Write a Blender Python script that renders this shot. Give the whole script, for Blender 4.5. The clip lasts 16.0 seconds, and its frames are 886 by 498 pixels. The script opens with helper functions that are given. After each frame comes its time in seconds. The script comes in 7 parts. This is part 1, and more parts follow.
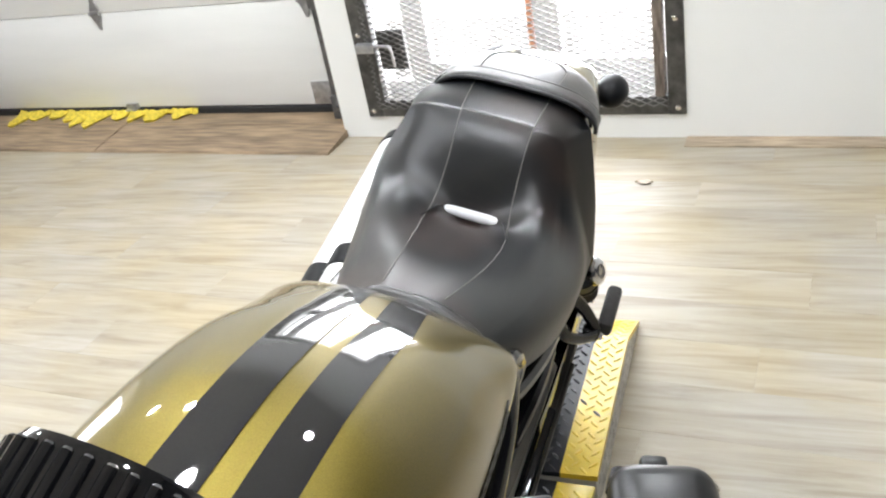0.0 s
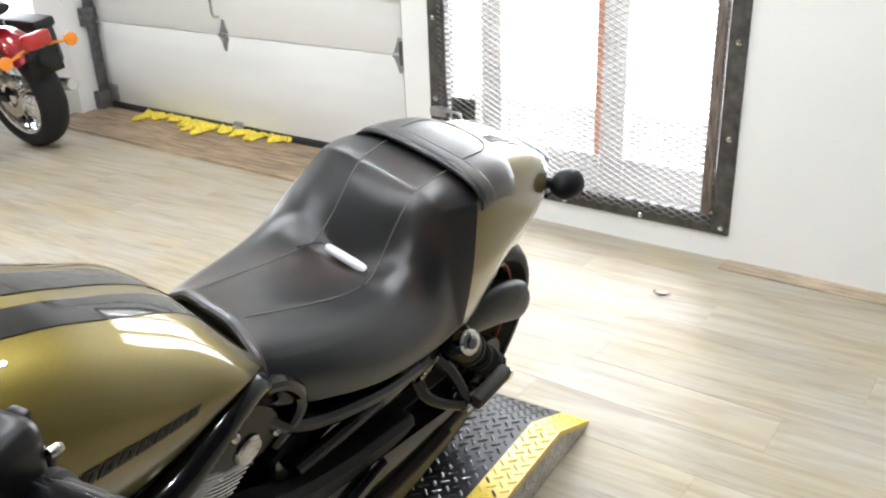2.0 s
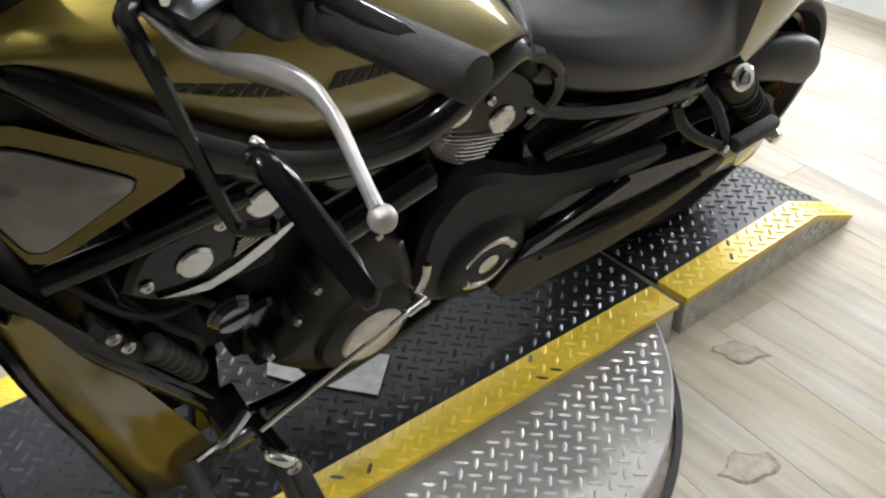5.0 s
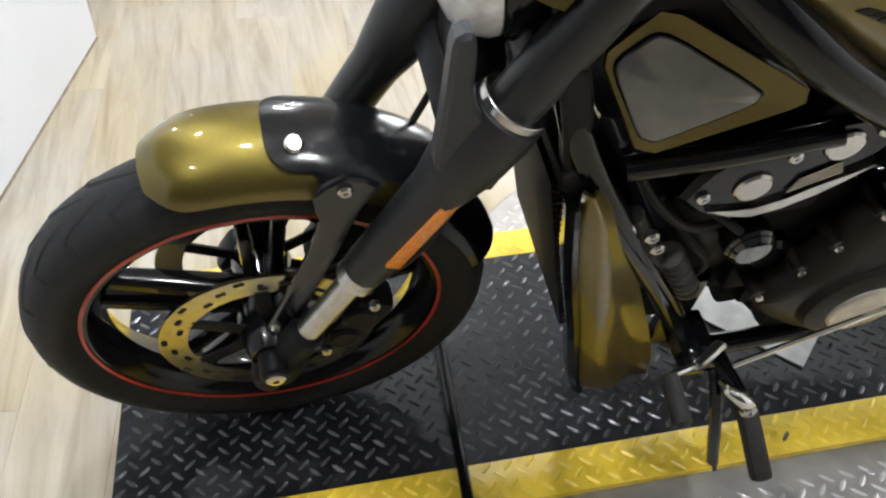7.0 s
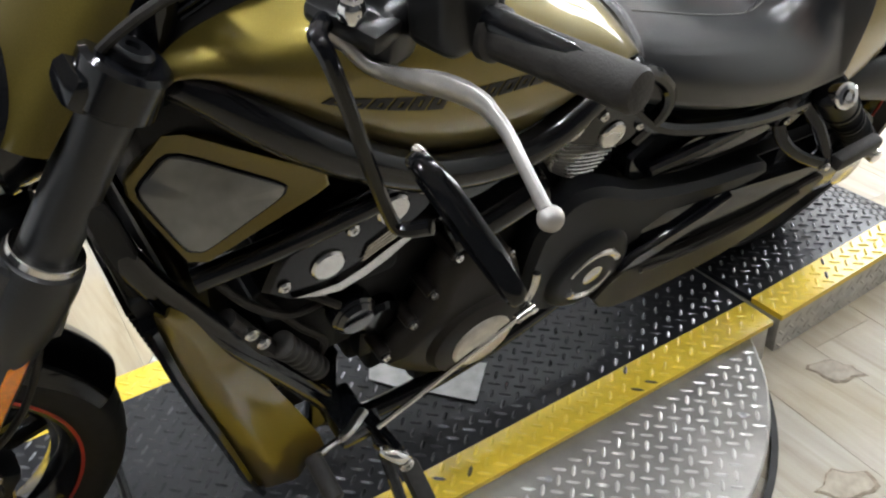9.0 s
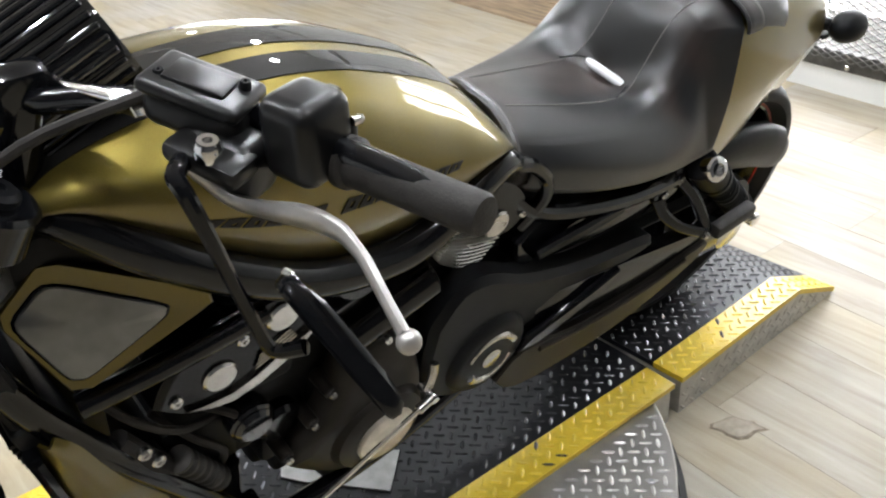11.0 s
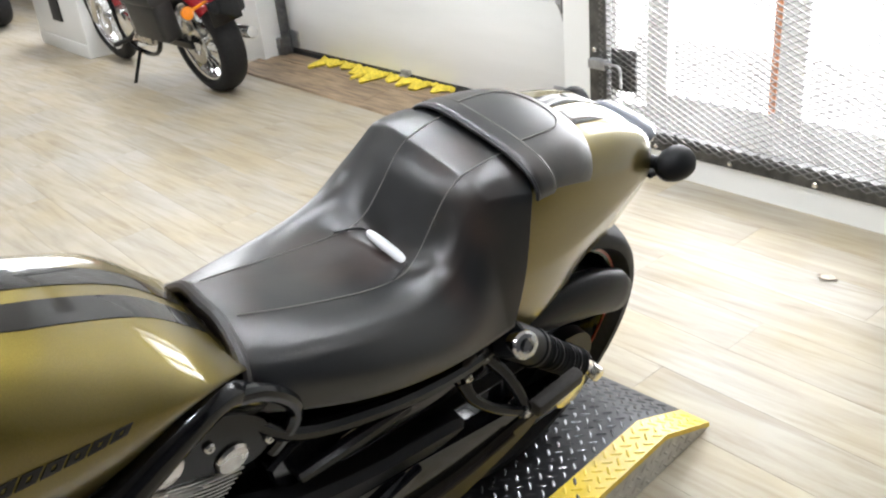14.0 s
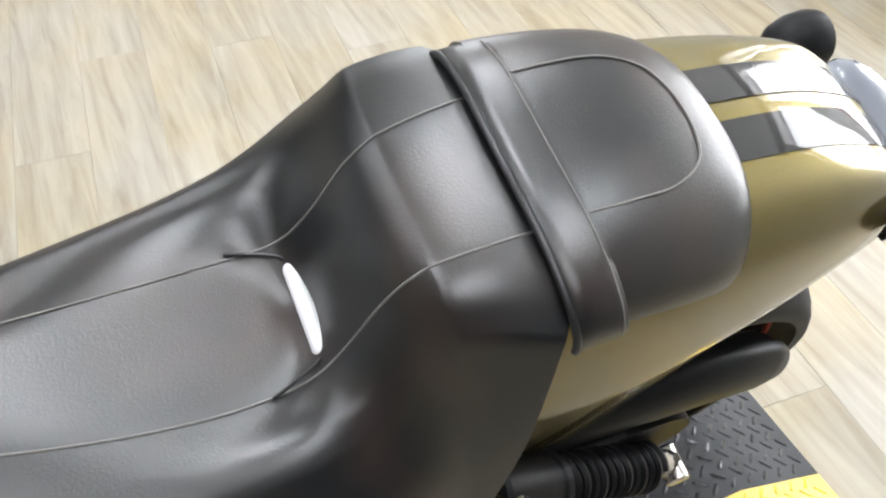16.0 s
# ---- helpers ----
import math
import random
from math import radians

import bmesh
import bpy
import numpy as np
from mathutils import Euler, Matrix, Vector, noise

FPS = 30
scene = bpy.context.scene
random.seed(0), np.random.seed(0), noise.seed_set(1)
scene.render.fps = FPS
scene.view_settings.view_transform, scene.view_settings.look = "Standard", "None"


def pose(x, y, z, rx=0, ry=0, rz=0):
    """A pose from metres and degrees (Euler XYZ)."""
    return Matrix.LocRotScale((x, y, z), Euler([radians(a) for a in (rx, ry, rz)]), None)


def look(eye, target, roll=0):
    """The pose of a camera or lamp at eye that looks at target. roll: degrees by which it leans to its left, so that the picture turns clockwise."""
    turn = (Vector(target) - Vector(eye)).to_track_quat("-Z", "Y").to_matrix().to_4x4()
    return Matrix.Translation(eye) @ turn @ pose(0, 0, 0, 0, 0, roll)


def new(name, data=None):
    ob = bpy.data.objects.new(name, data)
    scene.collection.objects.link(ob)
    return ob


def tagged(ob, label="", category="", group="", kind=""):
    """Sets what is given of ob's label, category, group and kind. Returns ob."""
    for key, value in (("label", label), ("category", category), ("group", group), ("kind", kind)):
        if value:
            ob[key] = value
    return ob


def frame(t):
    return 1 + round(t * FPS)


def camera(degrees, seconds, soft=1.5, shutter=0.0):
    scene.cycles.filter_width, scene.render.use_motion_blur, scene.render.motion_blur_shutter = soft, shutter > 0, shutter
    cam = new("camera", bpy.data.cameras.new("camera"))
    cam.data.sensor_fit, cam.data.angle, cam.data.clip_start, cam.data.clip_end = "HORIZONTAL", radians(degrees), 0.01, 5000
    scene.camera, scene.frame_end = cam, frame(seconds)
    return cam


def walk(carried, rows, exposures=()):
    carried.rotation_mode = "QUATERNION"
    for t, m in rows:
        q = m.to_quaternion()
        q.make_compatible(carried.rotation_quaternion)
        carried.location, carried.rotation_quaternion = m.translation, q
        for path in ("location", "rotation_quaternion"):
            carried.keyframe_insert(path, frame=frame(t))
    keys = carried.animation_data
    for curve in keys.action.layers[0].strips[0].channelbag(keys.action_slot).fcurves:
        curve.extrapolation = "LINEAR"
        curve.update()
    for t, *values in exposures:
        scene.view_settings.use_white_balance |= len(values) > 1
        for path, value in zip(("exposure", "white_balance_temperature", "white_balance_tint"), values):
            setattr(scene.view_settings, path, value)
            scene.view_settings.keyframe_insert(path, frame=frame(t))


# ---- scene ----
cam = camera(53.6, 16.0, soft=2.2)
PATH = [
    (0, (0.646, 0.263, 1.469), (-0.043, 1.86, 0.481), -11.1),
    (0.5, (0.764, 0.403, 1.471), (0.07, 2.015, 0.511), -7.8),
    (1, (0.832, 0.463, 1.429), (-0.091, 2.009, 0.559), -8.4),
    (1.5, (0.963, 0.413, 1.43), (-0.038, 2.001, 0.74), -5.5),
    (2, (1.072, 0.364, 1.428), (0.091, 1.907, 0.619), -2.2),
    (2.5, (1.094, 0.433, 1.374), (0.087, 1.872, 0.417), -3.1),
    (3, (1.137, 0.473, 1.334), (0.069, 1.884, 0.403), -1.4),
    (3.2, (1.151, 0.476, 1.316), (0.088, 1.851, 0.325), -1.2),
    (5.3, (1.121, 0.259, 1.291), (-0.196, 1.168, 0.091), -1.4),
    (5.5, (1.104, 0.232, 1.288), (-0.241, 1.08, 0.075), -1.1),
    (6, (1.062, 0.154, 1.29), (-0.374, 0.828, 0.073), 1.0),
    (6.5, (1.041, 0.094, 1.289), (-0.438, 0.603, 0.042), 0.3),
    (7, (1.027, 0.028, 1.283), (-0.466, 0.388, 0.001), -0.1),
    (7.5, (1.031, 0.044, 1.293), (-0.472, 0.496, 0.055), 0.1),
    (8, (1.055, 0.098, 1.295), (-0.404, 0.698, 0.066), -1.3),
    (8.5, (1.099, 0.164, 1.305), (-0.311, 0.921, 0.106), -2.6),
    (9, (1.134, 0.214, 1.318), (-0.247, 1.1, 0.175), -3.6),
    (9.2, (1.134, 0.229, 1.33), (-0.232, 1.163, 0.207), -3.1),
    (11.3, (1.174, 0.255, 1.379), (-0.143, 1.365, 0.363), -5.2),
    (11.5, (1.184, 0.255, 1.391), (-0.109, 1.399, 0.381), -5.8),
    (12, (1.203, 0.224, 1.397), (-0.031, 1.455, 0.416), -6.7),
    (12.5, (1.199, 0.251, 1.391), (-0.003, 1.511, 0.407), -8.6),
    (13, (1.212, 0.426, 1.388), (-0.179, 1.532, 0.469), -7.5),
    (13.5, (1.233, 0.574, 1.417), (-0.172, 1.695, 0.540), -6.5),
    (14, (1.166, 0.658, 1.420), (-0.151, 1.864, 0.520), -5.9),
    (14.5, (0.985, 0.811, 1.407), (-0.314, 2.004, 0.464), -4.5),
    (15, (0.845, 0.945, 1.386), (-0.348, 2.097, 0.268), -5.8),
    (15.5, (0.799, 1.153, 1.383), (-0.519, 2.012, 0.148), -3.8),
    (16, (0.706, 1.327, 1.387), (-0.581, 1.900, -0.033), -0.5),
]
EXPOSURES = [(0, 0.05), (3.2, 0.0), (5.3, 0.06), (7.0, 0.25), (9.2, 0.10), (11.3, 0.06), (13.0, 0.03), (14.3, 0.03), (16.0, 0.0)]
walk(cam, [(t, look(eye, target, roll)) for t, eye, target, roll in PATH], EXPOSURES)
EXPOSURE = 0.0
LIFT, LEAN, YAW = 0.110, 17.5, -0.75
BIKE = pose(-0.036, 0, LIFT, 0, LEAN, YAW)
ROOM = pose(0, 3.516, 0, 0, 0, -4.2)
TOP = 0.105
scene.view_settings.exposure = EXPOSURE

# ---- world, sun and lamps ----
world = bpy.data.worlds.new("sky")
scene.world = world
world.use_nodes = True
wn = world.node_tree
sky = wn.nodes.new("ShaderNodeTexSky")
sky.sky_type, sky.sun_disc = "NISHITA", False
sky.sun_elevation, sky.sun_rotation = radians(36), radians(107)
wn.links.new(sky.outputs["Color"], wn.nodes["Background"].inputs["Color"])
wn.nodes["Background"].inputs["Strength"].default_value = 0.15


def lamp(name, kind, m, power, colour=(1, 1, 1), size=0.1, size_y=None):
    data = bpy.data.lights.new(name, kind)
    data.energy, data.color = power, (colour[0] * 0.985, colour[1], colour[2] * 1.04)
    if kind == "AREA":
        data.shape = "RECTANGLE" if size_y else "DISK"
        data.size = size
        if size_y:
            data.size_y = size_y
    ob = new(name, data)
    ob.matrix_world = m
    return ob


# daylight through the caged door and the shop window
lamp("daylight_door", "AREA", ROOM @ pose(-0.33, 0.34, 1.04, -90, 0, 0), 112, (0.98, 0.99, 1.0), 1.3, 1.84)
lamp("daylight_window", "AREA", ROOM @ pose(-6.0, 0.10, 1.7, -90, 0, 0), 130, (0.97, 0.99, 1.0), 3.4, 1.7)
lamp("sun", "SUN", pose(0, 8, 6) @ Vector((0.80, -0.25, 0.60)).to_track_quat("Z", "Y").to_matrix().to_4x4(), 2.5, (1.0, 0.96, 0.90)).data.angle = radians(0.5)

# ---- materials ----
def mat(name, base, rough=0.5, metal=0.0, coat=0.0, grain=0.0, scale=40.0, stain=0.0, stain_scale=4.0, bump=0.0, bump_scale=200.0, dark=None, island=0.0, objrand=0.0, rough_var=0.0, stretch=None):
    m = bpy.data.materials.new(name)
    m.use_nodes = True
    nt = m.node_tree
    b = nt.nodes["Principled BSDF"]
    b.inputs["Base Color"].default_value = (*base, 1)
    b.inputs["Roughness"].default_value = rough
    b.inputs["Metallic"].default_value = metal
    b.inputs["Coat Weight"].default_value = coat
    b.inputs["Coat Roughness"].default_value = 0.03
    tc = nt.nodes.new("ShaderNodeTexCoord")
    src = tc.outputs["Object"]
    if stretch:
        mp = nt.nodes.new("ShaderNodeMapping")
        mp.inputs["Scale"].default_value = stretch
        nt.links.new(src, mp.inputs["Vector"])
        src = mp.outputs["Vector"]

    def tex(sc, detail=4.0):
        n = nt.nodes.new("ShaderNodeTexNoise")
        n.inputs["Scale"].default_value, n.inputs["Detail"].default_value = sc, detail
        nt.links.new(src, n.inputs["Vector"])
        return n.outputs["Fac"]

    def ramp(fac, lo, hi, a=0.3, z=0.7):
        r = nt.nodes.new("ShaderNodeMapRange")
        r.inputs["From Min"].default_value, r.inputs["From Max"].default_value = a, z
        r.inputs["To Min"].default_value, r.inputs["To Max"].default_value = lo, hi
        nt.links.new(fac, r.inputs["Value"])
        return r.outputs["Result"]

    factor = None

    def times(f):
        nonlocal factor
        if factor is None:
            factor = f
            return
        q = nt.nodes.new("ShaderNodeMath")
        q.operation = "MULTIPLY"
        nt.links.new(factor, q.inputs[0])
        nt.links.new(f, q.inputs[1])
        factor = q.outputs[0]

    if grain:
        times(ramp(tex(scale, 6), 1 - grain, 1 + grain))
    if stain:
        times(ramp(tex(stain_scale, 3), 1 - stain, 1 + stain))
    if island:
        g = nt.nodes.new("ShaderNodeNewGeometry")
        times(ramp(g.outputs["Random Per Island"], 1 - island, 1 + island, 0, 1))
    if objrand:
        o = nt.nodes.new("ShaderNodeObjectInfo")
        times(ramp(o.outputs["Random"], 1 - objrand, 1 + objrand, 0, 1))
    if factor is not None:
        mix = nt.nodes.new("ShaderNodeMix")
        mix.data_type, mix.blend_type = "RGBA", "MULTIPLY"
        mix.inputs[0].default_value = 1.0
        mix.inputs[6].default_value = (*base, 1)
        nt.links.new(factor, mix.inputs[7])
        nt.links.new(mix.outputs[2], b.inputs["Base Color"])
    if rough_var:
        nt.links.new(ramp(tex(stain_scale * 2, 4), max(0.02, rough - rough_var), min(1, rough + rough_var)), b.inputs["Roughness"])
    if bump:
        bp = nt.nodes.new("ShaderNodeBump")
        bp.inputs["Strength"].default_value = bump
        bp.inputs["Distance"].default_value = 0.002
        nt.links.new(tex(bump_scale, 5), bp.inputs["Height"])
        nt.links.new(bp.outputs["Normal"], b.inputs["Normal"])
    return m


def glow(name, colour, strength):
    m = bpy.data.materials.new(name)
    m.use_nodes = True
    b = m.node_tree.nodes["Principled BSDF"]
    b.inputs["Base Color"].default_value = (*colour, 1)
    b.inputs["Emission Color"].default_value = (*colour, 1)
    b.inputs["Emission Strength"].default_value = strength
    return m


def wood_floor(name, rand):
    """Pale oak vinyl plank: long streaks, soft cloudy tone, per-plank tint."""
    m = bpy.data.materials.new(name)
    m.use_nodes = True
    nt = m.node_tree
    b = nt.nodes["Principled BSDF"]
    geo = nt.nodes.new("ShaderNodeNewGeometry")
    rnd = nt.nodes.new("ShaderNodeObjectInfo").outputs["Random"] if rand == "object" else geo.outputs["Random Per Island"]
    comb = nt.nodes.new("ShaderNodeCombineXYZ")
    mul = nt.nodes.new("ShaderNodeMath")
    mul.operation = "MULTIPLY"
    mul.inputs[1].default_value = 37.0
    nt.links.new(rnd, mul.inputs[0])
    nt.links.new(mul.outputs[0], comb.inputs["Z"])
    add = nt.nodes.new("ShaderNodeVectorMath")
    nt.links.new(geo.outputs["Position"], add.inputs[0])
    nt.links.new(comb.outputs[0], add.inputs[1])
    mp = nt.nodes.new("ShaderNodeMapping")
    mp.inputs["Rotation"].default_value = (0, 0, radians(4.2))
    mp.inputs["Scale"].default_value = (1.6, 17, 1)
    nt.links.new(add.outputs[0], mp.inputs["Vector"])
    n1 = nt.nodes.new("ShaderNodeTexNoise")
    n1.inputs["Scale"].default_value, n1.inputs["Detail"].default_value, n1.inputs["Roughness"].default_value = 1.6, 6, 0.62
    n1.inputs["Distortion"].default_value = 0.6
    nt.links.new(mp.outputs[0], n1.inputs["Vector"])
    cr = nt.nodes.new("ShaderNodeValToRGB")
    cr.color_ramp.elements[0].position, cr.color_ramp.elements[0].color = 0.28, (0.278, 0.242, 0.184, 1)
    cr.color_ramp.elements[1].position, cr.color_ramp.elements[1].color = 0.62, (0.418, 0.384, 0.320, 1)
    e = cr.color_ramp.elements.new(0.46)
    e.color = (0.364, 0.329, 0.264, 1)
    nt.links.new(n1.outputs["Fac"], cr.inputs[0])
    n2 = nt.nodes.new("ShaderNodeTexNoise")
    n2.inputs["Scale"].default_value, n2.inputs["Detail"].default_value = 1.3, 3
    nt.links.new(geo.outputs["Position"], n2.inputs["Vector"])
    sm = nt.nodes.new("ShaderNodeMath")
    sm.operation = "MULTIPLY_ADD"
    sm.inputs[1].default_value, sm.inputs[2].default_value = 0.09, 0.82
    nt.links.new(rnd, sm.inputs[0])
    s2 = nt.nodes.new("ShaderNodeMath")
    s2.operation = "MULTIPLY_ADD"
    s2.inputs[1].default_value = 0.27
    nt.links.new(n2.outputs["Fac"], s2.inputs[0])
    nt.links.new(sm.outputs[0], s2.inputs[2])
    mix = nt.nodes.new("ShaderNodeMix")
    mix.data_type, mix.blend_type = "RGBA", "MULTIPLY"
    mix.inputs[0].default_value = 1.0
    nt.links.new(cr.outputs[0], mix.inputs[6])
    nt.links.new(s2.outputs[0], mix.inputs[7])
    n3 = nt.nodes.new("ShaderNodeTexNoise")
    n3.inputs["Scale"].default_value, n3.inputs["Detail"].default_value = 2.4, 4
    nt.links.new(add.outputs[0], n3.inputs["Vector"])
    tint = nt.nodes.new("ShaderNodeValToRGB")
    tint.color_ramp.elements[0].position, tint.color_ramp.elements[0].color = 0.34, (0.99, 0.91, 0.74, 1)
    tint.color_ramp.elements[1].position, tint.color_ramp.elements[1].color = 0.64, (1.0, 1.0, 1.02, 1)
    nt.links.new(n3.outputs["Fac"], tint.inputs[0])
    mix2 = nt.nodes.new("ShaderNodeMix")
    mix2.data_type, mix2.blend_type = "RGBA", "MULTIPLY"
    mix2.inputs[0].default_value = 1.0
    nt.links.new(mix.outputs[2], mix2.inputs[6])
    nt.links.new(tint.outputs[0], mix2.inputs[7])
    nt.links.new(mix2.outputs[2], b.inputs["Base Color"])
    rr = nt.nodes.new("ShaderNodeMapRange")
    rr.inputs["To Min"].default_value, rr.inputs["To Max"].default_value = 0.40, 0.60
    nt.links.new(n2.outputs["Fac"], rr.inputs["Value"])
    nt.links.new(rr.outputs[0], b.inputs["Roughness"])
    bp = nt.nodes.new("ShaderNodeBump")
    bp.inputs["Strength"].default_value, bp.inputs["Distance"].default_value = 0.05, 0.001
    nt.links.new(n1.outputs["Fac"], bp.inputs["Height"])
    nt.links.new(bp.outputs[0], b.inputs["Normal"])
    return m


M_PLANK = wood_floor("oak_plank", "object")
M_PLANKS = wood_floor("oak_planks", "island")
M_JOINT = mat("floor_joint", (0.12, 0.09, 0.06), 0.8)
M_WALL = mat("white_wall", (0.84, 0.84, 0.82), 0.55, stain=0.03, stain_scale=1.2, bump=0.08, bump_scale=180)
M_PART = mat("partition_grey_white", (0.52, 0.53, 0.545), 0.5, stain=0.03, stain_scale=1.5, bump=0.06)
M_TRIM = mat("white_gloss_trim", (0.80, 0.80, 0.78), 0.35, stain=0.02)
# ceiling out of view, its warm grey chosen to bounce light onto the machine
M_CEIL = mat("dark_open_ceiling", (0.40, 0.375, 0.345), 0.8, stain=0.15)
M_FARWALL = mat("grey_back_wall", (0.46, 0.47, 0.49), 0.7, stain=0.1)
# for walls out of view, dark so that glossy parts reflect less
M_DARKWALL = mat("charcoal_back_wall", (0.085, 0.085, 0.09), 0.7, stain=0.1)
M_DOOR = mat("door_panel_white", (0.81, 0.81, 0.79), 0.4, stain=0.03, stain_scale=1.5, bump=0.10, bump_scale=90, stretch=(1, 1, 6))
M_GALV = mat("galvanised_steel", (0.45, 0.45, 0.46), 0.46, 0.85, grain=0.25, scale=30, rough_var=0.07)
M_RUBBERSEAL = mat("black_rubber_seal", (0.015, 0.015, 0.015), 0.7)
M_FOAM = mat("yellow_foam", (0.70, 0.55, 0.06), 0.9, grain=0.25, scale=60, bump=0.6, bump_scale=60)
M_PLY = mat("plywood_ramp", (0.26, 0.185, 0.115), 0.55, grain=0.35, scale=6, stain=0.25, stain_scale=1.5, stretch=(1, 9, 1), bump=0.1)
M_STRIP = mat("worn_floor_strip", (0.36, 0.285, 0.20), 0.6, grain=0.3, scale=8, stain=0.2, stain_scale=2, stretch=(1, 9, 1))
M_GATE = mat("dark_gate_steel", (0.085, 0.083, 0.079), 0.45, 0.4, grain=0.4, scale=25, stain=0.3, bump=0.1)
M_GATEMESH = mat("expanded_mesh_steel", (0.19, 0.185, 0.18), 0.5, 0.5, grain=0.3)
M_RUST = mat("worn_hinge_post", (0.20, 0.165, 0.14), 0.55, 0.3, grain=0.5, scale=14, stretch=(6, 6, 1))
M_ALU = mat("window_aluminium", (0.55, 0.56, 0.58), 0.35, 0.8, grain=0.1)
M_PAPER = mat("grey_notice", (0.42, 0.44, 0.47), 0.6, grain=0.2, scale=30)
M_ORANGE = mat("orange_post", (0.62, 0.26, 0.13), 0.5)
M_OUT = glow("daylight_beyond", (1.0, 1.0, 1.0), 1.6)
M_LAMP = glow("lamp_disc", (1.0, 0.96, 0.90), 60.0)
M_HOUSING = mat("lamp_housing_white", (0.75, 0.75, 0.75), 0.4)
# motorcycle
M_GOLD = mat("olive_gold_metallic", (0.163, 0.125, 0.027), 0.42, 0.94, 1.0, grain=0.12, scale=900, stain=0.04, stain_scale=3)
M_STRIPE = mat("charcoal_stripe", (0.010, 0.0095, 0.009), 0.5, 0.0, 1.0, grain=0.1, scale=900)
M_BLACK = mat("gloss_black_paint", (0.0044, 0.0046, 0.0055), 0.12, 0.0, 0.0, stain=0.1, rough_var=0.05)
M_GLOSS = mat("deep_gloss_black", (0.0052, 0.0054, 0.0062), 0.08, 0.0, 0.8, rough_var=0.03)
M_COVER = mat("gloss_black_cam_cover", (0.0050, 0.0050, 0.0054), 0.16, 0.0, rough_var=0.04)
M_BRACKET = mat("semi_gloss_black_bracket", (0.0075, 0.0080, 0.0095), 0.17, 0.0, rough_var=0.03)
M_SATIN = mat("satin_black_metal", (0.0085, 0.0088, 0.0098), 0.42, 0.0, grain=0.15, scale=300, bump=0.05, bump_scale=500, rough_var=0.03)
M_FORK = mat("satin_graphite", (0.055, 0.057, 0.062), 0.40, 0.2, grain=0.08, scale=400, rough_var=0.02)
M_BRONZE = mat("dark_bronze_engine_cover", (0.0165, 0.0135, 0.0108), 0.42, 0.3, grain=0.12, scale=250, rough_var=0.03)
M_LEATHER = mat("black_vinyl_seat", (0.0062, 0.0066, 0.0074), 0.33, 0.0, 0.0, grain=0.12, scale=120, stain=0.15, stain_scale=7, bump=0.16, bump_scale=450)
# brownish blotches in the base colour stand for warm reflections on the vinyl
_lt = M_LEATHER.node_tree
_ln = _lt.nodes.new("ShaderNodeTexNoise")
_ln.inputs["Scale"].default_value, _ln.inputs["Detail"].default_value = 6.0, 2.0
_lr = _lt.nodes.new("ShaderNodeMapRange")
_lr.inputs["From Min"].default_value, _lr.inputs["From Max"].default_value = 0.48, 0.70
_lt.links.new(_lt.nodes["Texture Coordinate"].outputs["Object"], _ln.inputs["Vector"])
_lt.links.new(_ln.outputs["Fac"], _lr.inputs["Value"])
_lm = _lt.nodes.new("ShaderNodeMix")
_lm.data_type = "RGBA"
_lb = _lt.nodes["Principled BSDF"].inputs["Base Color"]
_lt.links.new(_lb.links[0].from_socket, _lm.inputs[6])
_lm.inputs[7].default_value = (0.034, 0.022, 0.018, 1)
_lt.links.new(_lr.outputs[0], _lm.inputs[0])
_lt.links.new(_lm.outputs[2], _lb)
M_STITCH = mat("grey_stitching", (0.19, 0.18, 0.17), 0.7)
M_PIPING = mat("black_piping", (0.018, 0.018, 0.019), 0.35)
M_CHROME = mat("chrome", (0.78, 0.78, 0.79), 0.10, 1.0, stain=0.05)
M_SILVER = mat("brushed_aluminium", (0.62, 0.60, 0.57), 0.25, 1.0, grain=0.12, scale=60, rough_var=0.05)
M_DERBY = mat("dull_pale_metal", (0.60, 0.55, 0.47), 0.42, 0.85, grain=0.1, scale=60, stain=0.15, stain_scale=25)
M_PLASTIC = mat("satin_black_control_plastic", (0.0065, 0.0064, 0.0066), 0.31, 0.0, grain=0.12, scale=300, bump=0.05, bump_scale=500)
M_TRACK = mat("dull_grey_track", (0.15, 0.15, 0.15), 0.5, 0.6, grain=0.3, scale=30)
M_LEVER = mat("satin_cast_aluminium", (0.46, 0.44, 0.415), 0.40, 0.80, grain=0.08, scale=80)
M_MUFFLER = mat("satin_silver_muffler", (0.80, 0.80, 0.79), 0.42, 0.55, grain=0.06, scale=60)
M_WHITEBAR = mat("white_seat_badge", (0.78, 0.78, 0.80), 0.35)
M_TYRE = mat("tyre_rubber", (0.019, 0.019, 0.020), 0.58, grain=0.2, scale=80, bump=0.15, bump_scale=300)
M_GROOVE = mat("tyre_groove", (0.006, 0.006, 0.006), 0.9)
M_RED = mat("red_rim_stripe", (0.55, 0.035, 0.02), 0.4, coat=0.5)
M_AMBER = mat("amber_reflector", (0.90, 0.27, 0.01), 0.22, coat=0.6, grain=0.15, scale=150)
M_GRIP = mat("black_rubber_grip", (0.026, 0.0235, 0.0215), 0.55, grain=0.2, scale=100, bump=0.3, bump_scale=400)
M_BELLOWS = mat("dusty_rubber", (0.035, 0.031, 0.026), 0.6, grain=0.3, scale=80)
M_LENS = mat("smoked_grey_lens", (0.10, 0.10, 0.11), 0.12, coat=1.0)
M_TAILLENS = mat("smoked_blue_grey_lens", (0.16, 0.17, 0.20), 0.2, coat=1.0)
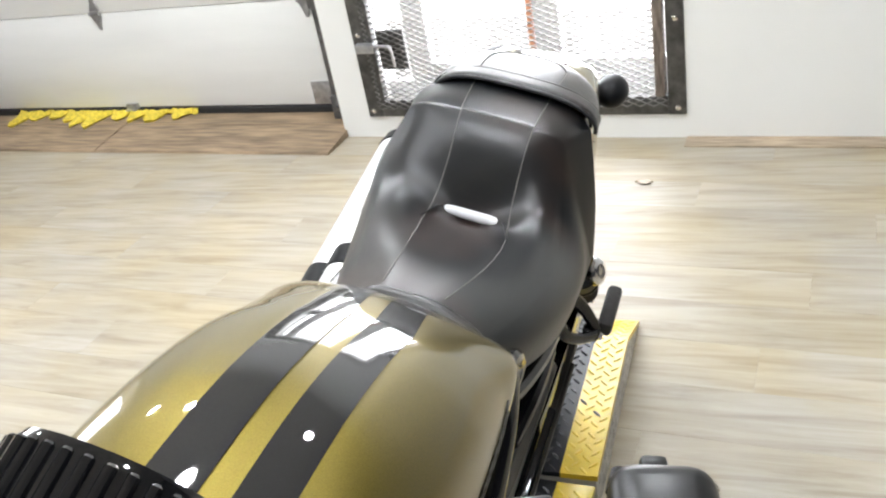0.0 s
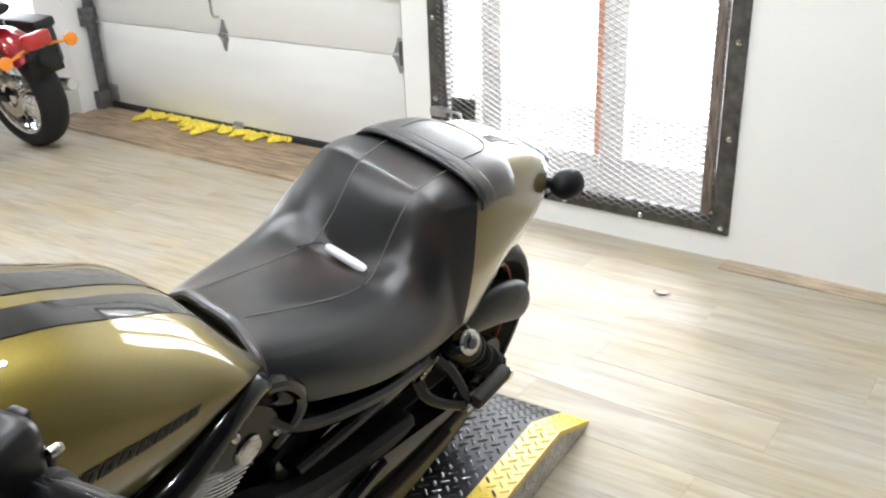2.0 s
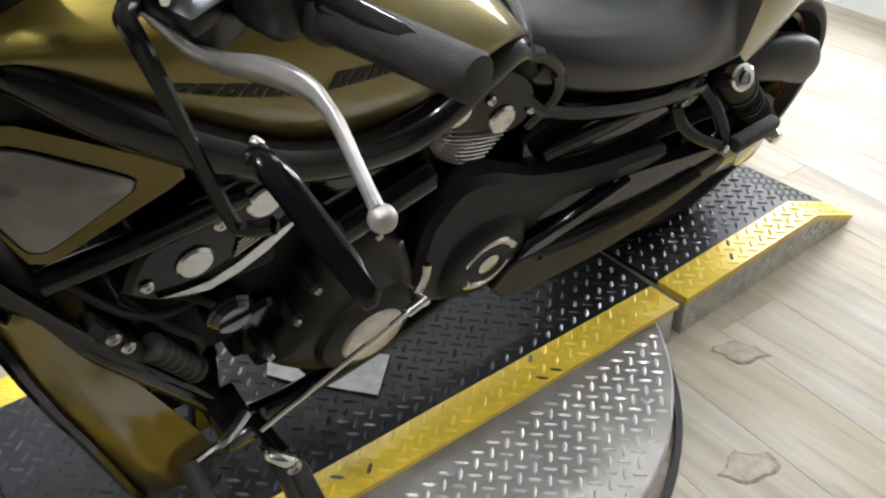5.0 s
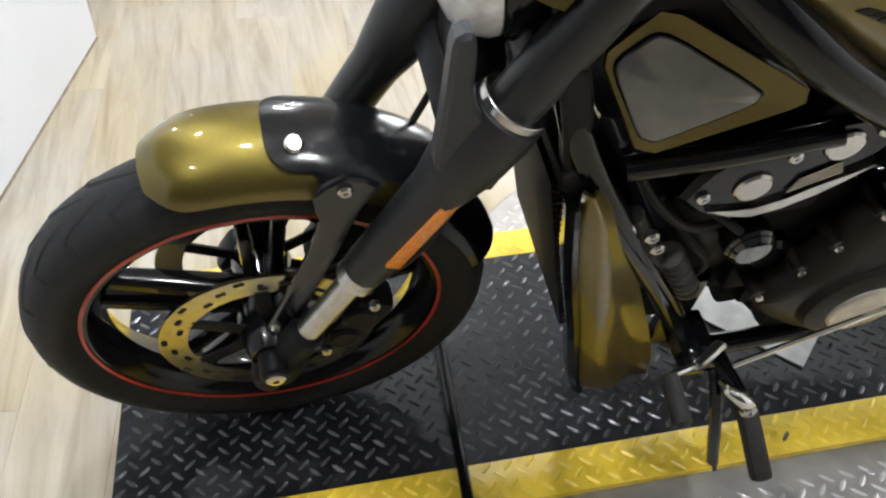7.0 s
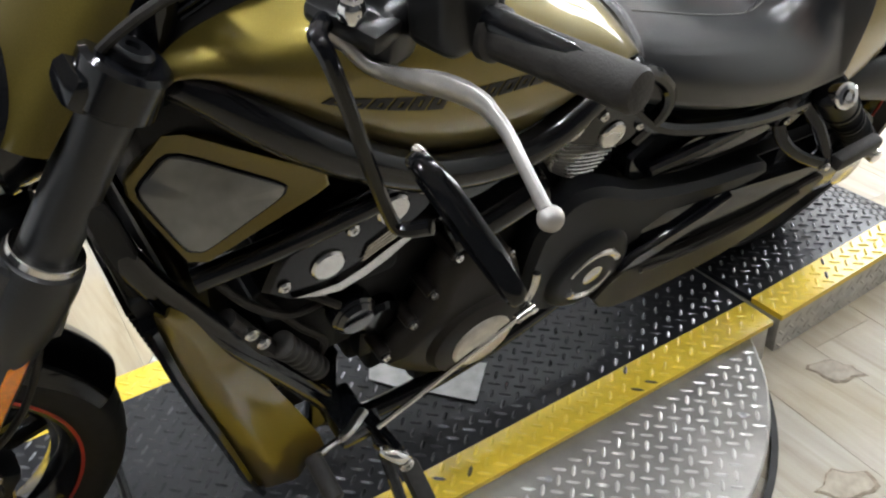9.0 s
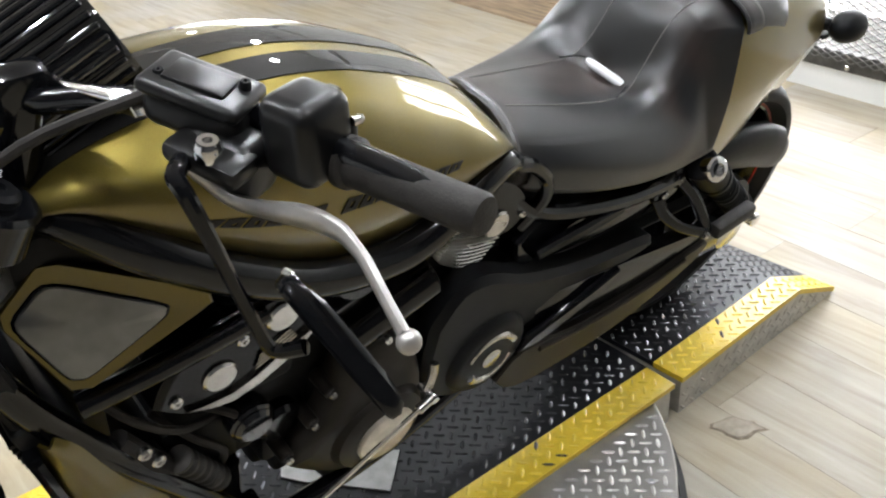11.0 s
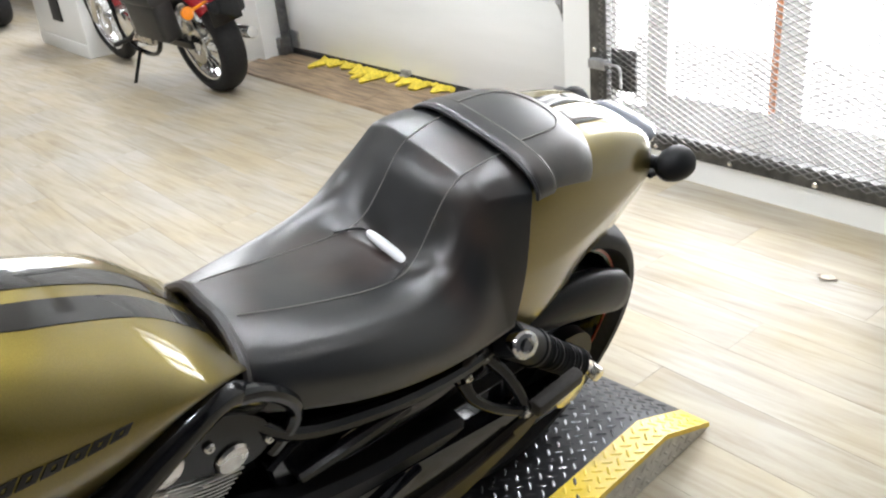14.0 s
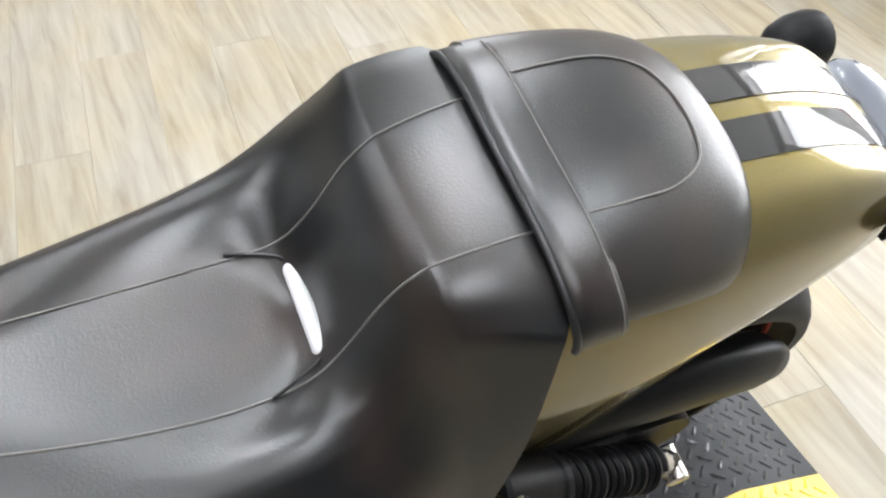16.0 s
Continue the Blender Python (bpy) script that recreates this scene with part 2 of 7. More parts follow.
M_TUBE = mat("satin_black_fork_tube", (0.014, 0.0145, 0.016), 0.34, 0.1, grain=0.1, scale=200)
M_CLEAR = mat("clear_headlamp_lens", (0.95, 0.95, 0.95), 0.30, 0.2, coat=1.0, grain=0.25, scale=45, bump=1.0, bump_scale=45)
M_SCREEN = mat("grey_scoop_insert", (0.24, 0.24, 0.235), 0.30, 0.75, grain=0.1, stain=0.25, stain_scale=12)
M_DISC = mat("brake_disc_steel", (0.50, 0.45, 0.32), 0.22, 1.0, grain=0.12, scale=50)
M_LETTER = mat("dark_tank_marks", (0.020, 0.018, 0.014), 0.45)
M_BELT = mat("drive_belt_black", (0.015, 0.015, 0.015), 0.7, bump=0.2)
M_TAG = mat("yellow_tag", (0.65, 0.55, 0.05), 0.5)
M_ENGINE = mat("black_wrinkle_engine", (0.0080, 0.0082, 0.0090), 0.5, 0.0, grain=0.2, scale=200, bump=0.25, bump_scale=500)
# turntable
M_DECK = mat("black_tread_plate", (0.0090, 0.0096, 0.0120), 0.40, 0.0, grain=0.25, scale=40, stain=0.22, stain_scale=5, bump=0.08)
M_DECKSTUD = mat("worn_tread_black", (0.105, 0.108, 0.116), 0.26, 0.6, grain=0.3, scale=40, island=0.35)
M_YELLOW = mat("yellow_safety_paint", (0.72, 0.51, 0.04), 0.33, stain=0.10, stain_scale=7, grain=0.08, scale=60, bump=0.05)
M_YELLOWSTUD = mat("yellow_tread", (0.83, 0.61, 0.06), 0.36, grain=0.1, scale=40, island=0.08)
# some of the yellow treads are worn down to the black plate
ynt = M_YELLOWSTUD.node_tree
ygeo = ynt.nodes.new("ShaderNodeNewGeometry")
ytest = ynt.nodes.new("ShaderNodeMath")
ytest.operation = "GREATER_THAN"
ytest.inputs[1].default_value = 0.965
ynt.links.new(ygeo.outputs["Random Per Island"], ytest.inputs[0])
ymix = ynt.nodes.new("ShaderNodeMix")
ymix.data_type = "RGBA"
ymix.inputs[7].default_value = (0.045, 0.034, 0.018, 1)
ynt.links.new(ytest.outputs[0], ymix.inputs[0])
ybase = ynt.nodes["Principled BSDF"].inputs["Base Color"]
ynt.links.new(ybase.links[0].from_socket, ymix.inputs[6])
ynt.links.new(ymix.outputs[2], ybase)
M_PLATE = mat("bare_aluminium_tread", (0.40, 0.385, 0.36), 0.45, 0.9, grain=0.12, scale=20, stain=0.12, stain_scale=4, rough_var=0.06)
M_SKIRT = mat("dull_aluminium_skirt", (0.50, 0.48, 0.44), 0.48, 0.45, grain=0.15, scale=30, stain=0.15, stain_scale=6)
# grey metal for the patch of light laid on the deck
M_PATCH = mat("dull_bare_plate", (0.26, 0.26, 0.255), 0.5, 0.8, grain=0.2, scale=30)
M_PLATESTUD = mat("polished_tread", (0.58, 0.57, 0.55), 0.38, 0.95, island=0.1)
M_PEEL = mat("peeled_floor_face", (0.33, 0.285, 0.22), 0.6, grain=0.2, scale=50)
M_GREYDIRT = mat("floor_scuff", (0.22, 0.18, 0.13), 0.7, grain=0.4, scale=60)
# other machines
M_REDPAINT = mat("candy_red_paint", (0.30, 0.010, 0.014), 0.22, 0.3, 1.0, stain=0.05)
M_REDLENS = mat("red_tail_lens", (0.45, 0.01, 0.01), 0.15, coat=1.0)
M_LEATHERBAG = mat("black_saddlebag_vinyl", (0.018, 0.018, 0.018), 0.45, grain=0.2, bump=0.2)
M_DARKBLUE = mat("dark_blue_paint", (0.012, 0.018, 0.05), 0.25, 0.2, 1.0)
M_BLUE = mat("blue_post", (0.02, 0.06, 0.45), 0.4)

for m_, v_ in ((M_BLACK, 0.42), (M_SATIN, 0.13), (M_BRONZE, 0.25), (M_DECK, 0.21), (M_ENGINE, 0.18), (M_GRIP, 0.25), (M_TYRE, 0.2), (M_FORK, 0.35), (M_STRIPE, 0.1), (M_LEATHER, 0.82), (M_LETTER, 0.2), (M_COVER, 0.22), (M_PLASTIC, 0.4), (M_BRACKET, 0.8)):
    m_.node_tree.nodes["Principled BSDF"].inputs["Specular IOR Level"].default_value = v_

# ---- mesh helpers ----
def spline(pts, n):
    """n points along a smooth curve through pts."""
    p = [Vector(q) for q in pts]
    if len(p) == 2:
        return [p[0].lerp(p[1], i / (n - 1)) for i in range(n)]
    out = []
    for i in range(n):
        s = i / (n - 1) * (len(p) - 1)
        k = min(int(s), len(p) - 2)
        f = s - k
        a, b, c, d = p[max(k - 1, 0)], p[k], p[k + 1], p[min(k + 2, len(p) - 1)]
        out.append(0.5 * ((2 * b) + (c - a) * f + (2 * a - 5 * b + 4 * c - d) * f * f + (3 * b - a - 3 * c + d) * f ** 3))
    return out


def creased(pts, per, k, w):
    """A curve through pts, per steps a span, with a crease of strength w at point k."""
    a = spline(pts, per * (len(pts) - 1) + 1)
    b = spline(pts[:k + 1], per * k + 1) + spline(pts[k:], per * (len(pts) - 1 - k) + 1)[1:]
    return [p.lerp(q, w) for p, q in zip(a, b)]


def loft(bm, rings, closed=True, cap=True):
    rows = [[bm.verts.new(v) for v in r] for r in rings]
    n = len(rows[0])
    for a, b in zip(rows, rows[1:]):
        for i in range(n if closed else n - 1):
            j = (i + 1) % n
            bm.faces.new((a[i], a[j], b[j], b[i]))
    if cap and closed:
        bm.faces.new(rows[0][::-1])
        bm.faces.new(rows[-1])
    return rows


def tube(bm, pts, r, n=10, steps=None, flat=1.0):
    """A swept tube; r is one radius or one for each given point."""
    rs = r if isinstance(r, (list, tuple)) else [r] * len(pts)
    steps = steps or (2 if len(pts) == 2 else 5 * (len(pts) - 1) + 1)
    c = spline(pts, steps)
    rr = [q[0] for q in spline([(a, 0, 0) for a in rs], steps)]
    t = (c[1] - c[0]).normalized()
    u = t.orthogonal().normalized()
    rings = []
    for i, q in enumerate(c):
        t2 = (c[min(i + 1, steps - 1)] - c[max(i - 1, 0)]).normalized()
        u = (u - t2 * u.dot(t2)).normalized()
        w = t2.cross(u)
        rings.append([q + (u * math.cos(a) + w * math.sin(a) * flat) * rr[i] for a in (2 * math.pi * k / n for k in range(n))])
    loft(bm, rings)


def rod(bm, a, b, r, r2=None, n=14, bev=0.0):
    """A straight round bar with softened ends."""
    a, b = Vector(a), Vector(b)
    r2 = r if r2 is None else r2
    d = (b - a).normalized()
    u = d.orthogonal().normalized()
    w = d.cross(u)
    ends = [(a, r), (b, r2)] if not bev else [(a, r - bev), (a + d * bev, r), (b - d * bev, r2), (b, r2 - bev)]
    loft(bm, [[c + (u * math.cos(2 * math.pi * k / n) + w * math.sin(2 * math.pi * k / n)) * q for k in range(n)] for c, q in ends])


def lathe(bm, profile, c=(0, 0, 0), axis=(1, 0, 0), n=48, closed=False):
    """Turns a profile of (radius, distance along the axis) round the axis through c."""
    ax = Vector(axis).normalized()
    u = Vector((0, 0, 1)) if abs(ax.z) < 0.9 else Vector((0, 1, 0))
    u = (u - ax * u.dot(ax)).normalized()
    w = ax.cross(u)
    c = Vector(c)
    prof = list(profile) + ([profile[0]] if closed else [])
    rings = [[c + ax * h + (u * math.cos(2 * math.pi * k / n) + w * math.sin(2 * math.pi * k / n)) * max(r, 0.0002) for k in range(n)] for r, h in prof]
    loft(bm, rings, cap=not closed)


def box(bm, c, size, bev=0.004, m=None, seg=2):
    r = bmesh.ops.create_cube(bm, size=1.0)
    vs = r["verts"]
    mm = Matrix.Translation(c) @ (m or Matrix()) @ Matrix.Diagonal((*size, 1))
    bmesh.ops.transform(bm, matrix=mm, verts=vs)
    if bev:
        es = list({e for v in vs for e in v.link_edges})
        bmesh.ops.bevel(bm, geom=es, offset=bev, segments=seg, affect="EDGES", profile=0.5)


def plate(bm, outline, x0, x1, bev=0.003, smooth=0, bulge=None):
    """A side plate: outline in (y, z), from x0 to x1, with chamfered rim. smooth: points a side."""
    o = outline
    if smooth:
        o = [tuple(q)[:2] for q in spline([(*p, 0) for p in (outline + outline[:1])], smooth * len(outline) + 1)][:-1]
    cy, cz = sum(p[0] for p in o) / len(o), sum(p[1] for p in o) / len(o)
    ins = []
    for i, p in enumerate(o):
        a, b = Vector(o[i - 1]), Vector(o[(i + 1) % len(o)])
        t = (b - a).normalized()
        nrm = Vector((t.y, -t.x))
        if nrm.dot(Vector((p[0] - cy, p[1] - cz))) > 0:
            nrm = -nrm
        ins.append((p[0] + nrm.x * bev, p[1] + nrm.y * bev))
    s = 1 if x1 > x0 else -1
    f = bulge or (lambda y, z: 0.0)
    rings = [[(x0, *p) for p in o], [(x1 - s * bev + f(*p), *p) for p in o], [(x1 + f(*p), *p) for p in ins]]
    if bulge:
        for k in (0.75, 0.5, 0.25):
            rings.append([(x1 + f(cy + (p[0] - cy) * k, cz + (p[1] - cz) * k), cy + (p[0] - cy) * k, cz + (p[1] - cz) * k) for p in ins])
    loft(bm, rings)


def finish(bm, name, material, parent=None, label="", sharp=35):
    bmesh.ops.recalc_face_normals(bm, faces=bm.faces)
    me = bpy.data.meshes.new(name)
    bm.to_mesh(me)
    bm.free()
    for mm in (material if isinstance(material, (list, tuple)) else [material]):
        me.materials.append(mm)
    me.polygons.foreach_set("use_smooth", [True] * len(me.polygons))
    me.set_sharp_from_angle(angle=radians(sharp))
    ob = new(name, me)
    if parent is not None:
        ob.parent = parent
    if label:
        ob["label"] = label
    return ob


def part(name, build, material, parent, label="", sharp=35):
    """build: a bmesh, or a function that fills one."""
    if callable(build):
        bm = bmesh.new()
        build(bm)
    else:
        bm = build
    return finish(bm, name, material, parent, label, sharp)


def share(ob, m=None, parent=None, name=None):
    """Another object on the same mesh."""
    o = new(name or ob.name.split(".")[0], ob.data)
    o.parent = parent if parent is not None else ob.parent
    if m is not None:
        o.matrix_basis = m
    if "label" in ob:
        o["label"] = ob["label"]
    return o


def thing(name, m, label, category, group="", kind=""):
    ob = new(name)
    ob.empty_display_size = 0.05
    ob.matrix_world = m
    return tagged(ob, label, category, group, kind)


def data_mesh(name, verts, faces, material, parent=None, smooth=False):
    me = bpy.data.meshes.new(name)
    me.from_pydata(verts, [], faces)
    me.materials.append(material)
    if smooth:
        me.polygons.foreach_set("use_smooth", [True] * len(me.polygons))
    ob = new(name, me)
    if parent is not None:
        ob.parent = parent
    return ob


def solid(bm, t):
    """Gives an open sheet thickness t."""
    bmesh.ops.recalc_face_normals(bm, faces=bm.faces)
    bmesh.ops.solidify(bm, geom=bm.faces[:], thickness=t)


MIRROR = Matrix.Diagonal((-1, 1, 1, 1))


def both(build):
    """The same shape on the two sides of the middle plane."""
    def f(bm):
        build(bm)
        b2 = bmesh.new()
        build(b2)
        b2.transform(MIRROR)
        me = bpy.data.meshes.new("tmp")
        b2.to_mesh(me)
        b2.free()
        bm.from_mesh(me)
        bpy.data.meshes.remove(me)
    return f


def mirrored(build):
    def f(bm):
        build(bm)
        bm.transform(MIRROR)
    return f

# ---- room ----
CEIL_H = 3.1


def slab(name, c, size, material, label="", m=ROOM, kind="structure", bev=0.0, category=""):
    bm = bmesh.new()
    box(bm, c, size, bev)
    ob = finish(bm, name, material)
    ob.matrix_world = m
    return tagged(ob, label, category, "", kind)


def wall_pieces(name, boxes, material, label):
    bm = bmesh.new()
    for c, s in boxes:
        box(bm, c, s, 0)
    ob = finish(bm, name, material)
    ob.matrix_world = ROOM
    return tagged(ob, label, "wall", "", "structure")


def span(u0, u1, v0, v1, z0, z1):
    return ((u0 + u1) / 2, (v0 + v1) / 2, (z0 + z1) / 2), (u1 - u0, v1 - v0, z1 - z0)


# north wall: caged door at u -1.01..0.35, garage door at -3.80..-1.16, shop window further left
wall_pieces("wall_north", [
    span(0.36, 4.2, 0, 0.28, 0, CEIL_H), span(-1.01, 0.36, 0, 0.28, 1.98, CEIL_H), span(-1.01, 0.36, 0, 0.28, 0, 0.10),
    span(-1.16, -1.01, 0, 0.28, 0, CEIL_H), span(-3.80, -1.16, 0, 0.28, 2.6, CEIL_H), span(-4.12, -3.80, 0, 0.28, 0, CEIL_H),
    span(-9.5, -4.12, 0, 0.28, 0, 0.42), span(-9.5, -4.12, 0, 0.28, 2.55, CEIL_H), span(-9.5, -8.2, 0, 0.28, 0.42, 2.55),
], M_WALL, "white painted wall with a garage door and a caged door")
# east and south walls are unseen and dark, to tone down reflections
wall_pieces("wall_east", [span(4.2, 4.35, -8.5, 0.28, 0, CEIL_H)], M_DARKWALL, "unseen plain side wall, kept dark to lower reflections")
wall_pieces("wall_west", [span(-9.65, -9.5, -8.5, 0.28, 0, CEIL_H)], M_FARWALL, "plain grey painted side wall")
wall_pieces("wall_south", [span(-9.65, 4.35, -8.65, -8.5, 0, CEIL_H)], M_DARKWALL, "unseen plain rear wall, kept dark to lower reflections")
PART = pose(-1.755, -0.442, 0, 0, 0, -11.95)
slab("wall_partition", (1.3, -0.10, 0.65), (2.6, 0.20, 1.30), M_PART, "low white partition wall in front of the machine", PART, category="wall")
slab("baseboard", (1.3, 0.002, 0.003), (2.6, 0.004, 0.006), M_GREYDIRT, "thin grimy strip along the foot of the partition", PART)
slab("ceiling", (-2.65, -4.1, CEIL_H + 0.05), (14.0, 8.8, 0.1), M_CEIL, "unseen warm grey ceiling, toned to bounce light")
slab("ground", (-2.65, -4.1, -0.06), (60, 60, 0.1), M_JOINT, "dark subfloor under the planks")
slab("backdrop", (-3.0, 1.75, 1.6), (26, 0.05, 9.0), M_OUT, "bright overexposed daylight outside")

slab("trim", (2.28, -0.045, 0.003), (3.84, 0.088, 0.006), M_STRIP, "narrow brown strip on the floor along the wall")

# low white ledge under the window
slab("window_ledge", (-5.73, -0.325, 0.23), (1.04, 0.65, 0.46), M_TRIM, "low white boxed ledge below the shop window", kind="structure", bev=0.006)
slab("baseboard_ledge", (-5.73, -0.654, 0.05), (1.04, 0.008, 0.10), M_TRIM, "white skirting along the ledge", bev=0.002)

# shop window
win = thing("window_1", ROOM, "large shop window with aluminium frame", "window", kind="structure")
for u in (-4.15, -6.15, -8.17):
    part("window_frame", lambda bm, u=u: box(bm, (u, 0.10, 1.485), (0.06, 0.09, 2.13), 0.005), M_ALU, win)
for z in (0.45, 2.52):
    part("window_frame", lambda bm, z=z: box(bm, (-6.16, 0.10, z), (3.96, 0.088, 0.06), 0.005), M_ALU, win)
notice = slab("notice", (-4.42, 0.045, 1.15), (0.30, 0.006, 0.34), M_PAPER, "small grey printed notice taped inside the window", kind="", bev=0.001, category="notice")

# garage door
gd = thing("door_1", ROOM, "white sectional overhead garage door, closed", "garage door", kind="structure")
zs = [0.075, 0.585, 1.06, 1.535, 2.01, 2.6]
for a, b in zip(zs, zs[1:]):
    part("panel", lambda bm, a=a, b=b: box(bm, (-2.55, 0.225, (a + b) / 2), (2.66, 0.045, b - a - 0.004), 0.004), M_DOOR, gd)
part("bottom_seal", lambda bm: box(bm, (-2.55, 0.215, 0.052), (2.66, 0.05, 0.044), 0.01), M_RUBBERSEAL, gd, "black rubber bottom seal")


def hinge(bm, u, z):
    for s in (1, -1):
        plate(bm, [(-0.036, 0.012 * s), (0.036, 0.012 * s), (0.018, 0.05 * s), (0.008, 0.085 * s), (-0.008, 0.085 * s), (-0.018, 0.05 * s)], 0, 0.006, 0.002)
    rod(bm, (0.011, -0.032, 0), (0.011, 0.032, 0), 0.011, n=10)
    for s in (1, -1):
        for q in (-0.014, 0.014):
            rod(bm, (0.006, q, 0.032 * s), (0.011, q, 0.032 * s), 0.005, n=6)
    bm.transform(Matrix.Translation((u, 0.2025, z)) @ Matrix.Rotation(radians(-90), 4, "Z"))


for u in (-2.58, -1.34, -3.77):
    for z in (0.587, 1.062, 1.537):
        part("hinge", lambda bm, u=u, z=z: hinge(bm, u, z), M_GALV, gd, "galvanised steel hinge")
part("pull_handle", lambda bm: tube(bm, [(-2.61, 0.203, 0.83), (-2.61, 0.165, 0.815), (-2.61, 0.158, 0.77), (-2.61, 0.165, 0.70), (-2.61, 0.203, 0.685)], 0.008, 8), M_SILVER, gd, "steel lift handle")
part("slide_lock", lambda bm: (box(bm, (-1.36, 0.195, 0.90), (0.09, 0.016, 0.10), 0.003), rod(bm, (-1.48, 0.185, 0.905), (-1.34, 0.185, 0.905), 0.009), rod(bm, (-1.485, 0.185, 0.905), (-1.465, 0.185, 0.905), 0.014)), M_GALV, gd, "steel slide bolt")
part("bottom_bracket", lambda bm: box(bm, (-1.36, 0.197, 0.14), (0.10, 0.012, 0.11), 0.003), M_GALV, gd)
part("bottom_bracket", lambda bm: box(bm, (-3.72, 0.197, 0.14), (0.10, 0.012, 0.11), 0.003), M_GALV, gd)
part("step_plate", lambda bm: (box(bm, (-2.55, 0.195, 0.085), (0.075, 0.02, 0.03), 0.003), box(bm, (-2.55, 0.175, 0.072), (0.075, 0.03, 0.006), 0.002)), M_GALV, gd)
for u, s in ((-3.775, 1), (-1.24, -1)):
    tr = thing("door_track", ROOM, "galvanised vertical door track bolted beside the garage door", "door track", kind="structure")
    part("rail", lambda bm, u=u: (box(bm, (u, 0.165, 1.35), (0.012, 0.07, 2.62), 0.002), box(bm, (u + 0.012 * (1 if u < -2 else -1), 0.132, 1.35), (0.03, 0.008, 2.62), 0.002)), M_TRACK, tr)
    for z in (0.10, 0.62, 1.15):
        part("bracket", lambda bm, u=u, z=z: (box(bm, (u, 0.15, z), (0.05, 0.10, 0.11), 0.003), rod(bm, (u, 0.09, z), (u, 0.105, z), 0.012, n=8)), M_TRACK, tr)

# plywood ramp at the threshold and torn yellow foam
ply = thing("threshold_ramp", ROOM, "brown plywood ramp boards along the foot of the garage door", "ramp")
for ua, ub in ((-3.88, -2.512), (-2.508, -1.15)):
    part("ramp_board", lambda bm, ua=ua, ub=ub: loft(bm, [[(u, -0.20, 0.002), (u, -0.19, 0.012), (u, 0.05, 0.040), (u, 0.052, 0.002)] for u in (ua, ub)]), M_PLY, ply)
    part("top_board", lambda bm, ua=ua, ub=ub: loft(bm, [[(u, 0.055, 0.002), (u, 0.055, 0.040), (u, 0.30, 0.042), (u, 0.30, 0.002)] for u in (ua, ub)]), M_PLY, ply)
random.seed(3)
bm = bmesh.new()
us = [-3.38 + i * 0.02 for i in range(64)]
lobe = [(-3.31, 0.15, 0.055), (-3.22, 0.07, 0.05), (-3.08, 0.06, 0.05), (-2.95, 0.10, 0.05), (-2.86, 0.15, 0.045), (-2.76, 0.16, 0.06), (-2.62, 0.08, 0.05), (-2.50, 0.09, 0.05), (-2.38, 0.10, 0.06), (-2.22, 0.07, 0.05)]
front, back = [], []
for i, u in enumerate(us):
    w = 0.022 + max(h * max(0.0, 1 - ((u - c) / q) ** 2) ** 0.6 for c, h, q in lobe) + random.uniform(-0.008, 0.010)
    if i in (0, 63):
        w = 0.015
    front.append((u + random.uniform(-0.004, 0.004), 0.195 - w, 0.046 + random.uniform(0, 0.012)))
    back.append((u, 0.20, 0.060 + random.uniform(0, 0.010)))
mid = [((a[0] + b[0]) / 2, (a[1] + b[1]) / 2, 0.064 + random.uniform(0, 0.016)) for a, b in zip(front, back)]
loft(bm, [front, mid, back], closed=False, cap=False)
solid(bm, 0.012)
foam = finish(bm, "foam_strip", M_FOAM, sharp=60)
foam.matrix_world = ROOM
tagged(foam, "torn yellow foam strip stuffed under the garage door", "foam strip")

# caged door: steel frame with expanded mesh
gate = thing("door_2", ROOM, "dark steel security gate with expanded metal mesh", "security gate", kind="structure")
G0, G1, GZ0, GZ1 = -1.01, 0.36, 0.10, 1.98
for nm, a in (("stile", span(G0, G0 + 0.075, -0.012, 0.035, GZ0, GZ1)), ("stile", span(G1 - 0.066, G1, -0.012, 0.035, GZ0, GZ1)),
              ("rail", span(G0 + 0.075, G1 - 0.066, -0.010, 0.033, GZ0, GZ0 + 0.075)), ("rail", span(G0 + 0.075, G1 - 0.066, -0.010, 0.033, GZ1 - 0.07, GZ1))):
    part(nm, lambda bm, a=a: box(bm, *a, 0.004), M_GATE, gate)
part("hinge_post", lambda bm: box(bm, *span(G1 - 0.112, G1 - 0.074, -0.022, 0.030, GZ0 + 0.077, GZ1 - 0.08), 0.006), M_RUST, gate, "rusty scuffed hinge post")
part("latch_bar", lambda bm: box(bm, *span(G0 + 0.077, G0 + 0.095, -0.02, 0.02, GZ0 + 0.077, GZ1 - 0.08), 0.003), M_GATE, gate)
for z in (0.40, 1.10):
    part("latch_plate", lambda bm, z=z: box(bm, *span(-0.90, -0.775, -0.006, 0.006, z - 0.085, z + 0.085), 0.002), M_GATE, gate, "dark mesh-backed latch plate")
part("latch_handle", lambda bm: (box(bm, (-0.945, -0.03, 0.42), (0.09, 0.035, 0.04), 0.004), tube(bm, [(-0.90, -0.045, 0.43), (-0.84, -0.05, 0.43), (-0.82, -0.05, 0.415), (-0.815, -0.05, 0.34)], 0.007, 8)), M_GALV, gate, "bright steel latch handle")
part("latch_handle", lambda bm: box(bm, (-0.945, -0.03, 1.12), (0.09, 0.035, 0.05), 0.004), M_GALV, gate)
bolt0 = part("bolt", lambda bm: lathe(bm, [(0.012, 0.0), (0.012, -0.003), (0.007, -0.008), (0.0, -0.009)], (0, 0, 0), (0, 1, 0), 10), M_SILVER, gate)
bolt0.location = (G0 + 0.03, -0.0125, GZ0 + 0.03)
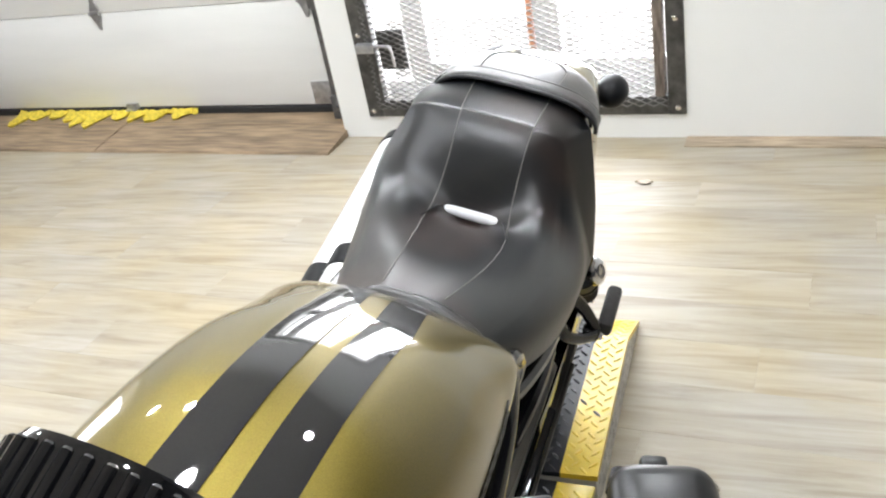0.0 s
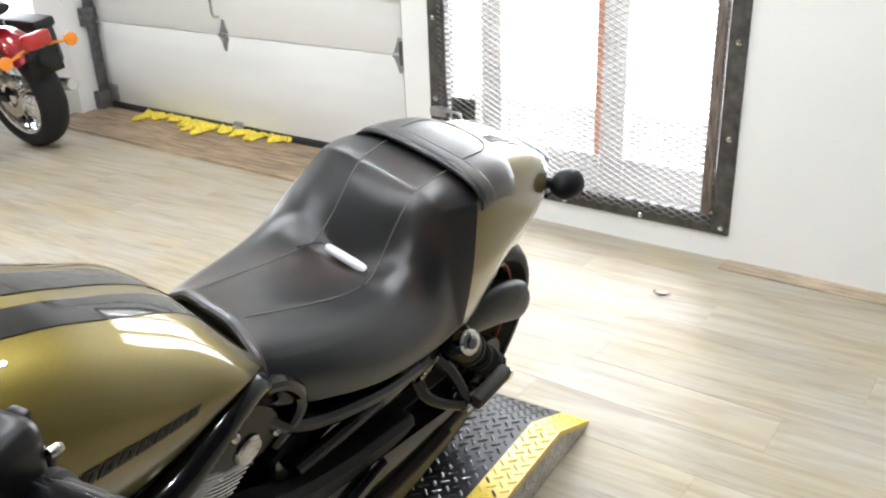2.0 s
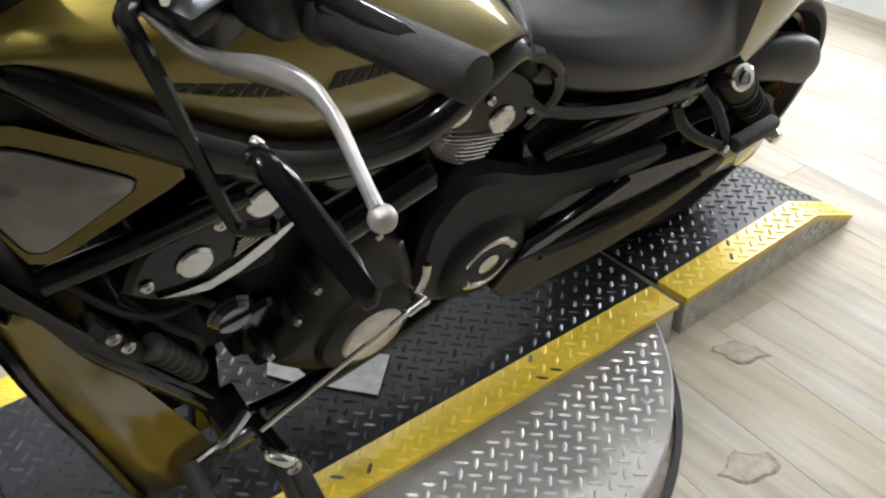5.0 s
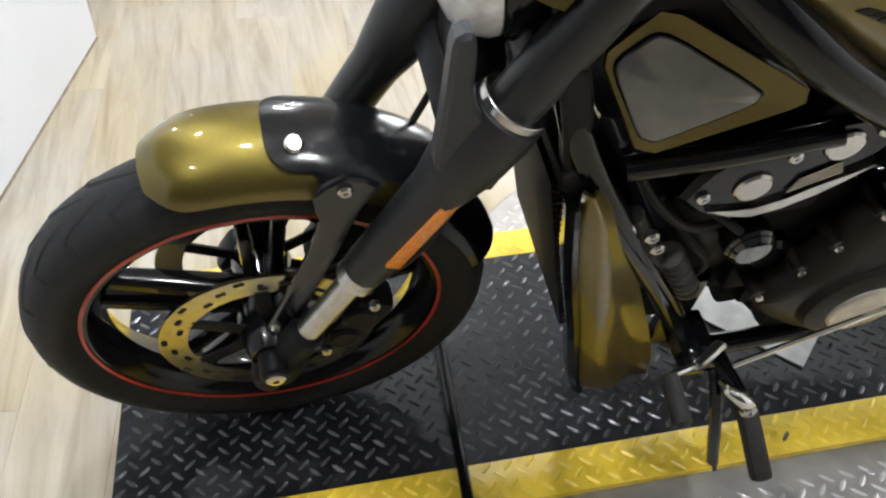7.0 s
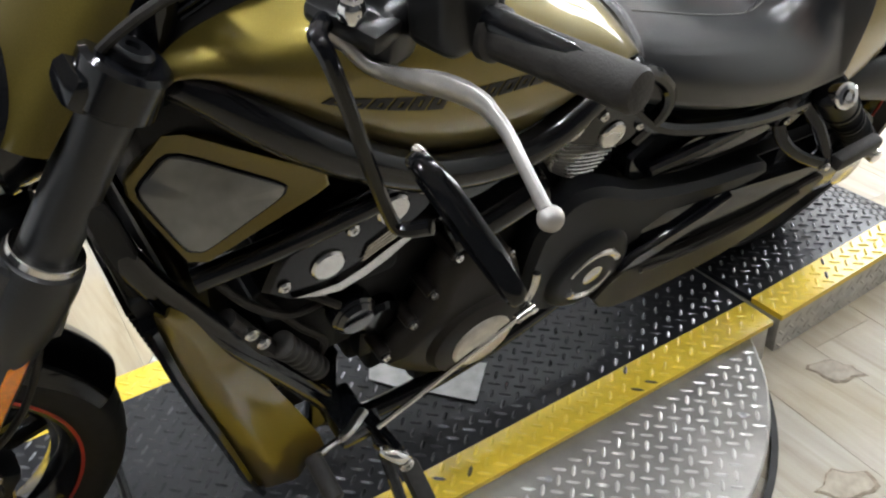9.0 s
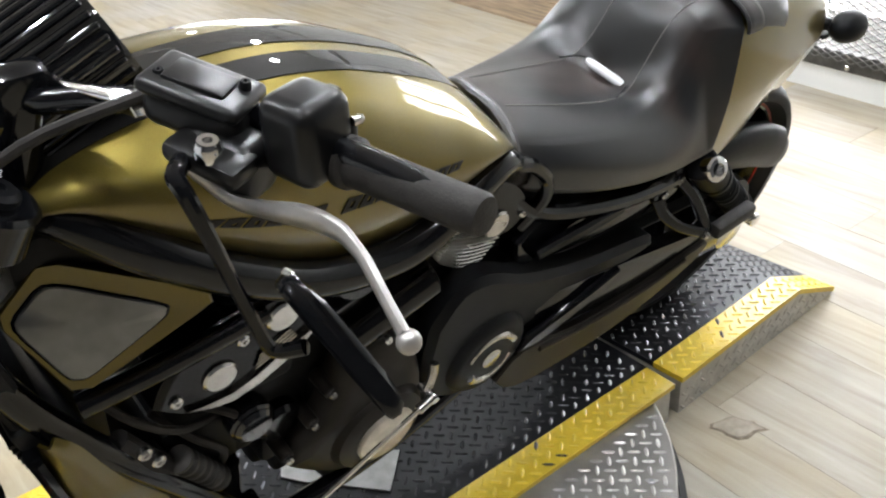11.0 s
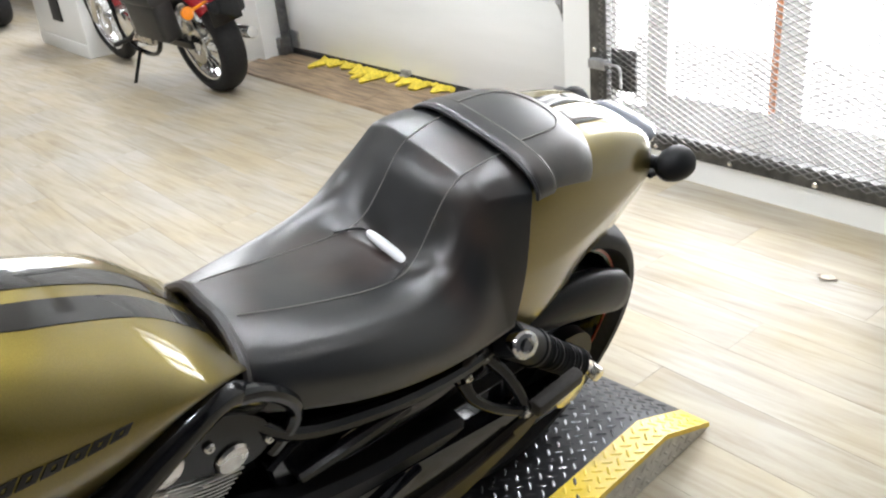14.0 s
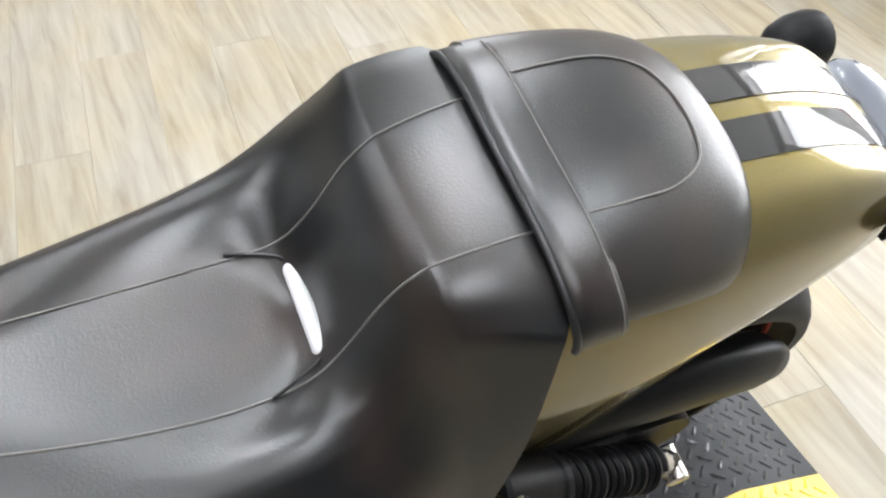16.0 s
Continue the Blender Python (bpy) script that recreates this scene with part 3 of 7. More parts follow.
for u, z in [(G0 + 0.03, 0.47), (G0 + 0.03, 0.82), (G0 + 0.03, 1.17)] + [(G1 - 0.03, 0.13 + 0.345 * k) for k in range(5)] + [(-0.666, 0.119), (-0.329, 0.119), (0.008, 0.119)]:
    share(bolt0, pose(u, -0.0125, z))
verts, faces = [], []
cu, cz = 0.0508, 0.0117
M0, M1 = G0 + 0.055, G1 - 0.064
for r in range(int((GZ1 - GZ0 - 0.09) / cz)):
    z0 = GZ0 + 0.036 + r * cz
    for k in range(int((M1 - M0) / cu * 2)):
        up = (k + r) % 2
        ua, ub = M0 + k * cu / 2, M0 + (k + 1) * cu / 2
        za, zb = (z0, z0 + cz) if up else (z0 + cz, z0)
        i = len(verts)
        verts += [(ua, -0.018, za - 0.0016), (ub, -0.018, zb - 0.0016), (ub, -0.018, zb + 0.0014), (ua, -0.018, za + 0.0014),
                  (ua, -0.0125, za - 0.0004), (ub, -0.0125, zb - 0.0004), (ub, -0.0125, zb + 0.0022), (ua, -0.0125, za + 0.0022)]
        faces += [(i, i + 1, i + 2, i + 3), (i + 7, i + 6, i + 5, i + 4), (i + 3, i + 2, i + 6, i + 7), (i, i + 4, i + 5, i + 1)]
gm = data_mesh("wire_mesh", verts, faces, M_GATEMESH, gate)
tagged(gm, "diamond expanded metal mesh", "", "", "stuff")
# white two-leaf glazed door behind the gate
od = thing("door_3", ROOM, "white glazed entrance door behind the gate", "door", kind="structure")
for nm, a in (("jamb", span(-1.01, -0.975, 0.12, 0.24, 0.10, 1.98)), ("jamb", span(0.325, 0.36, 0.12, 0.24, 0.10, 1.98)),
              ("stile", span(-0.850, -0.745, 0.16, 0.205, 0.10, 1.98)), ("stile", span(-0.262, -0.155, 0.16, 0.205, 0.10, 1.98)),
              ("rail", span(-0.745, -0.262, 0.162, 0.203, 0.10, 0.275)), ("rail", span(-0.155, 0.325, 0.162, 0.203, 0.10, 0.275)), ("rail", span(-0.975, -0.850, 0.162, 0.203, 0.10, 0.20))):
    part(nm, lambda bm, a=a: box(bm, *a, 0.004), M_TRIM, od)
part("edge_strip", lambda bm: box(bm, *span(-0.290, -0.262, 0.158, 0.200, 0.276, 1.98), 0.003), M_ORANGE, od, "faded orange edge strip")
slab("pavement", (-2.5, 1.0, -0.03), (26, 1.44, 0.08), mat("pale_concrete", (0.50, 0.49, 0.47), 0.85, grain=0.15, scale=8), "pale concrete apron outside")

# ceiling lamps
LAMPS = [(-1.9, -0.85), (-0.95, -1.05), (0.75, -0.95), (0.0, -1.85), (1.6, -2.2), (0.6, -3.4), (-0.6, -4.2), (1.6, -4.6), (-4.0, -1.0), (-2.6, -2.9), (-4.6, -2.6), (-2.4, -5.4), (-5.6, -5.2)]
for u, v in LAMPS:
    cl = thing("ceiling_light", ROOM @ pose(u, v, CEIL_H), "round white ceiling downlight, lit", "ceiling light", "ceiling downlights")
    part("housing", lambda bm: lathe(bm, [(0.10, 0.0), (0.10, -0.03), (0.085, -0.045), (0.08, -0.03), (0.0, -0.028)], (0, 0, 0), (0, 0, 1), 28), M_HOUSING, cl)
    part("diffuser", lambda bm: lathe(bm, [(0.0, -0.0345), (0.07, -0.0345), (0.07, -0.032), (0.0, -0.032)], (0, 0, 0), (0, 0, 1), 28), M_LAMP, cl, "glowing lamp disc")
    lamp("downlight", "AREA", ROOM @ pose(u, v, CEIL_H - 0.06), 22, (0.945, 0.98, 1.0), 0.14)

# ---- turntable deck ----
def studs(xs, ys, z, inside, pitch=0.0255, length=0.0280, width=0.0076, height=0.0027, plane=None):
    """Raised tread lozenges in alternating directions, joined into one mesh."""
    verts, faces = [], []
    step = pitch / math.sqrt(2)
    nx, ny = int((xs[1] - xs[0]) / step), int((ys[1] - ys[0]) / step)
    for i in range(nx + 1):
        for j in range(ny + 1):
            x, y = xs[0] + i * step, ys[0] + j * step
            if (i + j) % 2 or not inside(x, y):
                continue
            a = radians(45 if i % 2 else -45)
            c, s = math.cos(a), math.sin(a)
            k = len(verts)
            for px, py, pz in ((-length / 2, 0, 0), (-length / 4, -width / 2, 0), (length / 4, -width / 2, 0), (length / 2, 0, 0), (length / 4, width / 2, 0), (-length / 4, width / 2, 0), (-length / 3.2, 0, height), (length / 3.2, 0, height)):
                X, Y = x + px * c - py * s, y + px * s + py * c
                verts.append((X, Y, z + pz) if plane is None else plane(X, Y, pz))
            faces += [(k, k + 1, k + 6), (k + 1, k + 2, k + 7, k + 6), (k + 2, k + 3, k + 7), (k + 3, k + 4, k + 7), (k + 4, k + 5, k + 6, k + 7), (k + 5, k, k + 6)]
    return verts, faces


def tread(name, material, parent, *a, label="", **k):
    v, f = studs(*a, **k)
    ob = data_mesh(name, v, f, material, parent, smooth=False)
    return tagged(ob, label or "raised diamond tread", "", "", "stuff")


X0, X1, Y0, Y1 = -0.332, 0.325, -0.285, 1.556
YEL = 0.080
table = thing("turntable", pose(0, 0, 0), "round bare aluminium tread plate turntable on the floor", "turntable")
CX, CY, RAD = -0.01, 0.94, 0.635
part("top_plate", lambda bm: lathe(bm, [(0, 0.070), (RAD - 0.01, 0.070), (RAD, 0.074), (RAD, 0.088), (RAD - 0.004, 0.091), (0, 0.091)], (CX, CY, 0), (0, 0, 1), 96), M_PLATE, table)
part("base_ring", lambda bm: lathe(bm, [(0, 0.004), (RAD - 0.012, 0.004), (RAD - 0.012, 0.069), (0, 0.069)], (CX, CY, 0), (0, 0, 1), 72), M_RUBBERSEAL, table, "black rubber base ring")
tread("tread", M_PLATESTUD, table, (CX - RAD, CX + RAD), (CY - RAD, CY + RAD), 0.091, lambda x, y: math.hypot(x - CX, y - CY) < RAD - 0.02 and not (X0 - 0.01 < x < X1 + 0.012))
part("rubber_hoop", lambda bm: lathe(bm, [(RAD + 0.012, 0.002), (RAD + 0.026, 0.002), (RAD + 0.026, 0.014), (RAD + 0.012, 0.018)], (CX, CY, 0), (0, 0, 1), 96, closed=True), M_RUBBERSEAL, table, "black rubber hoop round the base")
scr = part("screw", lambda bm: lathe(bm, [(0.007, 0), (0.007, 0.002), (0.004, 0.003), (0, 0.003)], (0, 0, 0), (0, 0, 1), 10), M_GALV, table)
scr.location = (0.332 + 0.02, 0.906, 0.091)
for a in range(14):
    share(scr, pose(CX + 0.585 * math.cos(a * 0.449 + 0.2), CY + 0.585 * math.sin(a * 0.449 + 0.2), 0.091))

deck = thing("lift_deck", pose(0.245, 1.550, 0, 0, 0, -2.2) @ pose(-0.245, -1.556, 0), "black tread plate deck with yellow safety borders", "deck")
part("deck_plate", lambda bm: box(bm, ((X0 + X1) / 2, (Y0 + Y1) / 2, 0.0985), (X1 - X0 - 2 * YEL, Y1 - Y0, 0.013), 0.0), M_DECK, deck)
for nm, xa, xb in (("border", X0, X0 + YEL), ("border", X1 - YEL, X1)):
    part(nm, lambda bm, xa=xa, xb=xb: box(bm, ((xa + xb) / 2, (Y0 + Y1) / 2, 0.0985), (xb - xa, Y1 - Y0, 0.013), 0.0015), M_YELLOW, deck, "yellow painted border")
    tread("border_tread", M_YELLOWSTUD, deck, (xa + 0.012, xb - 0.008), (Y0 + 0.01, Y1 - 0.01), TOP, lambda x, y: True)
tread("tread", M_DECKSTUD, deck, (X0 + YEL + 0.010, X1 - YEL - 0.008), (Y0 + 0.01, Y1 - 0.01), TOP, lambda x, y: True)
for x in (X0 + 0.007, X1 - 0.007):
    for ya, yb in ((Y0 + 0.012, 0.39), (1.492, Y1 - 0.012)):
        part("skirt", lambda bm, x=x, ya=ya, yb=yb: box(bm, (x, (ya + yb) / 2, 0.0465), (0.010, yb - ya, 0.089), 0.001), M_SKIRT, deck, "bare tread plate side skirt")
part("end_skirt", lambda bm: box(bm, (0, Y1 - 0.006, 0.046), (X1 - X0 - 0.03, 0.010, 0.088), 0.001), M_SKIRT, deck)
part("front_skirt", lambda bm: box(bm, (0, Y0 + 0.006, 0.046), (X1 - X0 - 0.03, 0.010, 0.088), 0.001), M_SKIRT, deck)

# ramp section
YA, YB, YC = 1.574, 2.055, 2.245
RZ = 0.022
ramp = thing("loading_ramp", pose(0, 0, 0), "sloped black tread plate loading ramp with yellow borders", "ramp")


def rz(y):
    return TOP if y < YB else TOP + (RZ - TOP) * (y - YB) / (YC - YB)


def strip(bm, xa, xb, t=0.012):
    ring = [(YA, TOP), (YB, TOP), (YC, RZ), (YC, RZ - t), (YB, TOP - t), (YA, TOP - t)]
    loft(bm, [[(x, *p) for p in ring] for x in (xa, xb)])


part("ramp_plate", lambda bm: strip(bm, X0 + YEL, X1 - YEL), M_DECK, ramp)
for xa, xb in ((X0, X0 + YEL), (X1 - YEL, X1)):
    part("border", lambda bm, xa=xa, xb=xb: strip(bm, xa, xb, 0.014), M_YELLOW, ramp, "yellow painted border")
    tread("border_tread", M_YELLOWSTUD, ramp, (xa + 0.012, xb - 0.008), (YA + 0.012, YC - 0.012), TOP, lambda x, y: True, plane=lambda x, y, h: (x, y, rz(y) + h))
tread("tread", M_DECKSTUD, ramp, (X0 + YEL + 0.010, X1 - YEL - 0.008), (YA + 0.012, YC - 0.012), TOP, lambda x, y: True, plane=lambda x, y, h: (x, y, rz(y) + h))
for x in (X0 + 0.004, X1 - 0.014):
    part("skirt", lambda bm, x=x: loft(bm, [[(q, YA, 0.002), (q, YC - 0.004, 0.002), (q, YC - 0.004, RZ - 0.014), (q, YB, TOP - 0.0145), (q, YA, TOP - 0.0145)] for q in (x, x + 0.010)]), M_SKIRT, ramp, "bare tread plate side skirt")
tread("skirt_tread", M_SKIRT, ramp, (YA + 0.015, YC - 0.02), (0.012, 0.095), 0, lambda a, b: b < rz(a) - 0.022, plane=lambda a, b, h: (X1 - 0.004 + h, a, b), pitch=0.0255, length=0.027)
part("end_skirt", lambda bm: box(bm, (0, YA + 0.005, 0.046), (X1 - X0 - 0.03, 0.010, 0.088), 0.001), M_SKIRT, ramp)

# loose black bar lying across the deck, and a grey sheet as a patch of light
bar = part("tie_bar", lambda bm: tube(bm, [(-0.10, 0.288, TOP + 0.030), (0.02, 0.276, TOP + 0.016), (0.12, 0.266, TOP + 0.012), (0.33, 0.244, TOP + 0.012)], 0.0095, 10), M_BLACK, None)
tagged(bar, "thin glossy black steel bar lying on the deck", "bar")
bm = bmesh.new()
patch_ring = [(-0.130, 0.826), (-0.046, 0.776), (0.000, 0.803), (0.050, 0.844), (0.136, 0.908), (0.062, 0.990), (-0.050, 0.884)]
loft(bm, [[(x, y, z) for x, y in patch_ring] for z in (TOP + 0.0026, TOP + 0.0050)])
patch = finish(bm, "patch_plate", M_PATCH)
tagged(patch, "thin grey sheet standing in for a bright patch of light on the black deck", "plate")

# litter on the floor
random.seed(8)


def scrap(x, y, s, name="dry_leaf", label="small dry curled leaf lying on the floor", material=None):
    bm = bmesh.new()
    n = 9
    a = [(x + s * (i / (n - 1) - 0.5), y + s * 0.28 * math.sin(math.pi * i / (n - 1)) + random.uniform(-0.1, 0.1) * s, 0.003 + random.uniform(0, 0.10) * s) for i in range(n)]
    b = [(x + s * (i / (n - 1) - 0.5), y - s * 0.28 * math.sin(math.pi * i / (n - 1)) + random.uniform(-0.1, 0.1) * s, 0.003 + random.uniform(0, 0.10) * s) for i in range(n)]
    c = [((p[0] + q[0]) / 2, (p[1] + q[1]) / 2, 0.002) for p, q in zip(a, b)]
    loft(bm, [a, c, b], closed=False, cap=False)
    solid(bm, 0.0015)
    return tagged(finish(bm, name, material or M_GREYDIRT), label, "leaf")


scrap(0.239, 3.109, 0.065, material=mat("dry_leaf_tan", (0.52, 0.45, 0.36), 0.7, grain=0.3, scale=60))


def peeled(x, y, s, turn):
    """A worn patch where the floor's top layer has lifted: a dark ragged rim with a paler face."""
    th = thing("floor_patch", pose(x, y, 0, 0, 0, turn), "ragged peeled patch in the vinyl floor", "floor patch", "peeled floor patches")
    ring = [(s * (0.5 + random.uniform(-0.13, 0.13)) * math.cos(2 * math.pi * k / 15) * 1.25, s * (0.36 + random.uniform(-0.11, 0.11)) * math.sin(2 * math.pi * k / 15)) for k in range(15)]
    part("rim", lambda bm: loft(bm, [[(a, b, 0.0003) for a, b in ring], [(a, b, 0.0012) for a, b in ring], [(a * 0.96, b * 0.96, 0.0016) for a, b in ring]]), M_GREYDIRT, th)
    part("face", lambda bm: loft(bm, [[(a * 0.86 - 0.02 * s, b * 0.84 + 0.02 * s, z) for a, b in ring] for z in (0.0018, 0.0026)]), M_PEEL, th)


for q in ((0.44, 1.627, 0.085, 40), (0.64, 1.385, 0.10, 70)):
    peeled(*q)

# ---- the motorcycle: x to its left, y to its rear, z up from its tyres ----
moto = thing("motorcycle", BIKE, "olive gold cruiser motorcycle with black stripes leaning on its side stand", "motorcycle")
FA = Vector((0, -0.002, 0.327))
RA = Vector((0, 1.780, 0.330))


def bike(name, build, material, label="", parent=None, sharp=35):
    return part(name, build, material, parent or moto, label, sharp)


def screw(parent, places, r=0.007, material=None, name="bolt", axis=(1, 0, 0), h=0.006):
    first = part(name, lambda bm: lathe(bm, [(r, -0.004), (r, h * 0.6), (r * 0.75, h), (r * 0.35, h), (r * 0.35, h * 0.5), (0, h * 0.5)], (0, 0, 0), axis, 12), material or M_SILVER, parent)
    first.location = places[0]
    for p in places[1:]:
        share(first, Matrix.Translation(p))
    return first


# -- tank cover --
TY = [0.405, 0.45, 0.52, 0.60, 0.70, 0.80, 0.90, 1.00, 1.085]
TZT = [0.955, 0.990, 1.012, 1.020, 1.018, 0.995, 0.952, 0.888, 0.794]
TW = [0.090, 0.125, 0.156, 0.174, 0.184, 0.185, 0.180, 0.166, 0.119]
TZB = [0.940, 0.960, 0.918, 0.863, 0.808, 0.785, 0.795, 0.826, 0.790]
TWB = [0.075, 0.105, 0.140, 0.158, 0.166, 0.166, 0.162, 0.146, 0.115]


def along(xs, ys, x):
    for a, b, p, q in zip(xs, xs[1:], ys, ys[1:]):
        if x <= b:
            f = max(0.0, (x - a) / (b - a))
            return p + (q - p) * f
    return ys[-1]


_dense = [q for q in spline([(a, b, c) for a, b, c in zip(TY, TZT, TW)], 57)]
_dense2 = [q for q in spline([(a, b, c) for a, b, c in zip(TY, TZB, TWB)], 57)]


def tank_at(y, s, lift=0.0):
    """A point on the tank cover: s from 0 (ridge) to 1 (lower left edge); negative: the other side."""
    ys = [q[0] for q in _dense]
    zt, w = along(ys, [q[1] for q in _dense], y), along(ys, [q[2] for q in _dense], y)
    zb, wb = along(ys, [q[1] for q in _dense2], y), along(ys, [q[2] for q in _dense2], y)
    k = abs(s)
    zm = zb + (zt - zb) * 0.38
    shift = 0.034 * along([0.86, 1.085], [1.0, 0.0], y)
    w, wb = w - shift, wb - shift
    if s < 0:
        k2 = along([0.84, 1.085], [1.0, 0.62], y)
        w, wb = (w + 0.018) * k2, (wb + 0.018) * k2
    e = along([0.80, 1.0], [0.0, 0.20 if s < 0 else 0.34], y)
    if k < 0.72:
        a = k / 0.72 * math.pi / 2
        x, z = w * math.sin(a) ** (0.86 + e), zm + (zt - zm) * math.cos(a) ** (0.80 + e)
        nx, nz = math.sin(a), math.cos(a)
    else:
        f = (k - 0.72) / 0.28
        x, z = w + (wb - w) * f * f, zm + (zb - zm) * f
        nx, nz = 1.0, -0.25 * f
    return Vector((shift + (x + nx * lift) * (1 if s >= 0 else -1), y, z + nz * lift))


def tank(bm):
    rings = []
    for i in range(49):
        y = TY[0] + (TY[-1] - TY[0]) * i / 48
        rings.append([tank_at(y, k / 28) for k in range(-28, 29)] + [tank_at(y, k / 28, -0.004) for k in range(28, -29, -1)])
    loft(bm, rings)
    bm.faces.new([bm.verts.new(tank_at(TY[0] + 0.002, k / 28)) for k in range(-28, 29)])


tk = bike("tank_cover", tank, M_GOLD, "olive gold metallic tank cover", sharp=60)


def s_for_x(y, x):
    x += 0.034 * along([0.86, 1.085], [1.0, 0.0], y)
    lo, hi = 0.0, 0.72
    for _ in range(30):
        m = (lo + hi) / 2
        if tank_at(y, m).x < x:
            lo = m
        else:
            hi = m
    return lo


def stripe(bm, sgn, xa=0.0105, xb=0.049, y0=0.43, y1=1.075):
    rows = []
    for i in range(60):
        y = y0 + (y1 - y0) * i / 59
        rows.append([tank_at(y, sgn * s_for_x(y, xa + (xb - xa) * k / 6), 0.0012) for k in range(7)])
    loft(bm, rows, closed=False, cap=False)
    solid(bm, 0.0008)


for sgn in (1, -1):
    part("stripe", lambda bm, sgn=sgn: stripe(bm, sgn), M_STRIPE, tk, "charcoal racing stripe", 60)


def letter(bm, side, y, tall):
    """A slanted open mark lying on the tank."""
    def ring(k, lift):
        out = []
        for yy, f in ((-0.5, 0), (0.5, 0), (0.5, 1), (-0.5, 1)):
            g = 0.5 + (f - 0.5) * k
            v = y + 0.0125 + yy * 0.0195 * (k if k == 1 else 0.24) + 0.0100 * (g - 0.5)
            q = along([0.556, 0.72, 0.91], [0.742, 0.690, 0.628], v) - tall * (g - 0.5)
            out.append(bm.verts.new(tank_at(v, q * side, lift)))
        return out
    rings = [ring(1, 0.0004), ring(1, 0.0016), ring(0.42, 0.0016), ring(0.42, 0.0004)]
    for a, b in zip(rings, rings[1:]):
        for i in range(4):
            j = (i + 1) % 4
            bm.faces.new((a[i], a[j], b[j], b[i]))


for side in (1, -1):
    em = part("tank_emblem", lambda bm, side=side: letter(bm, side, 0.556, 0.046), M_LETTER, tk, "row of small dark slanted emblem marks")
    for k in range(1, 15):
        if k != 6:
            part("emblem_mark", lambda bm, side=side, k=k: letter(bm, side, 0.556 + 0.0235 * k, 0.046), M_LETTER, em)

# -- frame rails --
RAIL = [(0.040, 0.395, 0.945), (0.100, 0.45, 0.945), (0.142, 0.51, 0.905), (0.166, 0.59, 0.846), (0.176, 0.69, 0.788), (0.178, 0.80, 0.762), (0.174, 0.88, 0.768), (0.164, 0.96, 0.800), (0.148, 1.03, 0.806), (0.130, 1.09, 0.745)]
for side in (1, -1):
    bike("frame_rail", lambda bm, side=side: tube(bm, [(x, y, z) if side > 0 else (0.066 - x, y, z - 0.025) for x, y, z in RAIL], [0.02, 0.025, 0.027, 0.026, 0.025, 0.025, 0.024, 0.022, 0.02, 0.018], 14), M_BLACK, "gloss black frame rail")
    bike("brace_tube", lambda bm, side=side: tube(bm, [(side * 0.125, 0.415, 0.690), (side * 0.140, 0.52, 0.712), (side * 0.155, 0.64, 0.745)], 0.016, 12), M_BLACK)
    bike("down_tube", lambda bm, side=side: tube(bm, [(side * 0.075, 0.322, 0.90), (side * 0.112, 0.348, 0.76), (side * 0.134, 0.410, 0.630), (side * 0.145, 0.54, 0.40), (side * 0.145, 0.625, 0.235)], 0.019, 12), M_BLACK)
    bike("lower_tube", lambda bm, side=side: tube(bm, [(side * 0.130, 0.585, 0.245), (side * 0.150, 0.66, 0.225), (side * 0.155, 0.80, 0.235), (side * 0.155, 0.95, 0.270), (side * 0.150, 1.12, 0.33)], 0.017, 12), M_BLACK)
bike("headstock", lambda bm: (rod(bm, (-0.01, 0.285, 0.80), (-0.01, 0.385, 0.975), 0.034, bev=0.004), box(bm, (0, 0.405, 0.89), (0.09, 0.09, 0.12), 0.02)), M_BLACK)

bike("airbox", lambda bm: box(bm, (0.01, 0.49, 0.815), (0.15, 0.20, 0.20), 0.02), M_ENGINE, "matt black airbox")

# -- air scoops --
SC = [(0.084, 0.422, 0.886), (0.153, 0.569, 0.821), (0.160, 0.570, 0.803), (0.146, 0.412, 0.731), (0.089, 0.364, 0.832)]


def scoop(bm, side, k=1.0, lift=0.0):
    c = sum((Vector(p) for p in SC), Vector()) / 5
    ring = [c + (Vector(p) - c) * k for p in SC]
    dense = []
    for i in range(5):
        a, b = ring[i], ring[(i + 1) % 5]
        dense += [a.lerp(b, f) for f in (0.10, 0.35, 0.65, 0.90)]
    nrm = (ring[1] - ring[0]).cross(ring[3] - ring[0]).normalized()
    if nrm.x < 0:
        nrm = -nrm
    rows = [[p + nrm * (lift - 0.02) for p in dense], [p + nrm * (lift - 0.003) for p in dense], [c + (p - c) * 0.975 + nrm * lift for p in dense], [c + (p - c) * 0.6 + nrm * (lift - 0.001) for p in dense], [c + (p - c) * 0.2 + nrm * (lift - 0.002) for p in dense]]
    loft(bm, [[Vector((side * q.x, q.y, q.z)) for q in r] for r in rows])


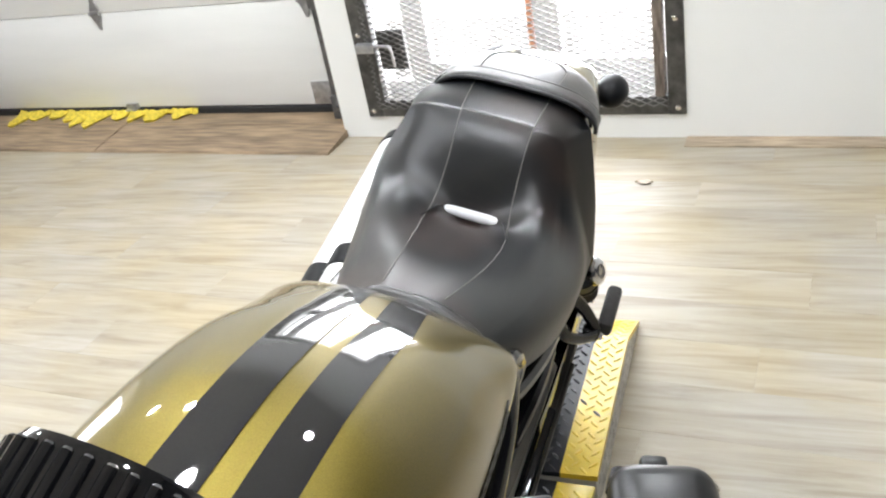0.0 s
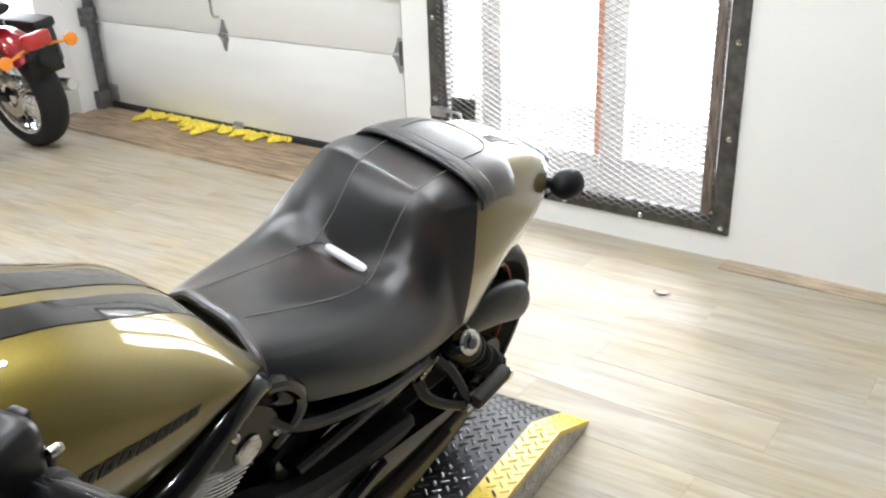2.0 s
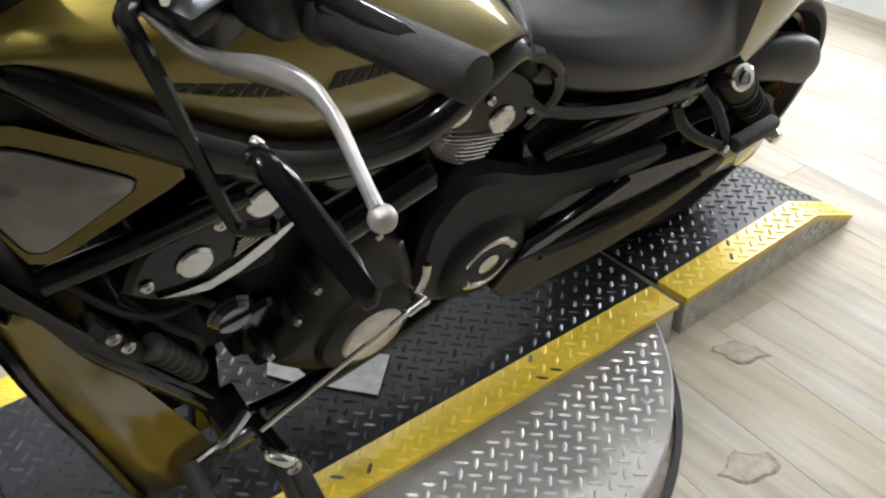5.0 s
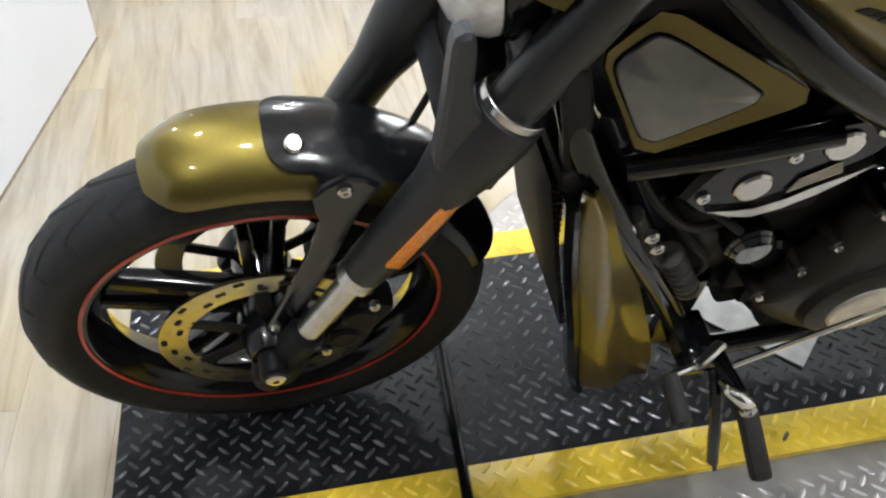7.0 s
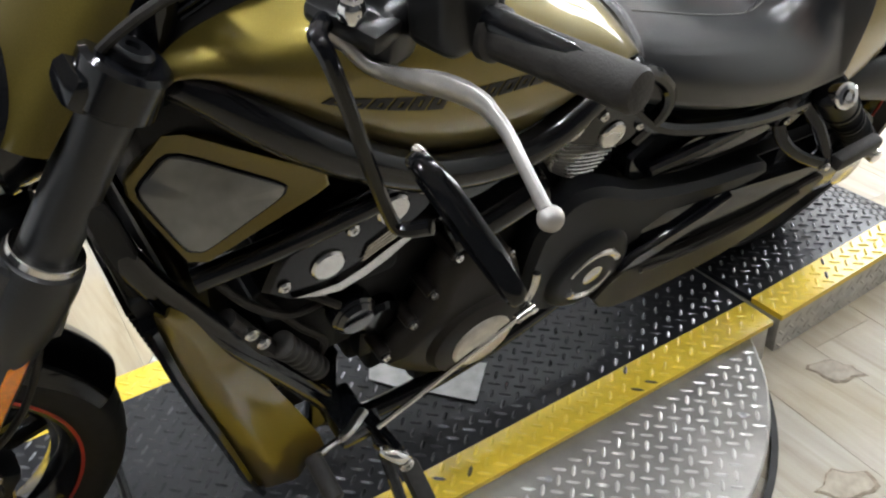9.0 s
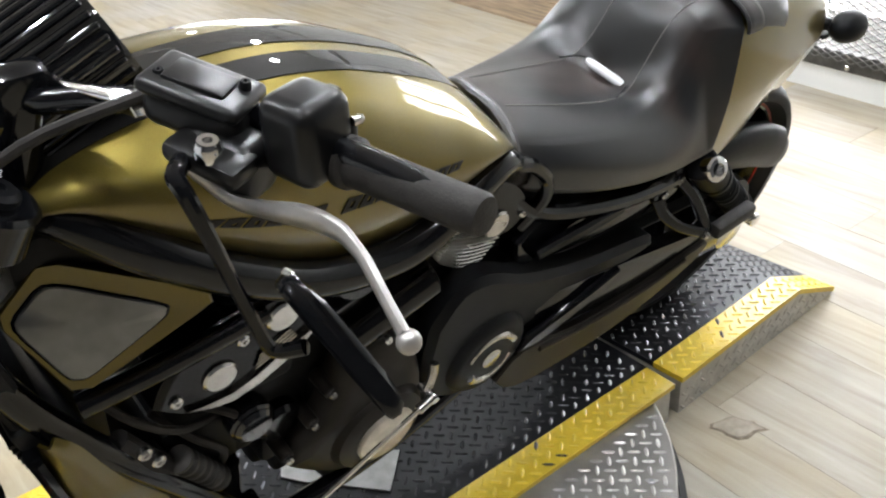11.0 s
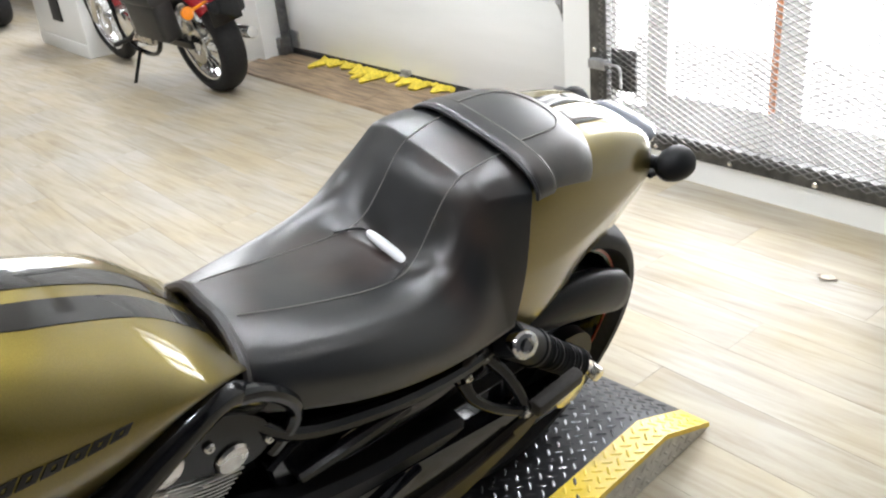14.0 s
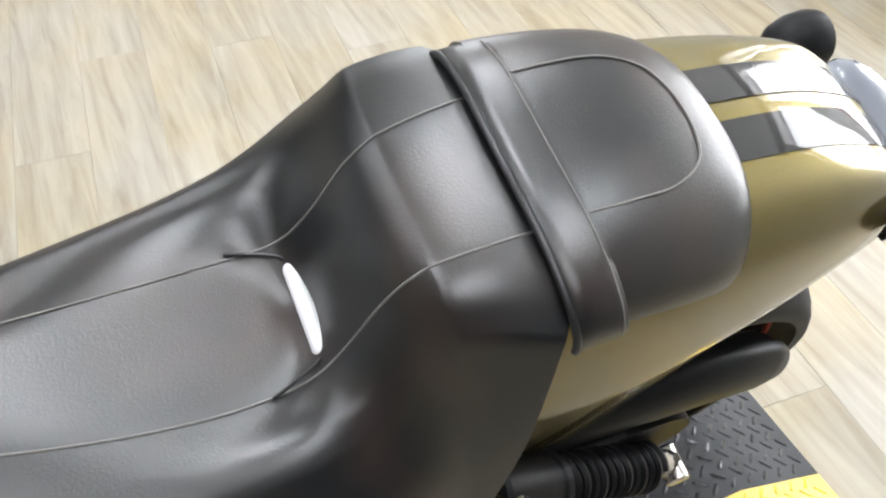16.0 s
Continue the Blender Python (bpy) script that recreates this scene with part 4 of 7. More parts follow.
def scoop_window(bm, side, grow=1.0, lift=0.0):
    pts = [(0.096, 0.377, 0.826), (0.0925, 0.420, 0.863), (0.143, 0.524, 0.813), (0.146, 0.518, 0.800), (0.141, 0.428, 0.752), (0.136, 0.410, 0.758)]
    c = sum((Vector(p) for p in pts), Vector()) / 6
    dense = []
    for i in range(6):
        a, b = Vector(pts[i]), Vector(pts[(i + 1) % 6])
        dense += [a.lerp(b, f) for f in (0.10, 0.2, 0.5, 0.8, 0.90)]
    dense = [(dense[i - 1] + dense[i] * 2 + dense[(i + 1) % len(dense)]) / 4 for i in range(len(dense))]
    n = Vector((0.89, -0.252, 0.381)).normalized()
    dense = [c + (p - c) * grow for p in dense]
    rows = [[p + n * -0.01 for p in dense], [p + n * (lift + 0.002) for p in dense], [c + (p - c) * 0.97 + n * (lift + 0.0035) for p in dense], [c + (p - c) * 0.3 + n * (lift + 0.0035) for p in dense]]
    loft(bm, [[Vector((side * q.x, q.y, q.z)) for q in r] for r in rows])


for side in (1, -1):
    sc = bike("air_scoop", lambda bm, side=side: scoop(bm, side), M_GOLD, "olive gold air scoop panel")
    part("scoop_insert", lambda bm, side=side: scoop_window(bm, side), M_SCREEN, sc, "satin grey inset panel")
    part("insert_rim", lambda bm, side=side: scoop_window(bm, side, 1.05, -0.0015), M_BLACK, sc, "thin black seam round the inset")

# -- radiator and its gold side covers --
rad = bike("radiator", lambda bm: (box(bm, (0, 0.405, 0.50), (0.27, 0.05, 0.42), 0.008, Matrix.Rotation(radians(12), 4, "X"))), M_ENGINE, "black finned radiator")
for i in range(30):
    z = 0.32 + 0.012 * i
    part("radiator_fin", lambda bm, z=z: box(bm, (0, 0.375 + 0.2126 * (0.50 - z), z), (0.24, 0.008, 0.004), 0), M_ENGINE, rad)
FRONT = [(0.358, 0.692), (0.366, 0.590), (0.388, 0.480), (0.410, 0.385), (0.434, 0.275), (0.456, 0.180), (0.474, 0.136)]
FOLD = [(0.366, 0.694), (0.396, 0.610), (0.424, 0.500), (0.446, 0.400), (0.468, 0.290), (0.500, 0.195), (0.526, 0.130)]
REAR = [(0.378, 0.690), (0.420, 0.622), (0.466, 0.512), (0.506, 0.406), (0.545, 0.300), (0.574, 0.210), (0.586, 0.138)]


def fin(bm, side):
    """A folded sheet: the front face turns in, a ridge runs down it, and the foot curls under."""
    n = 25
    f, m, r = (spline([(0, *p) for p in q], n) for q in (FRONT, FOLD, REAR))
    rows = []
    for i in range(n):
        t = i / (n - 1)
        out = 0.163 + 0.010 * math.sin(math.pi * t) - 0.004 * t
        row = []
        for k in range(11):
            u = k / 10
            if u < 0.45:
                v = u / 0.45
                p = f[i].lerp(m[i], v)
                x = 0.150 + (out - 0.150) * v ** 0.8
            else:
                v = (u - 0.45) / 0.55
                p = m[i].lerp(r[i], v)
                x = out - (out - 0.148) * v + 0.012 * math.sin(math.pi * v) * (0.2 - t)
            row.append((side * x, p.y, p.z))
        rows.append(row)
    foot = [(q[0] - side * 0.016, q[1], q[2] - 0.006) for q in rows[-1]]
    loft(bm, rows + [foot], closed=False, cap=False)
    solid(bm, 0.004)


for side in (1, -1):
    rc = bike("radiator_cover", lambda bm, side=side: fin(bm, side), M_GOLD, "olive gold radiator side cover", sharp=50)
    part("cover_top", lambda bm, side=side: plate(bm, [(0.322, 0.862), (0.316, 0.835), (0.330, 0.765), (0.350, 0.670), (0.362, 0.662), (0.372, 0.692), (0.362, 0.770), (0.342, 0.850)], side * 0.105, side * 0.128, 0.005, smooth=2), M_ENGINE, rc, "black upper shroud")
    part("cover_edge", lambda bm, side=side: loft(bm, [[(side * x, y + dy, z) for x, dy in ((0.120, -0.006), (0.152, -0.008), (0.163, 0.000), (0.160, 0.008), (0.120, 0.008))] for y, z in [(0.350, 0.672), (0.366, 0.570), (0.384, 0.480), (0.405, 0.390), (0.424, 0.300), (0.444, 0.200), (0.462, 0.140)]]), M_BLACK, rc, "black front edge")
    if side < 0:
        for o in [rc] + list(rc.children):
            o.location = (0.030, 0.020, 0) if o is rc else (0, 0, 0)

# -- front wheel --
def tyre_profile(R, r_rim, half, n=15):
    out = [(r_rim, -half * 0.70), (r_rim + 0.012, -half * 0.80)]
    for i in range(n):
        a = math.pi * (i / (n - 1))
        out.append((r_rim + (R - r_rim) * (0.30 + 0.70 * math.sin(a) ** 0.75), -half * math.cos(a) * (1.0 if 0.02 < a < 3.12 else 0.97)))
    return out + [(r_rim + 0.012, half * 0.80), (r_rim, half * 0.70)]


def wheel(name, c, R, r_rim, half, spokes, label, hub_w=0.10, grooves=26, amp=1.0, phase=0.35):
    w = bike(name, lambda bm: lathe(bm, [(r_rim + 0.004, -half * 0.66), (r_rim + 0.006, -half * 0.72), (r_rim - 0.006, -half * 0.72), (r_rim - 0.020, -half * 0.50), (r_rim - 0.030, 0), (r_rim - 0.020, half * 0.50), (r_rim - 0.006, half * 0.72), (r_rim + 0.006, half * 0.72), (r_rim + 0.004, half * 0.66), (r_rim - 0.012, 0)], c, n=96, closed=True), M_BLACK, label)
    ty = part("tyre", lambda bm: lathe(bm, tyre_profile(R, r_rim, half), c, n=112, closed=True), M_TYRE, w, "black road tyre", 50)
    for s in (1, -1):
        part("rim_stripe", lambda bm, s=s: lathe(bm, [(r_rim + 0.0045, s * (half * 0.725)), (r_rim + 0.0045, s * (half * 0.725 + 0.0016)), (r_rim - 0.0005, s * (half * 0.725 + 0.0016)), (r_rim - 0.0005, s * (half * 0.725))], c, n=96, closed=True), M_RED, w, "thin red rim stripe")
    part("hub", lambda bm: lathe(bm, [(0.0, -hub_w), (0.030, -hub_w), (0.034, -hub_w * 0.9), (0.045, -hub_w * 0.55), (0.038, 0), (0.045, hub_w * 0.55), (0.034, hub_w * 0.9), (0.030, hub_w), (0.0, hub_w)], c, n=32), M_BLACK, w)
    for k in range(spokes):
        a0 = 2 * math.pi * k / spokes + phase
        for d in (-0.020, 0.020):
            def sp(bm, a0=a0, d=d):
                def at(r, a, x):
                    return Vector(c) + Vector((x, r * math.sin(a), r * math.cos(a)))
                r0, r1 = 0.042, r_rim - 0.012
                rings = []
                for f in (0, 0.25, 0.5, 0.75, 1.0):
                    r = r0 + (r1 - r0) * f
                    a = a0 + math.asin(d * (0.8 + 0.5 * f) / r)
                    tw = 0.010 - 0.001 * f
                    tx = 0.020 - 0.006 * f
                    t = Vector((0, math.cos(a), -math.sin(a)))
                    p = at(r, a, 0)
                    rings.append([p + t * tw * q + Vector((tx * e, 0, 0)) for q, e in ((-1, -0.6), (-0.6, -1), (0.6, -1), (1, -0.6), (1, 0.6), (0.6, 1), (-0.6, 1), (-1, 0.6))])
                loft(bm, rings)
            part("spoke", sp, M_BLACK, w)

    def groove(bm, a0, s):
        pts = []
        for f in range(9):
            q = f / 8
            x = s * half * (0.12 + 0.72 * q)
            phi = math.acos(max(-1, min(1, -x / half)))
            r = r_rim + (R - r_rim) * (0.30 + 0.70 * math.sin(phi) ** 0.75) + 0.0004
            a = a0 + 0.30 * q * amp + 0.10 * math.sin(q * 4)
            pts.append(Vector(c) + Vector((x, -r * math.sin(a), r * math.cos(a))))
        wd = Vector((0, 0, 0))
        rows = []
        for i, p in enumerate(pts):
            t = (pts[min(i + 1, 8)] - pts[max(i - 1, 0)]).normalized()
            nrm = (p - Vector(c) - Vector((p.x - c[0], 0, 0)) * 0.4).normalized()
            b = t.cross(nrm).normalized() * (0.0032 * math.sin(math.pi * (0.08 + 0.84 * i / 8)) + 0.0006)
            rows.append([p - b, p + b])
        loft(bm, rows, closed=False, cap=False)
    for k in range(grooves):
        for s in (1, -1):
            part("tread_groove", lambda bm, k=k, s=s: groove(bm, 2 * math.pi * (k + (0.5 if s < 0 else 0)) / grooves, s), M_GROOVE, ty)
    return w


fw = wheel("front_wheel", FA, 0.3215, 0.2455, 0.057, 5, "black five-spoke front wheel with a red rim line", phase=0.06)


def brake_disc(name, c, x, r, r_in, parent, material):
    def ring(bm):
        n = 72
        prof = [(r_in, x - 0.0025), (r, x - 0.0025), (r, x + 0.0025), (r_in, x + 0.0025)]
        lathe(bm, prof, c, n=n, closed=True)
    d = part(name, ring, material, parent, "drilled steel brake disc")
    hole = part("drill_hole", lambda bm: lathe(bm, [(0.0042, 0.0), (0.0042, 0.0006), (0, 0.0006)], (0, 0, 0), (1, 0, 0), 8), M_GROOVE, d)
    hole.location = (x + 0.0024 if x > 0 else x - 0.003, c[1], c[2] + (r + r_in) / 2)
    for i in range(60):
        a = i * 2 * math.pi / 30 + (0.05 if i >= 30 else 0)
        rr = r_in + (r - r_in) * ((0.30, 0.55, 0.8)[i % 3])
        share(hole, Matrix.Translation((x + 0.0024 if x > 0 else x - 0.003, c[1] + rr * math.sin(a), c[2] + rr * math.cos(a))))
    for k in range(6):
        a = 2 * math.pi * k / 6
        part("carrier_arm", lambda bm, a=a: box(bm, (x, c[1] + (r_in * 0.62) * math.sin(a), c[2] + (r_in * 0.62) * math.cos(a)), (0.005, 0.02, r_in * 0.85), 0.001, Matrix.Rotation(-a, 4, "X")), M_SATIN, d)
    return d


brake_disc("brake_disc", FA, 0.062, 0.150, 0.112, fw, M_DISC)
brake_disc("brake_disc", FA, -0.062, 0.150, 0.112, fw, M_DISC)

# -- fork --
FD = Vector((0, 0.568, 1.0)).normalized()


def fk(x, z, off=0.0):
    """A point of the fork leg's axis at height z."""
    k = (z - 0.388) / FD.z
    return Vector((x, 0.052 if x > 0 else 0.020, 0.388)) + FD * k + Vector((0, off, 0))


for side in (1, -1):
    X = side * 0.100
    leg = bike("fork_leg", lambda bm, X=X: rod(bm, fk(X, 0.735), fk(X, 0.985), 0.0295, 0.0295, 24), M_TUBE, "satin black upper fork tube")
    part("fork_sleeve", lambda bm, X=X: loft(bm, [[fk(X, z) + Vector((r * math.cos(a), r * math.sin(a) * FD.z, -r * math.sin(a) * FD.y)) for a in [2 * math.pi * k / 28 for k in range(28)]] for z, r in ((0.787, 0.036), (0.784, 0.042), (0.765, 0.044), (0.728, 0.043), (0.695, 0.038), (0.665, 0.032), (0.530, 0.0285), (0.518, 0.027))]), M_TUBE, leg, "satin black fork sleeve")
    part("dust_seal", lambda bm, X=X: rod(bm, fk(X, 0.786), fk(X, 0.795), 0.0385, 0.0385, 28, 0.001), M_SILVER, leg, "thin bright ring")
    part("slider_ring", lambda bm, X=X: rod(bm, fk(X, 0.500), fk(X, 0.520), 0.0275, 0.0275, 24, 0.002), M_SILVER, leg, "bright aluminium ring")
    part("inner_tube", lambda bm, X=X: rod(bm, fk(X, 0.375), fk(X, 0.505), 0.0180, 0.0180, 24), M_SILVER, leg, "brushed silver slider")
    part("axle_lug", lambda bm, X=X: (rod(bm, fk(X, 0.262), fk(X, 0.385), 0.024, 0.026, 20, 0.004), box(bm, fk(X, 0.300), (0.046, 0.060, 0.06), 0.012, Matrix.Rotation(-0.55, 4, "X")), rod(bm, (X - side * 0.03, FA.y, FA.z), (X + side * 0.035, FA.y, FA.z), 0.021, bev=0.004)), M_SATIN, leg)
    screw(leg, [(X + side * 0.035, FA.y, FA.z)], 0.014, axis=(side, 0, 0))
    screw(leg, [tuple(fk(X, 0.255) + Vector((0, 0.004, 0)))], 0.010, axis=(0, 0.4, -0.9))
    part("reflector", lambda bm, X=X, side=side: box(bm, fk(X, 0.624) + Vector((side * 0.0295, 0.004, 0)), (0.006, 0.020, 0.140), 0.002, Matrix.Rotation(-0.517, 4, "X")), M_AMBER, leg, "orange side reflector")
bike("lower_clamp", lambda bm: (box(bm, (0, 0.245, 0.735), (0.20, 0.062, 0.045), 0.012, Matrix.Rotation(-0.574, 4, "X")), box(bm, (-0.01, 0.265, 0.775), (0.11, 0.06, 0.07), 0.02)), M_SATIN, "satin black lower fork clamp")
bike("lamp_bracket", lambda bm: plate(bm, [(0.267, 0.676), (0.216, 0.688), (0.199, 0.730), (0.202, 0.792), (0.204, 0.841), (0.205, 0.880), (0.208, 0.904), (0.224, 0.908), (0.229, 0.885), (0.230, 0.855), (0.232, 0.826), (0.244, 0.798), (0.290, 0.745)], 0.100, 0.122, 0.005, smooth=2), M_FORK, "satin graphite headlamp bracket")
bike("upper_clamp", lambda bm: (box(bm, (0, 0.370, 0.965), (0.25, 0.085, 0.040), 0.014, Matrix.Rotation(-0.574, 4, "X")), rod(bm, fk(0.100, 0.950), fk(0.100, 0.995), 0.043, 0.043, 24, 0.005), rod(bm, fk(-0.100, 0.950), fk(-0.100, 0.995), 0.043, 0.043, 24, 0.005)), M_BLACK, "black upper fork clamp")
screw(moto, [tuple(fk(0.100, 0.996)), tuple(fk(-0.100, 0.996))], 0.022, M_SATIN, "fork_cap", axis=tuple(FD), h=0.010)

# -- front mudguard --
def guard(bm, R, a0, a1, half, c, drop=0.35, n=34, taper=0.0, tip=0.0):
    rows = []
    for i in range(n):
        f = i / (n - 1)
        a = a0 + (a1 - a0) * f
        hw = half * (1 - taper * (abs(2 * f - 1)) ** 3)
        u = max(0.0, 1 - f / 0.20) if tip else 0.0
        hw *= math.sqrt(1 - 0.36 * u * u)
        R2 = R - 0.012 * u * u
        row = []
        for k in range(-9, 10):
            q = k / 9 * 1.45 * (1 - tip * max(0.0, 1 - f * n / 7) ** 2)
            row.append(Vector(c) + Vector((hw * math.sin(q) / math.sin(1.45), (R2 - drop * half * 2 * (1 - math.cos(q))) * math.sin(a), (R2 - drop * half * 2 * (1 - math.cos(q))) * math.cos(a))))
        rows.append(row)
    loft(bm, rows, closed=False, cap=False)
    solid(bm, 0.003)


fg = bike("front_mudguard", lambda bm: guard(bm, 0.362, radians(-18), radians(40), 0.072, FA, drop=0.34, n=48, taper=0.06, tip=0.45), M_GOLD, "olive gold front mudguard", sharp=60)


def saddle(bm):
    rows = []
    for i in range(14):
        f = i / 13
        row = []
        for k in range(-10, 11):
            a = radians(5.0 + 37 * f + 4.5 * (1 - f) ** 3 * abs(k / 10) ** 4)
            g = min(1.0, max(0.0, (f - 0.17) / 0.15)) * min(1.0, max(0.0, (0.60 - f) / 0.12))
            q = k / 10 * (0.86 + 0.64 * g * g * (3 - 2 * g))
            row.append(FA + Vector((0.0755 * math.sin(q) / math.sin(1.45), (0.3665 - 0.049 * (1 - math.cos(q))) * math.sin(a), (0.3665 - 0.049 * (1 - math.cos(q))) * math.cos(a))))
        rows.append(row)
    loft(bm, rows, closed=False, cap=False)
    solid(bm, 0.004)


part("rear_flap", lambda bm: guard(bm, 0.343, radians(38), radians(72), 0.062, FA, drop=0.40, n=18), M_BLACK, fg, "gloss black rear section", 60)
part("mudguard_bracket", saddle, M_BRACKET, fg, "gloss black saddle bracket", 60)
for side in (1, -1):
    top = 0.680 if side > 0 else 0.610
    part("bracket_arm", lambda bm, side=side, top=top: plate(bm, [(y, min(z, top)) for y, z in ((0.076, 0.656), (0.112, 0.680), (0.150, 0.656), (0.138, 0.634), (0.124, 0.606), (0.108, 0.560), (0.065, 0.450), (0.022, 0.330), (-0.020, 0.320), (0.025, 0.440), (0.064, 0.545), (0.078, 0.604), (0.078, 0.640))], side * 0.074, side * 0.082, 0.003, smooth=2 if side > 0 else 0), M_BRACKET, fg, "gloss black stay")
    screw(fg, [(side * 0.082, 0.110, 0.660 if side > 0 else 0.595), (side * 0.083, 0.010, 0.375)], 0.009, axis=(side, 0, 0))
screw(fg, [(0.030, 0.062, 0.686)], 0.011, axis=(0.42, 0.15, 0.85))
for side in (1, -1):
    cal = bike("caliper", lambda bm, side=side: (box(bm, (side * 0.073, 0.115, 0.365), (0.050, 0.060, 0.125), 0.012, Matrix.Rotation(-0.55, 4, "X")), rod(bm, (side * 0.05, 0.120, 0.395), (side * 0.104, 0.120, 0.395), 0.024, bev=0.004), rod(bm, (side * 0.05, 0.098, 0.345), (side * 0.104, 0.098, 0.345), 0.022, bev=0.004)), M_SATIN, "black brake caliper")
    screw(cal, [(side * 0.100, 0.140, 0.425), (side * 0.100, 0.072, 0.318)], 0.008, axis=(side, 0, 0))
    bike("brake_hose", lambda bm, side=side: tube(bm, [(side * 0.075, 0.13, 0.43), (side * 0.085, 0.20, 0.52), (side * 0.08, 0.25, 0.65), (side * 0.06, 0.26, 0.78)], 0.005, 8), M_GRIP)

# -- headlamp --
hl = bike("headlamp", lambda bm: lathe(bm, [(0.0, 0.17), (0.035, 0.165), (0.062, 0.13), (0.078, 0.08), (0.085, 0.02), (0.086, 0.0), (0.080, -0.006), (0.0, -0.008)], (0, 0.266, 0.903), (0, 1, 0.12), 40), M_BLACK, "black headlamp shell")
part("lens", lambda bm: lathe(bm, [(0.084, -0.004), (0.084, -0.014), (0.077, -0.034), (0.059, -0.050), (0.032, -0.059), (0.0, -0.062)], (0, 0.266, 0.903), (0, 1, 0.12), 40), M_CLEAR, hl, "clear headlamp lens")
part("rim", lambda bm: lathe(bm, [(0.089, 0.008), (0.091, 0.0), (0.087, -0.006), (0.081, -0.006), (0.081, 0.004)], (0, 0.266, 0.903), (0, 1, 0.12), 40, closed=True), M_BLACK, hl, "black headlamp rim")


def screen(bm):
    rows = []
    for i in range(12):
        f = i / 11
        row = []
        for k in range(-10, 11):
            q = k / 10
            row.append((0.112 * (1 - 0.22 * f) * math.sin(q * 1.35), 0.252 + 0.115 * f + 0.055 * q * q, 0.925 + 0.135 * f - 0.01 * q * q))
        rows.append(row)
    loft(bm, rows, closed=False, cap=False)
    solid(bm, 0.004)


bike("fly_screen", screen, M_GOLD, "olive gold headlamp cowl", sharp=60)

# -- instrument pod --
pod = bike("instrument_pod", lambda bm: lathe(bm, [(0.0, -0.075), (0.040, -0.075), (0.052, -0.066), (0.054, -0.02), (0.056, 0.03), (0.060, 0.055), (0.058, 0.062), (0.0, 0.058)], (0.002, 0.496, 1.039), (0, 0.90, 0.42), 40), M_BLACK, "gloss black instrument pod")
part("bezel", lambda bm: lathe(bm, [(0.058, 0.064), (0.068, 0.060), (0.069, 0.048), (0.064, 0.048), (0.058, 0.058)], (0.002, 0.496, 1.039), (0, 0.90, 0.42), 40, closed=True), M_BLACK, pod, "gloss black bezel")
part("glass", lambda bm: lathe(bm, [(0.057, 0.060), (0.03, 0.0625), (0.0, 0.063)], (0.002, 0.496, 1.039), (0, 0.90, 0.42), 40), M_LENS, pod, "dark instrument glass")
part("shell", lambda bm: lathe(bm, [(0.060, -0.058), (0.0685, -0.054), (0.0695, 0.058), (0.066, 0.066), (0.060, 0.066)], (0.002, 0.496, 1.039), (0, 0.90, 0.42), 48, closed=True), M_GLOSS, pod)
_pa = Vector((0, 0.90, 0.42)).normalized()
_pb = Vector((1, 0, 0))
_pc = _pa.cross(_pb)
for k in range(34):
    a = 2 * math.pi * k / 34
    q = Vector((0.002, 0.496, 1.039)) + (_pb * math.cos(a) + _pc * math.sin(a)) * 0.0690
    part("ridge", lambda bm, q=q: rod(bm, q - _pa * 0.055, q + _pa * 0.060, 0.0040, 0.0040, 10, 0.0015), M_GLOSS, pod)
for k in range(7):
    part("cooling_rib", lambda bm, k=k: lathe(bm, [(0.050, -0.062 + k * 0.0165), (0.0665, -0.061 + k * 0.0165), (0.0675, -0.057 + k * 0.0165), (0.0665, -0.053 + k * 0.0165), (0.050, -0.052 + k * 0.0165)], (0.002, 0.496, 1.039), (0, 0.90, 0.42), 40, closed=True), M_GLOSS, pod)

# -- handlebar with controls --
hb = bike("handlebar", lambda bm: tube(bm, [(-0.457, 0.632, 1.142), (-0.321, 0.602, 1.120), (-0.212, 0.551, 1.110), (-0.12, 0.492, 1.080), (-0.06, 0.450, 1.060), (0.06, 0.450, 1.060), (0.12, 0.492, 1.080), (0.212, 0.551, 1.110), (0.321, 0.602, 1.120), (0.457, 0.632, 1.142)], 0.0125, 12, 60), M_BLACK, "black handlebar")
for side in (1, -1):
    part("riser", lambda bm, side=side: (rod(bm, (side * 0.06, 0.430, 0.975), (side * 0.06, 0.450, 1.060), 0.022, 0.020, 18, 0.003), box(bm, (side * 0.06, 0.451, 1.069), (0.034, 0.05, 0.045), 0.01)), M_BLACK, hb)
# the controls, scaled and set back from a point beside the machine
OUT = {s: Matrix.Translation((s * 0.792, 0.240, 1.599)) @ Matrix.Scale(1.09, 4) @ Matrix.Translation((-s * 0.792, -0.240, -1.599)) for s in (1, -1)}


def control(side, name, build, material, parent, label=""):
    return part(name, lambda bm: (build(bm), bm.transform(OUT[side])), material, parent, label)


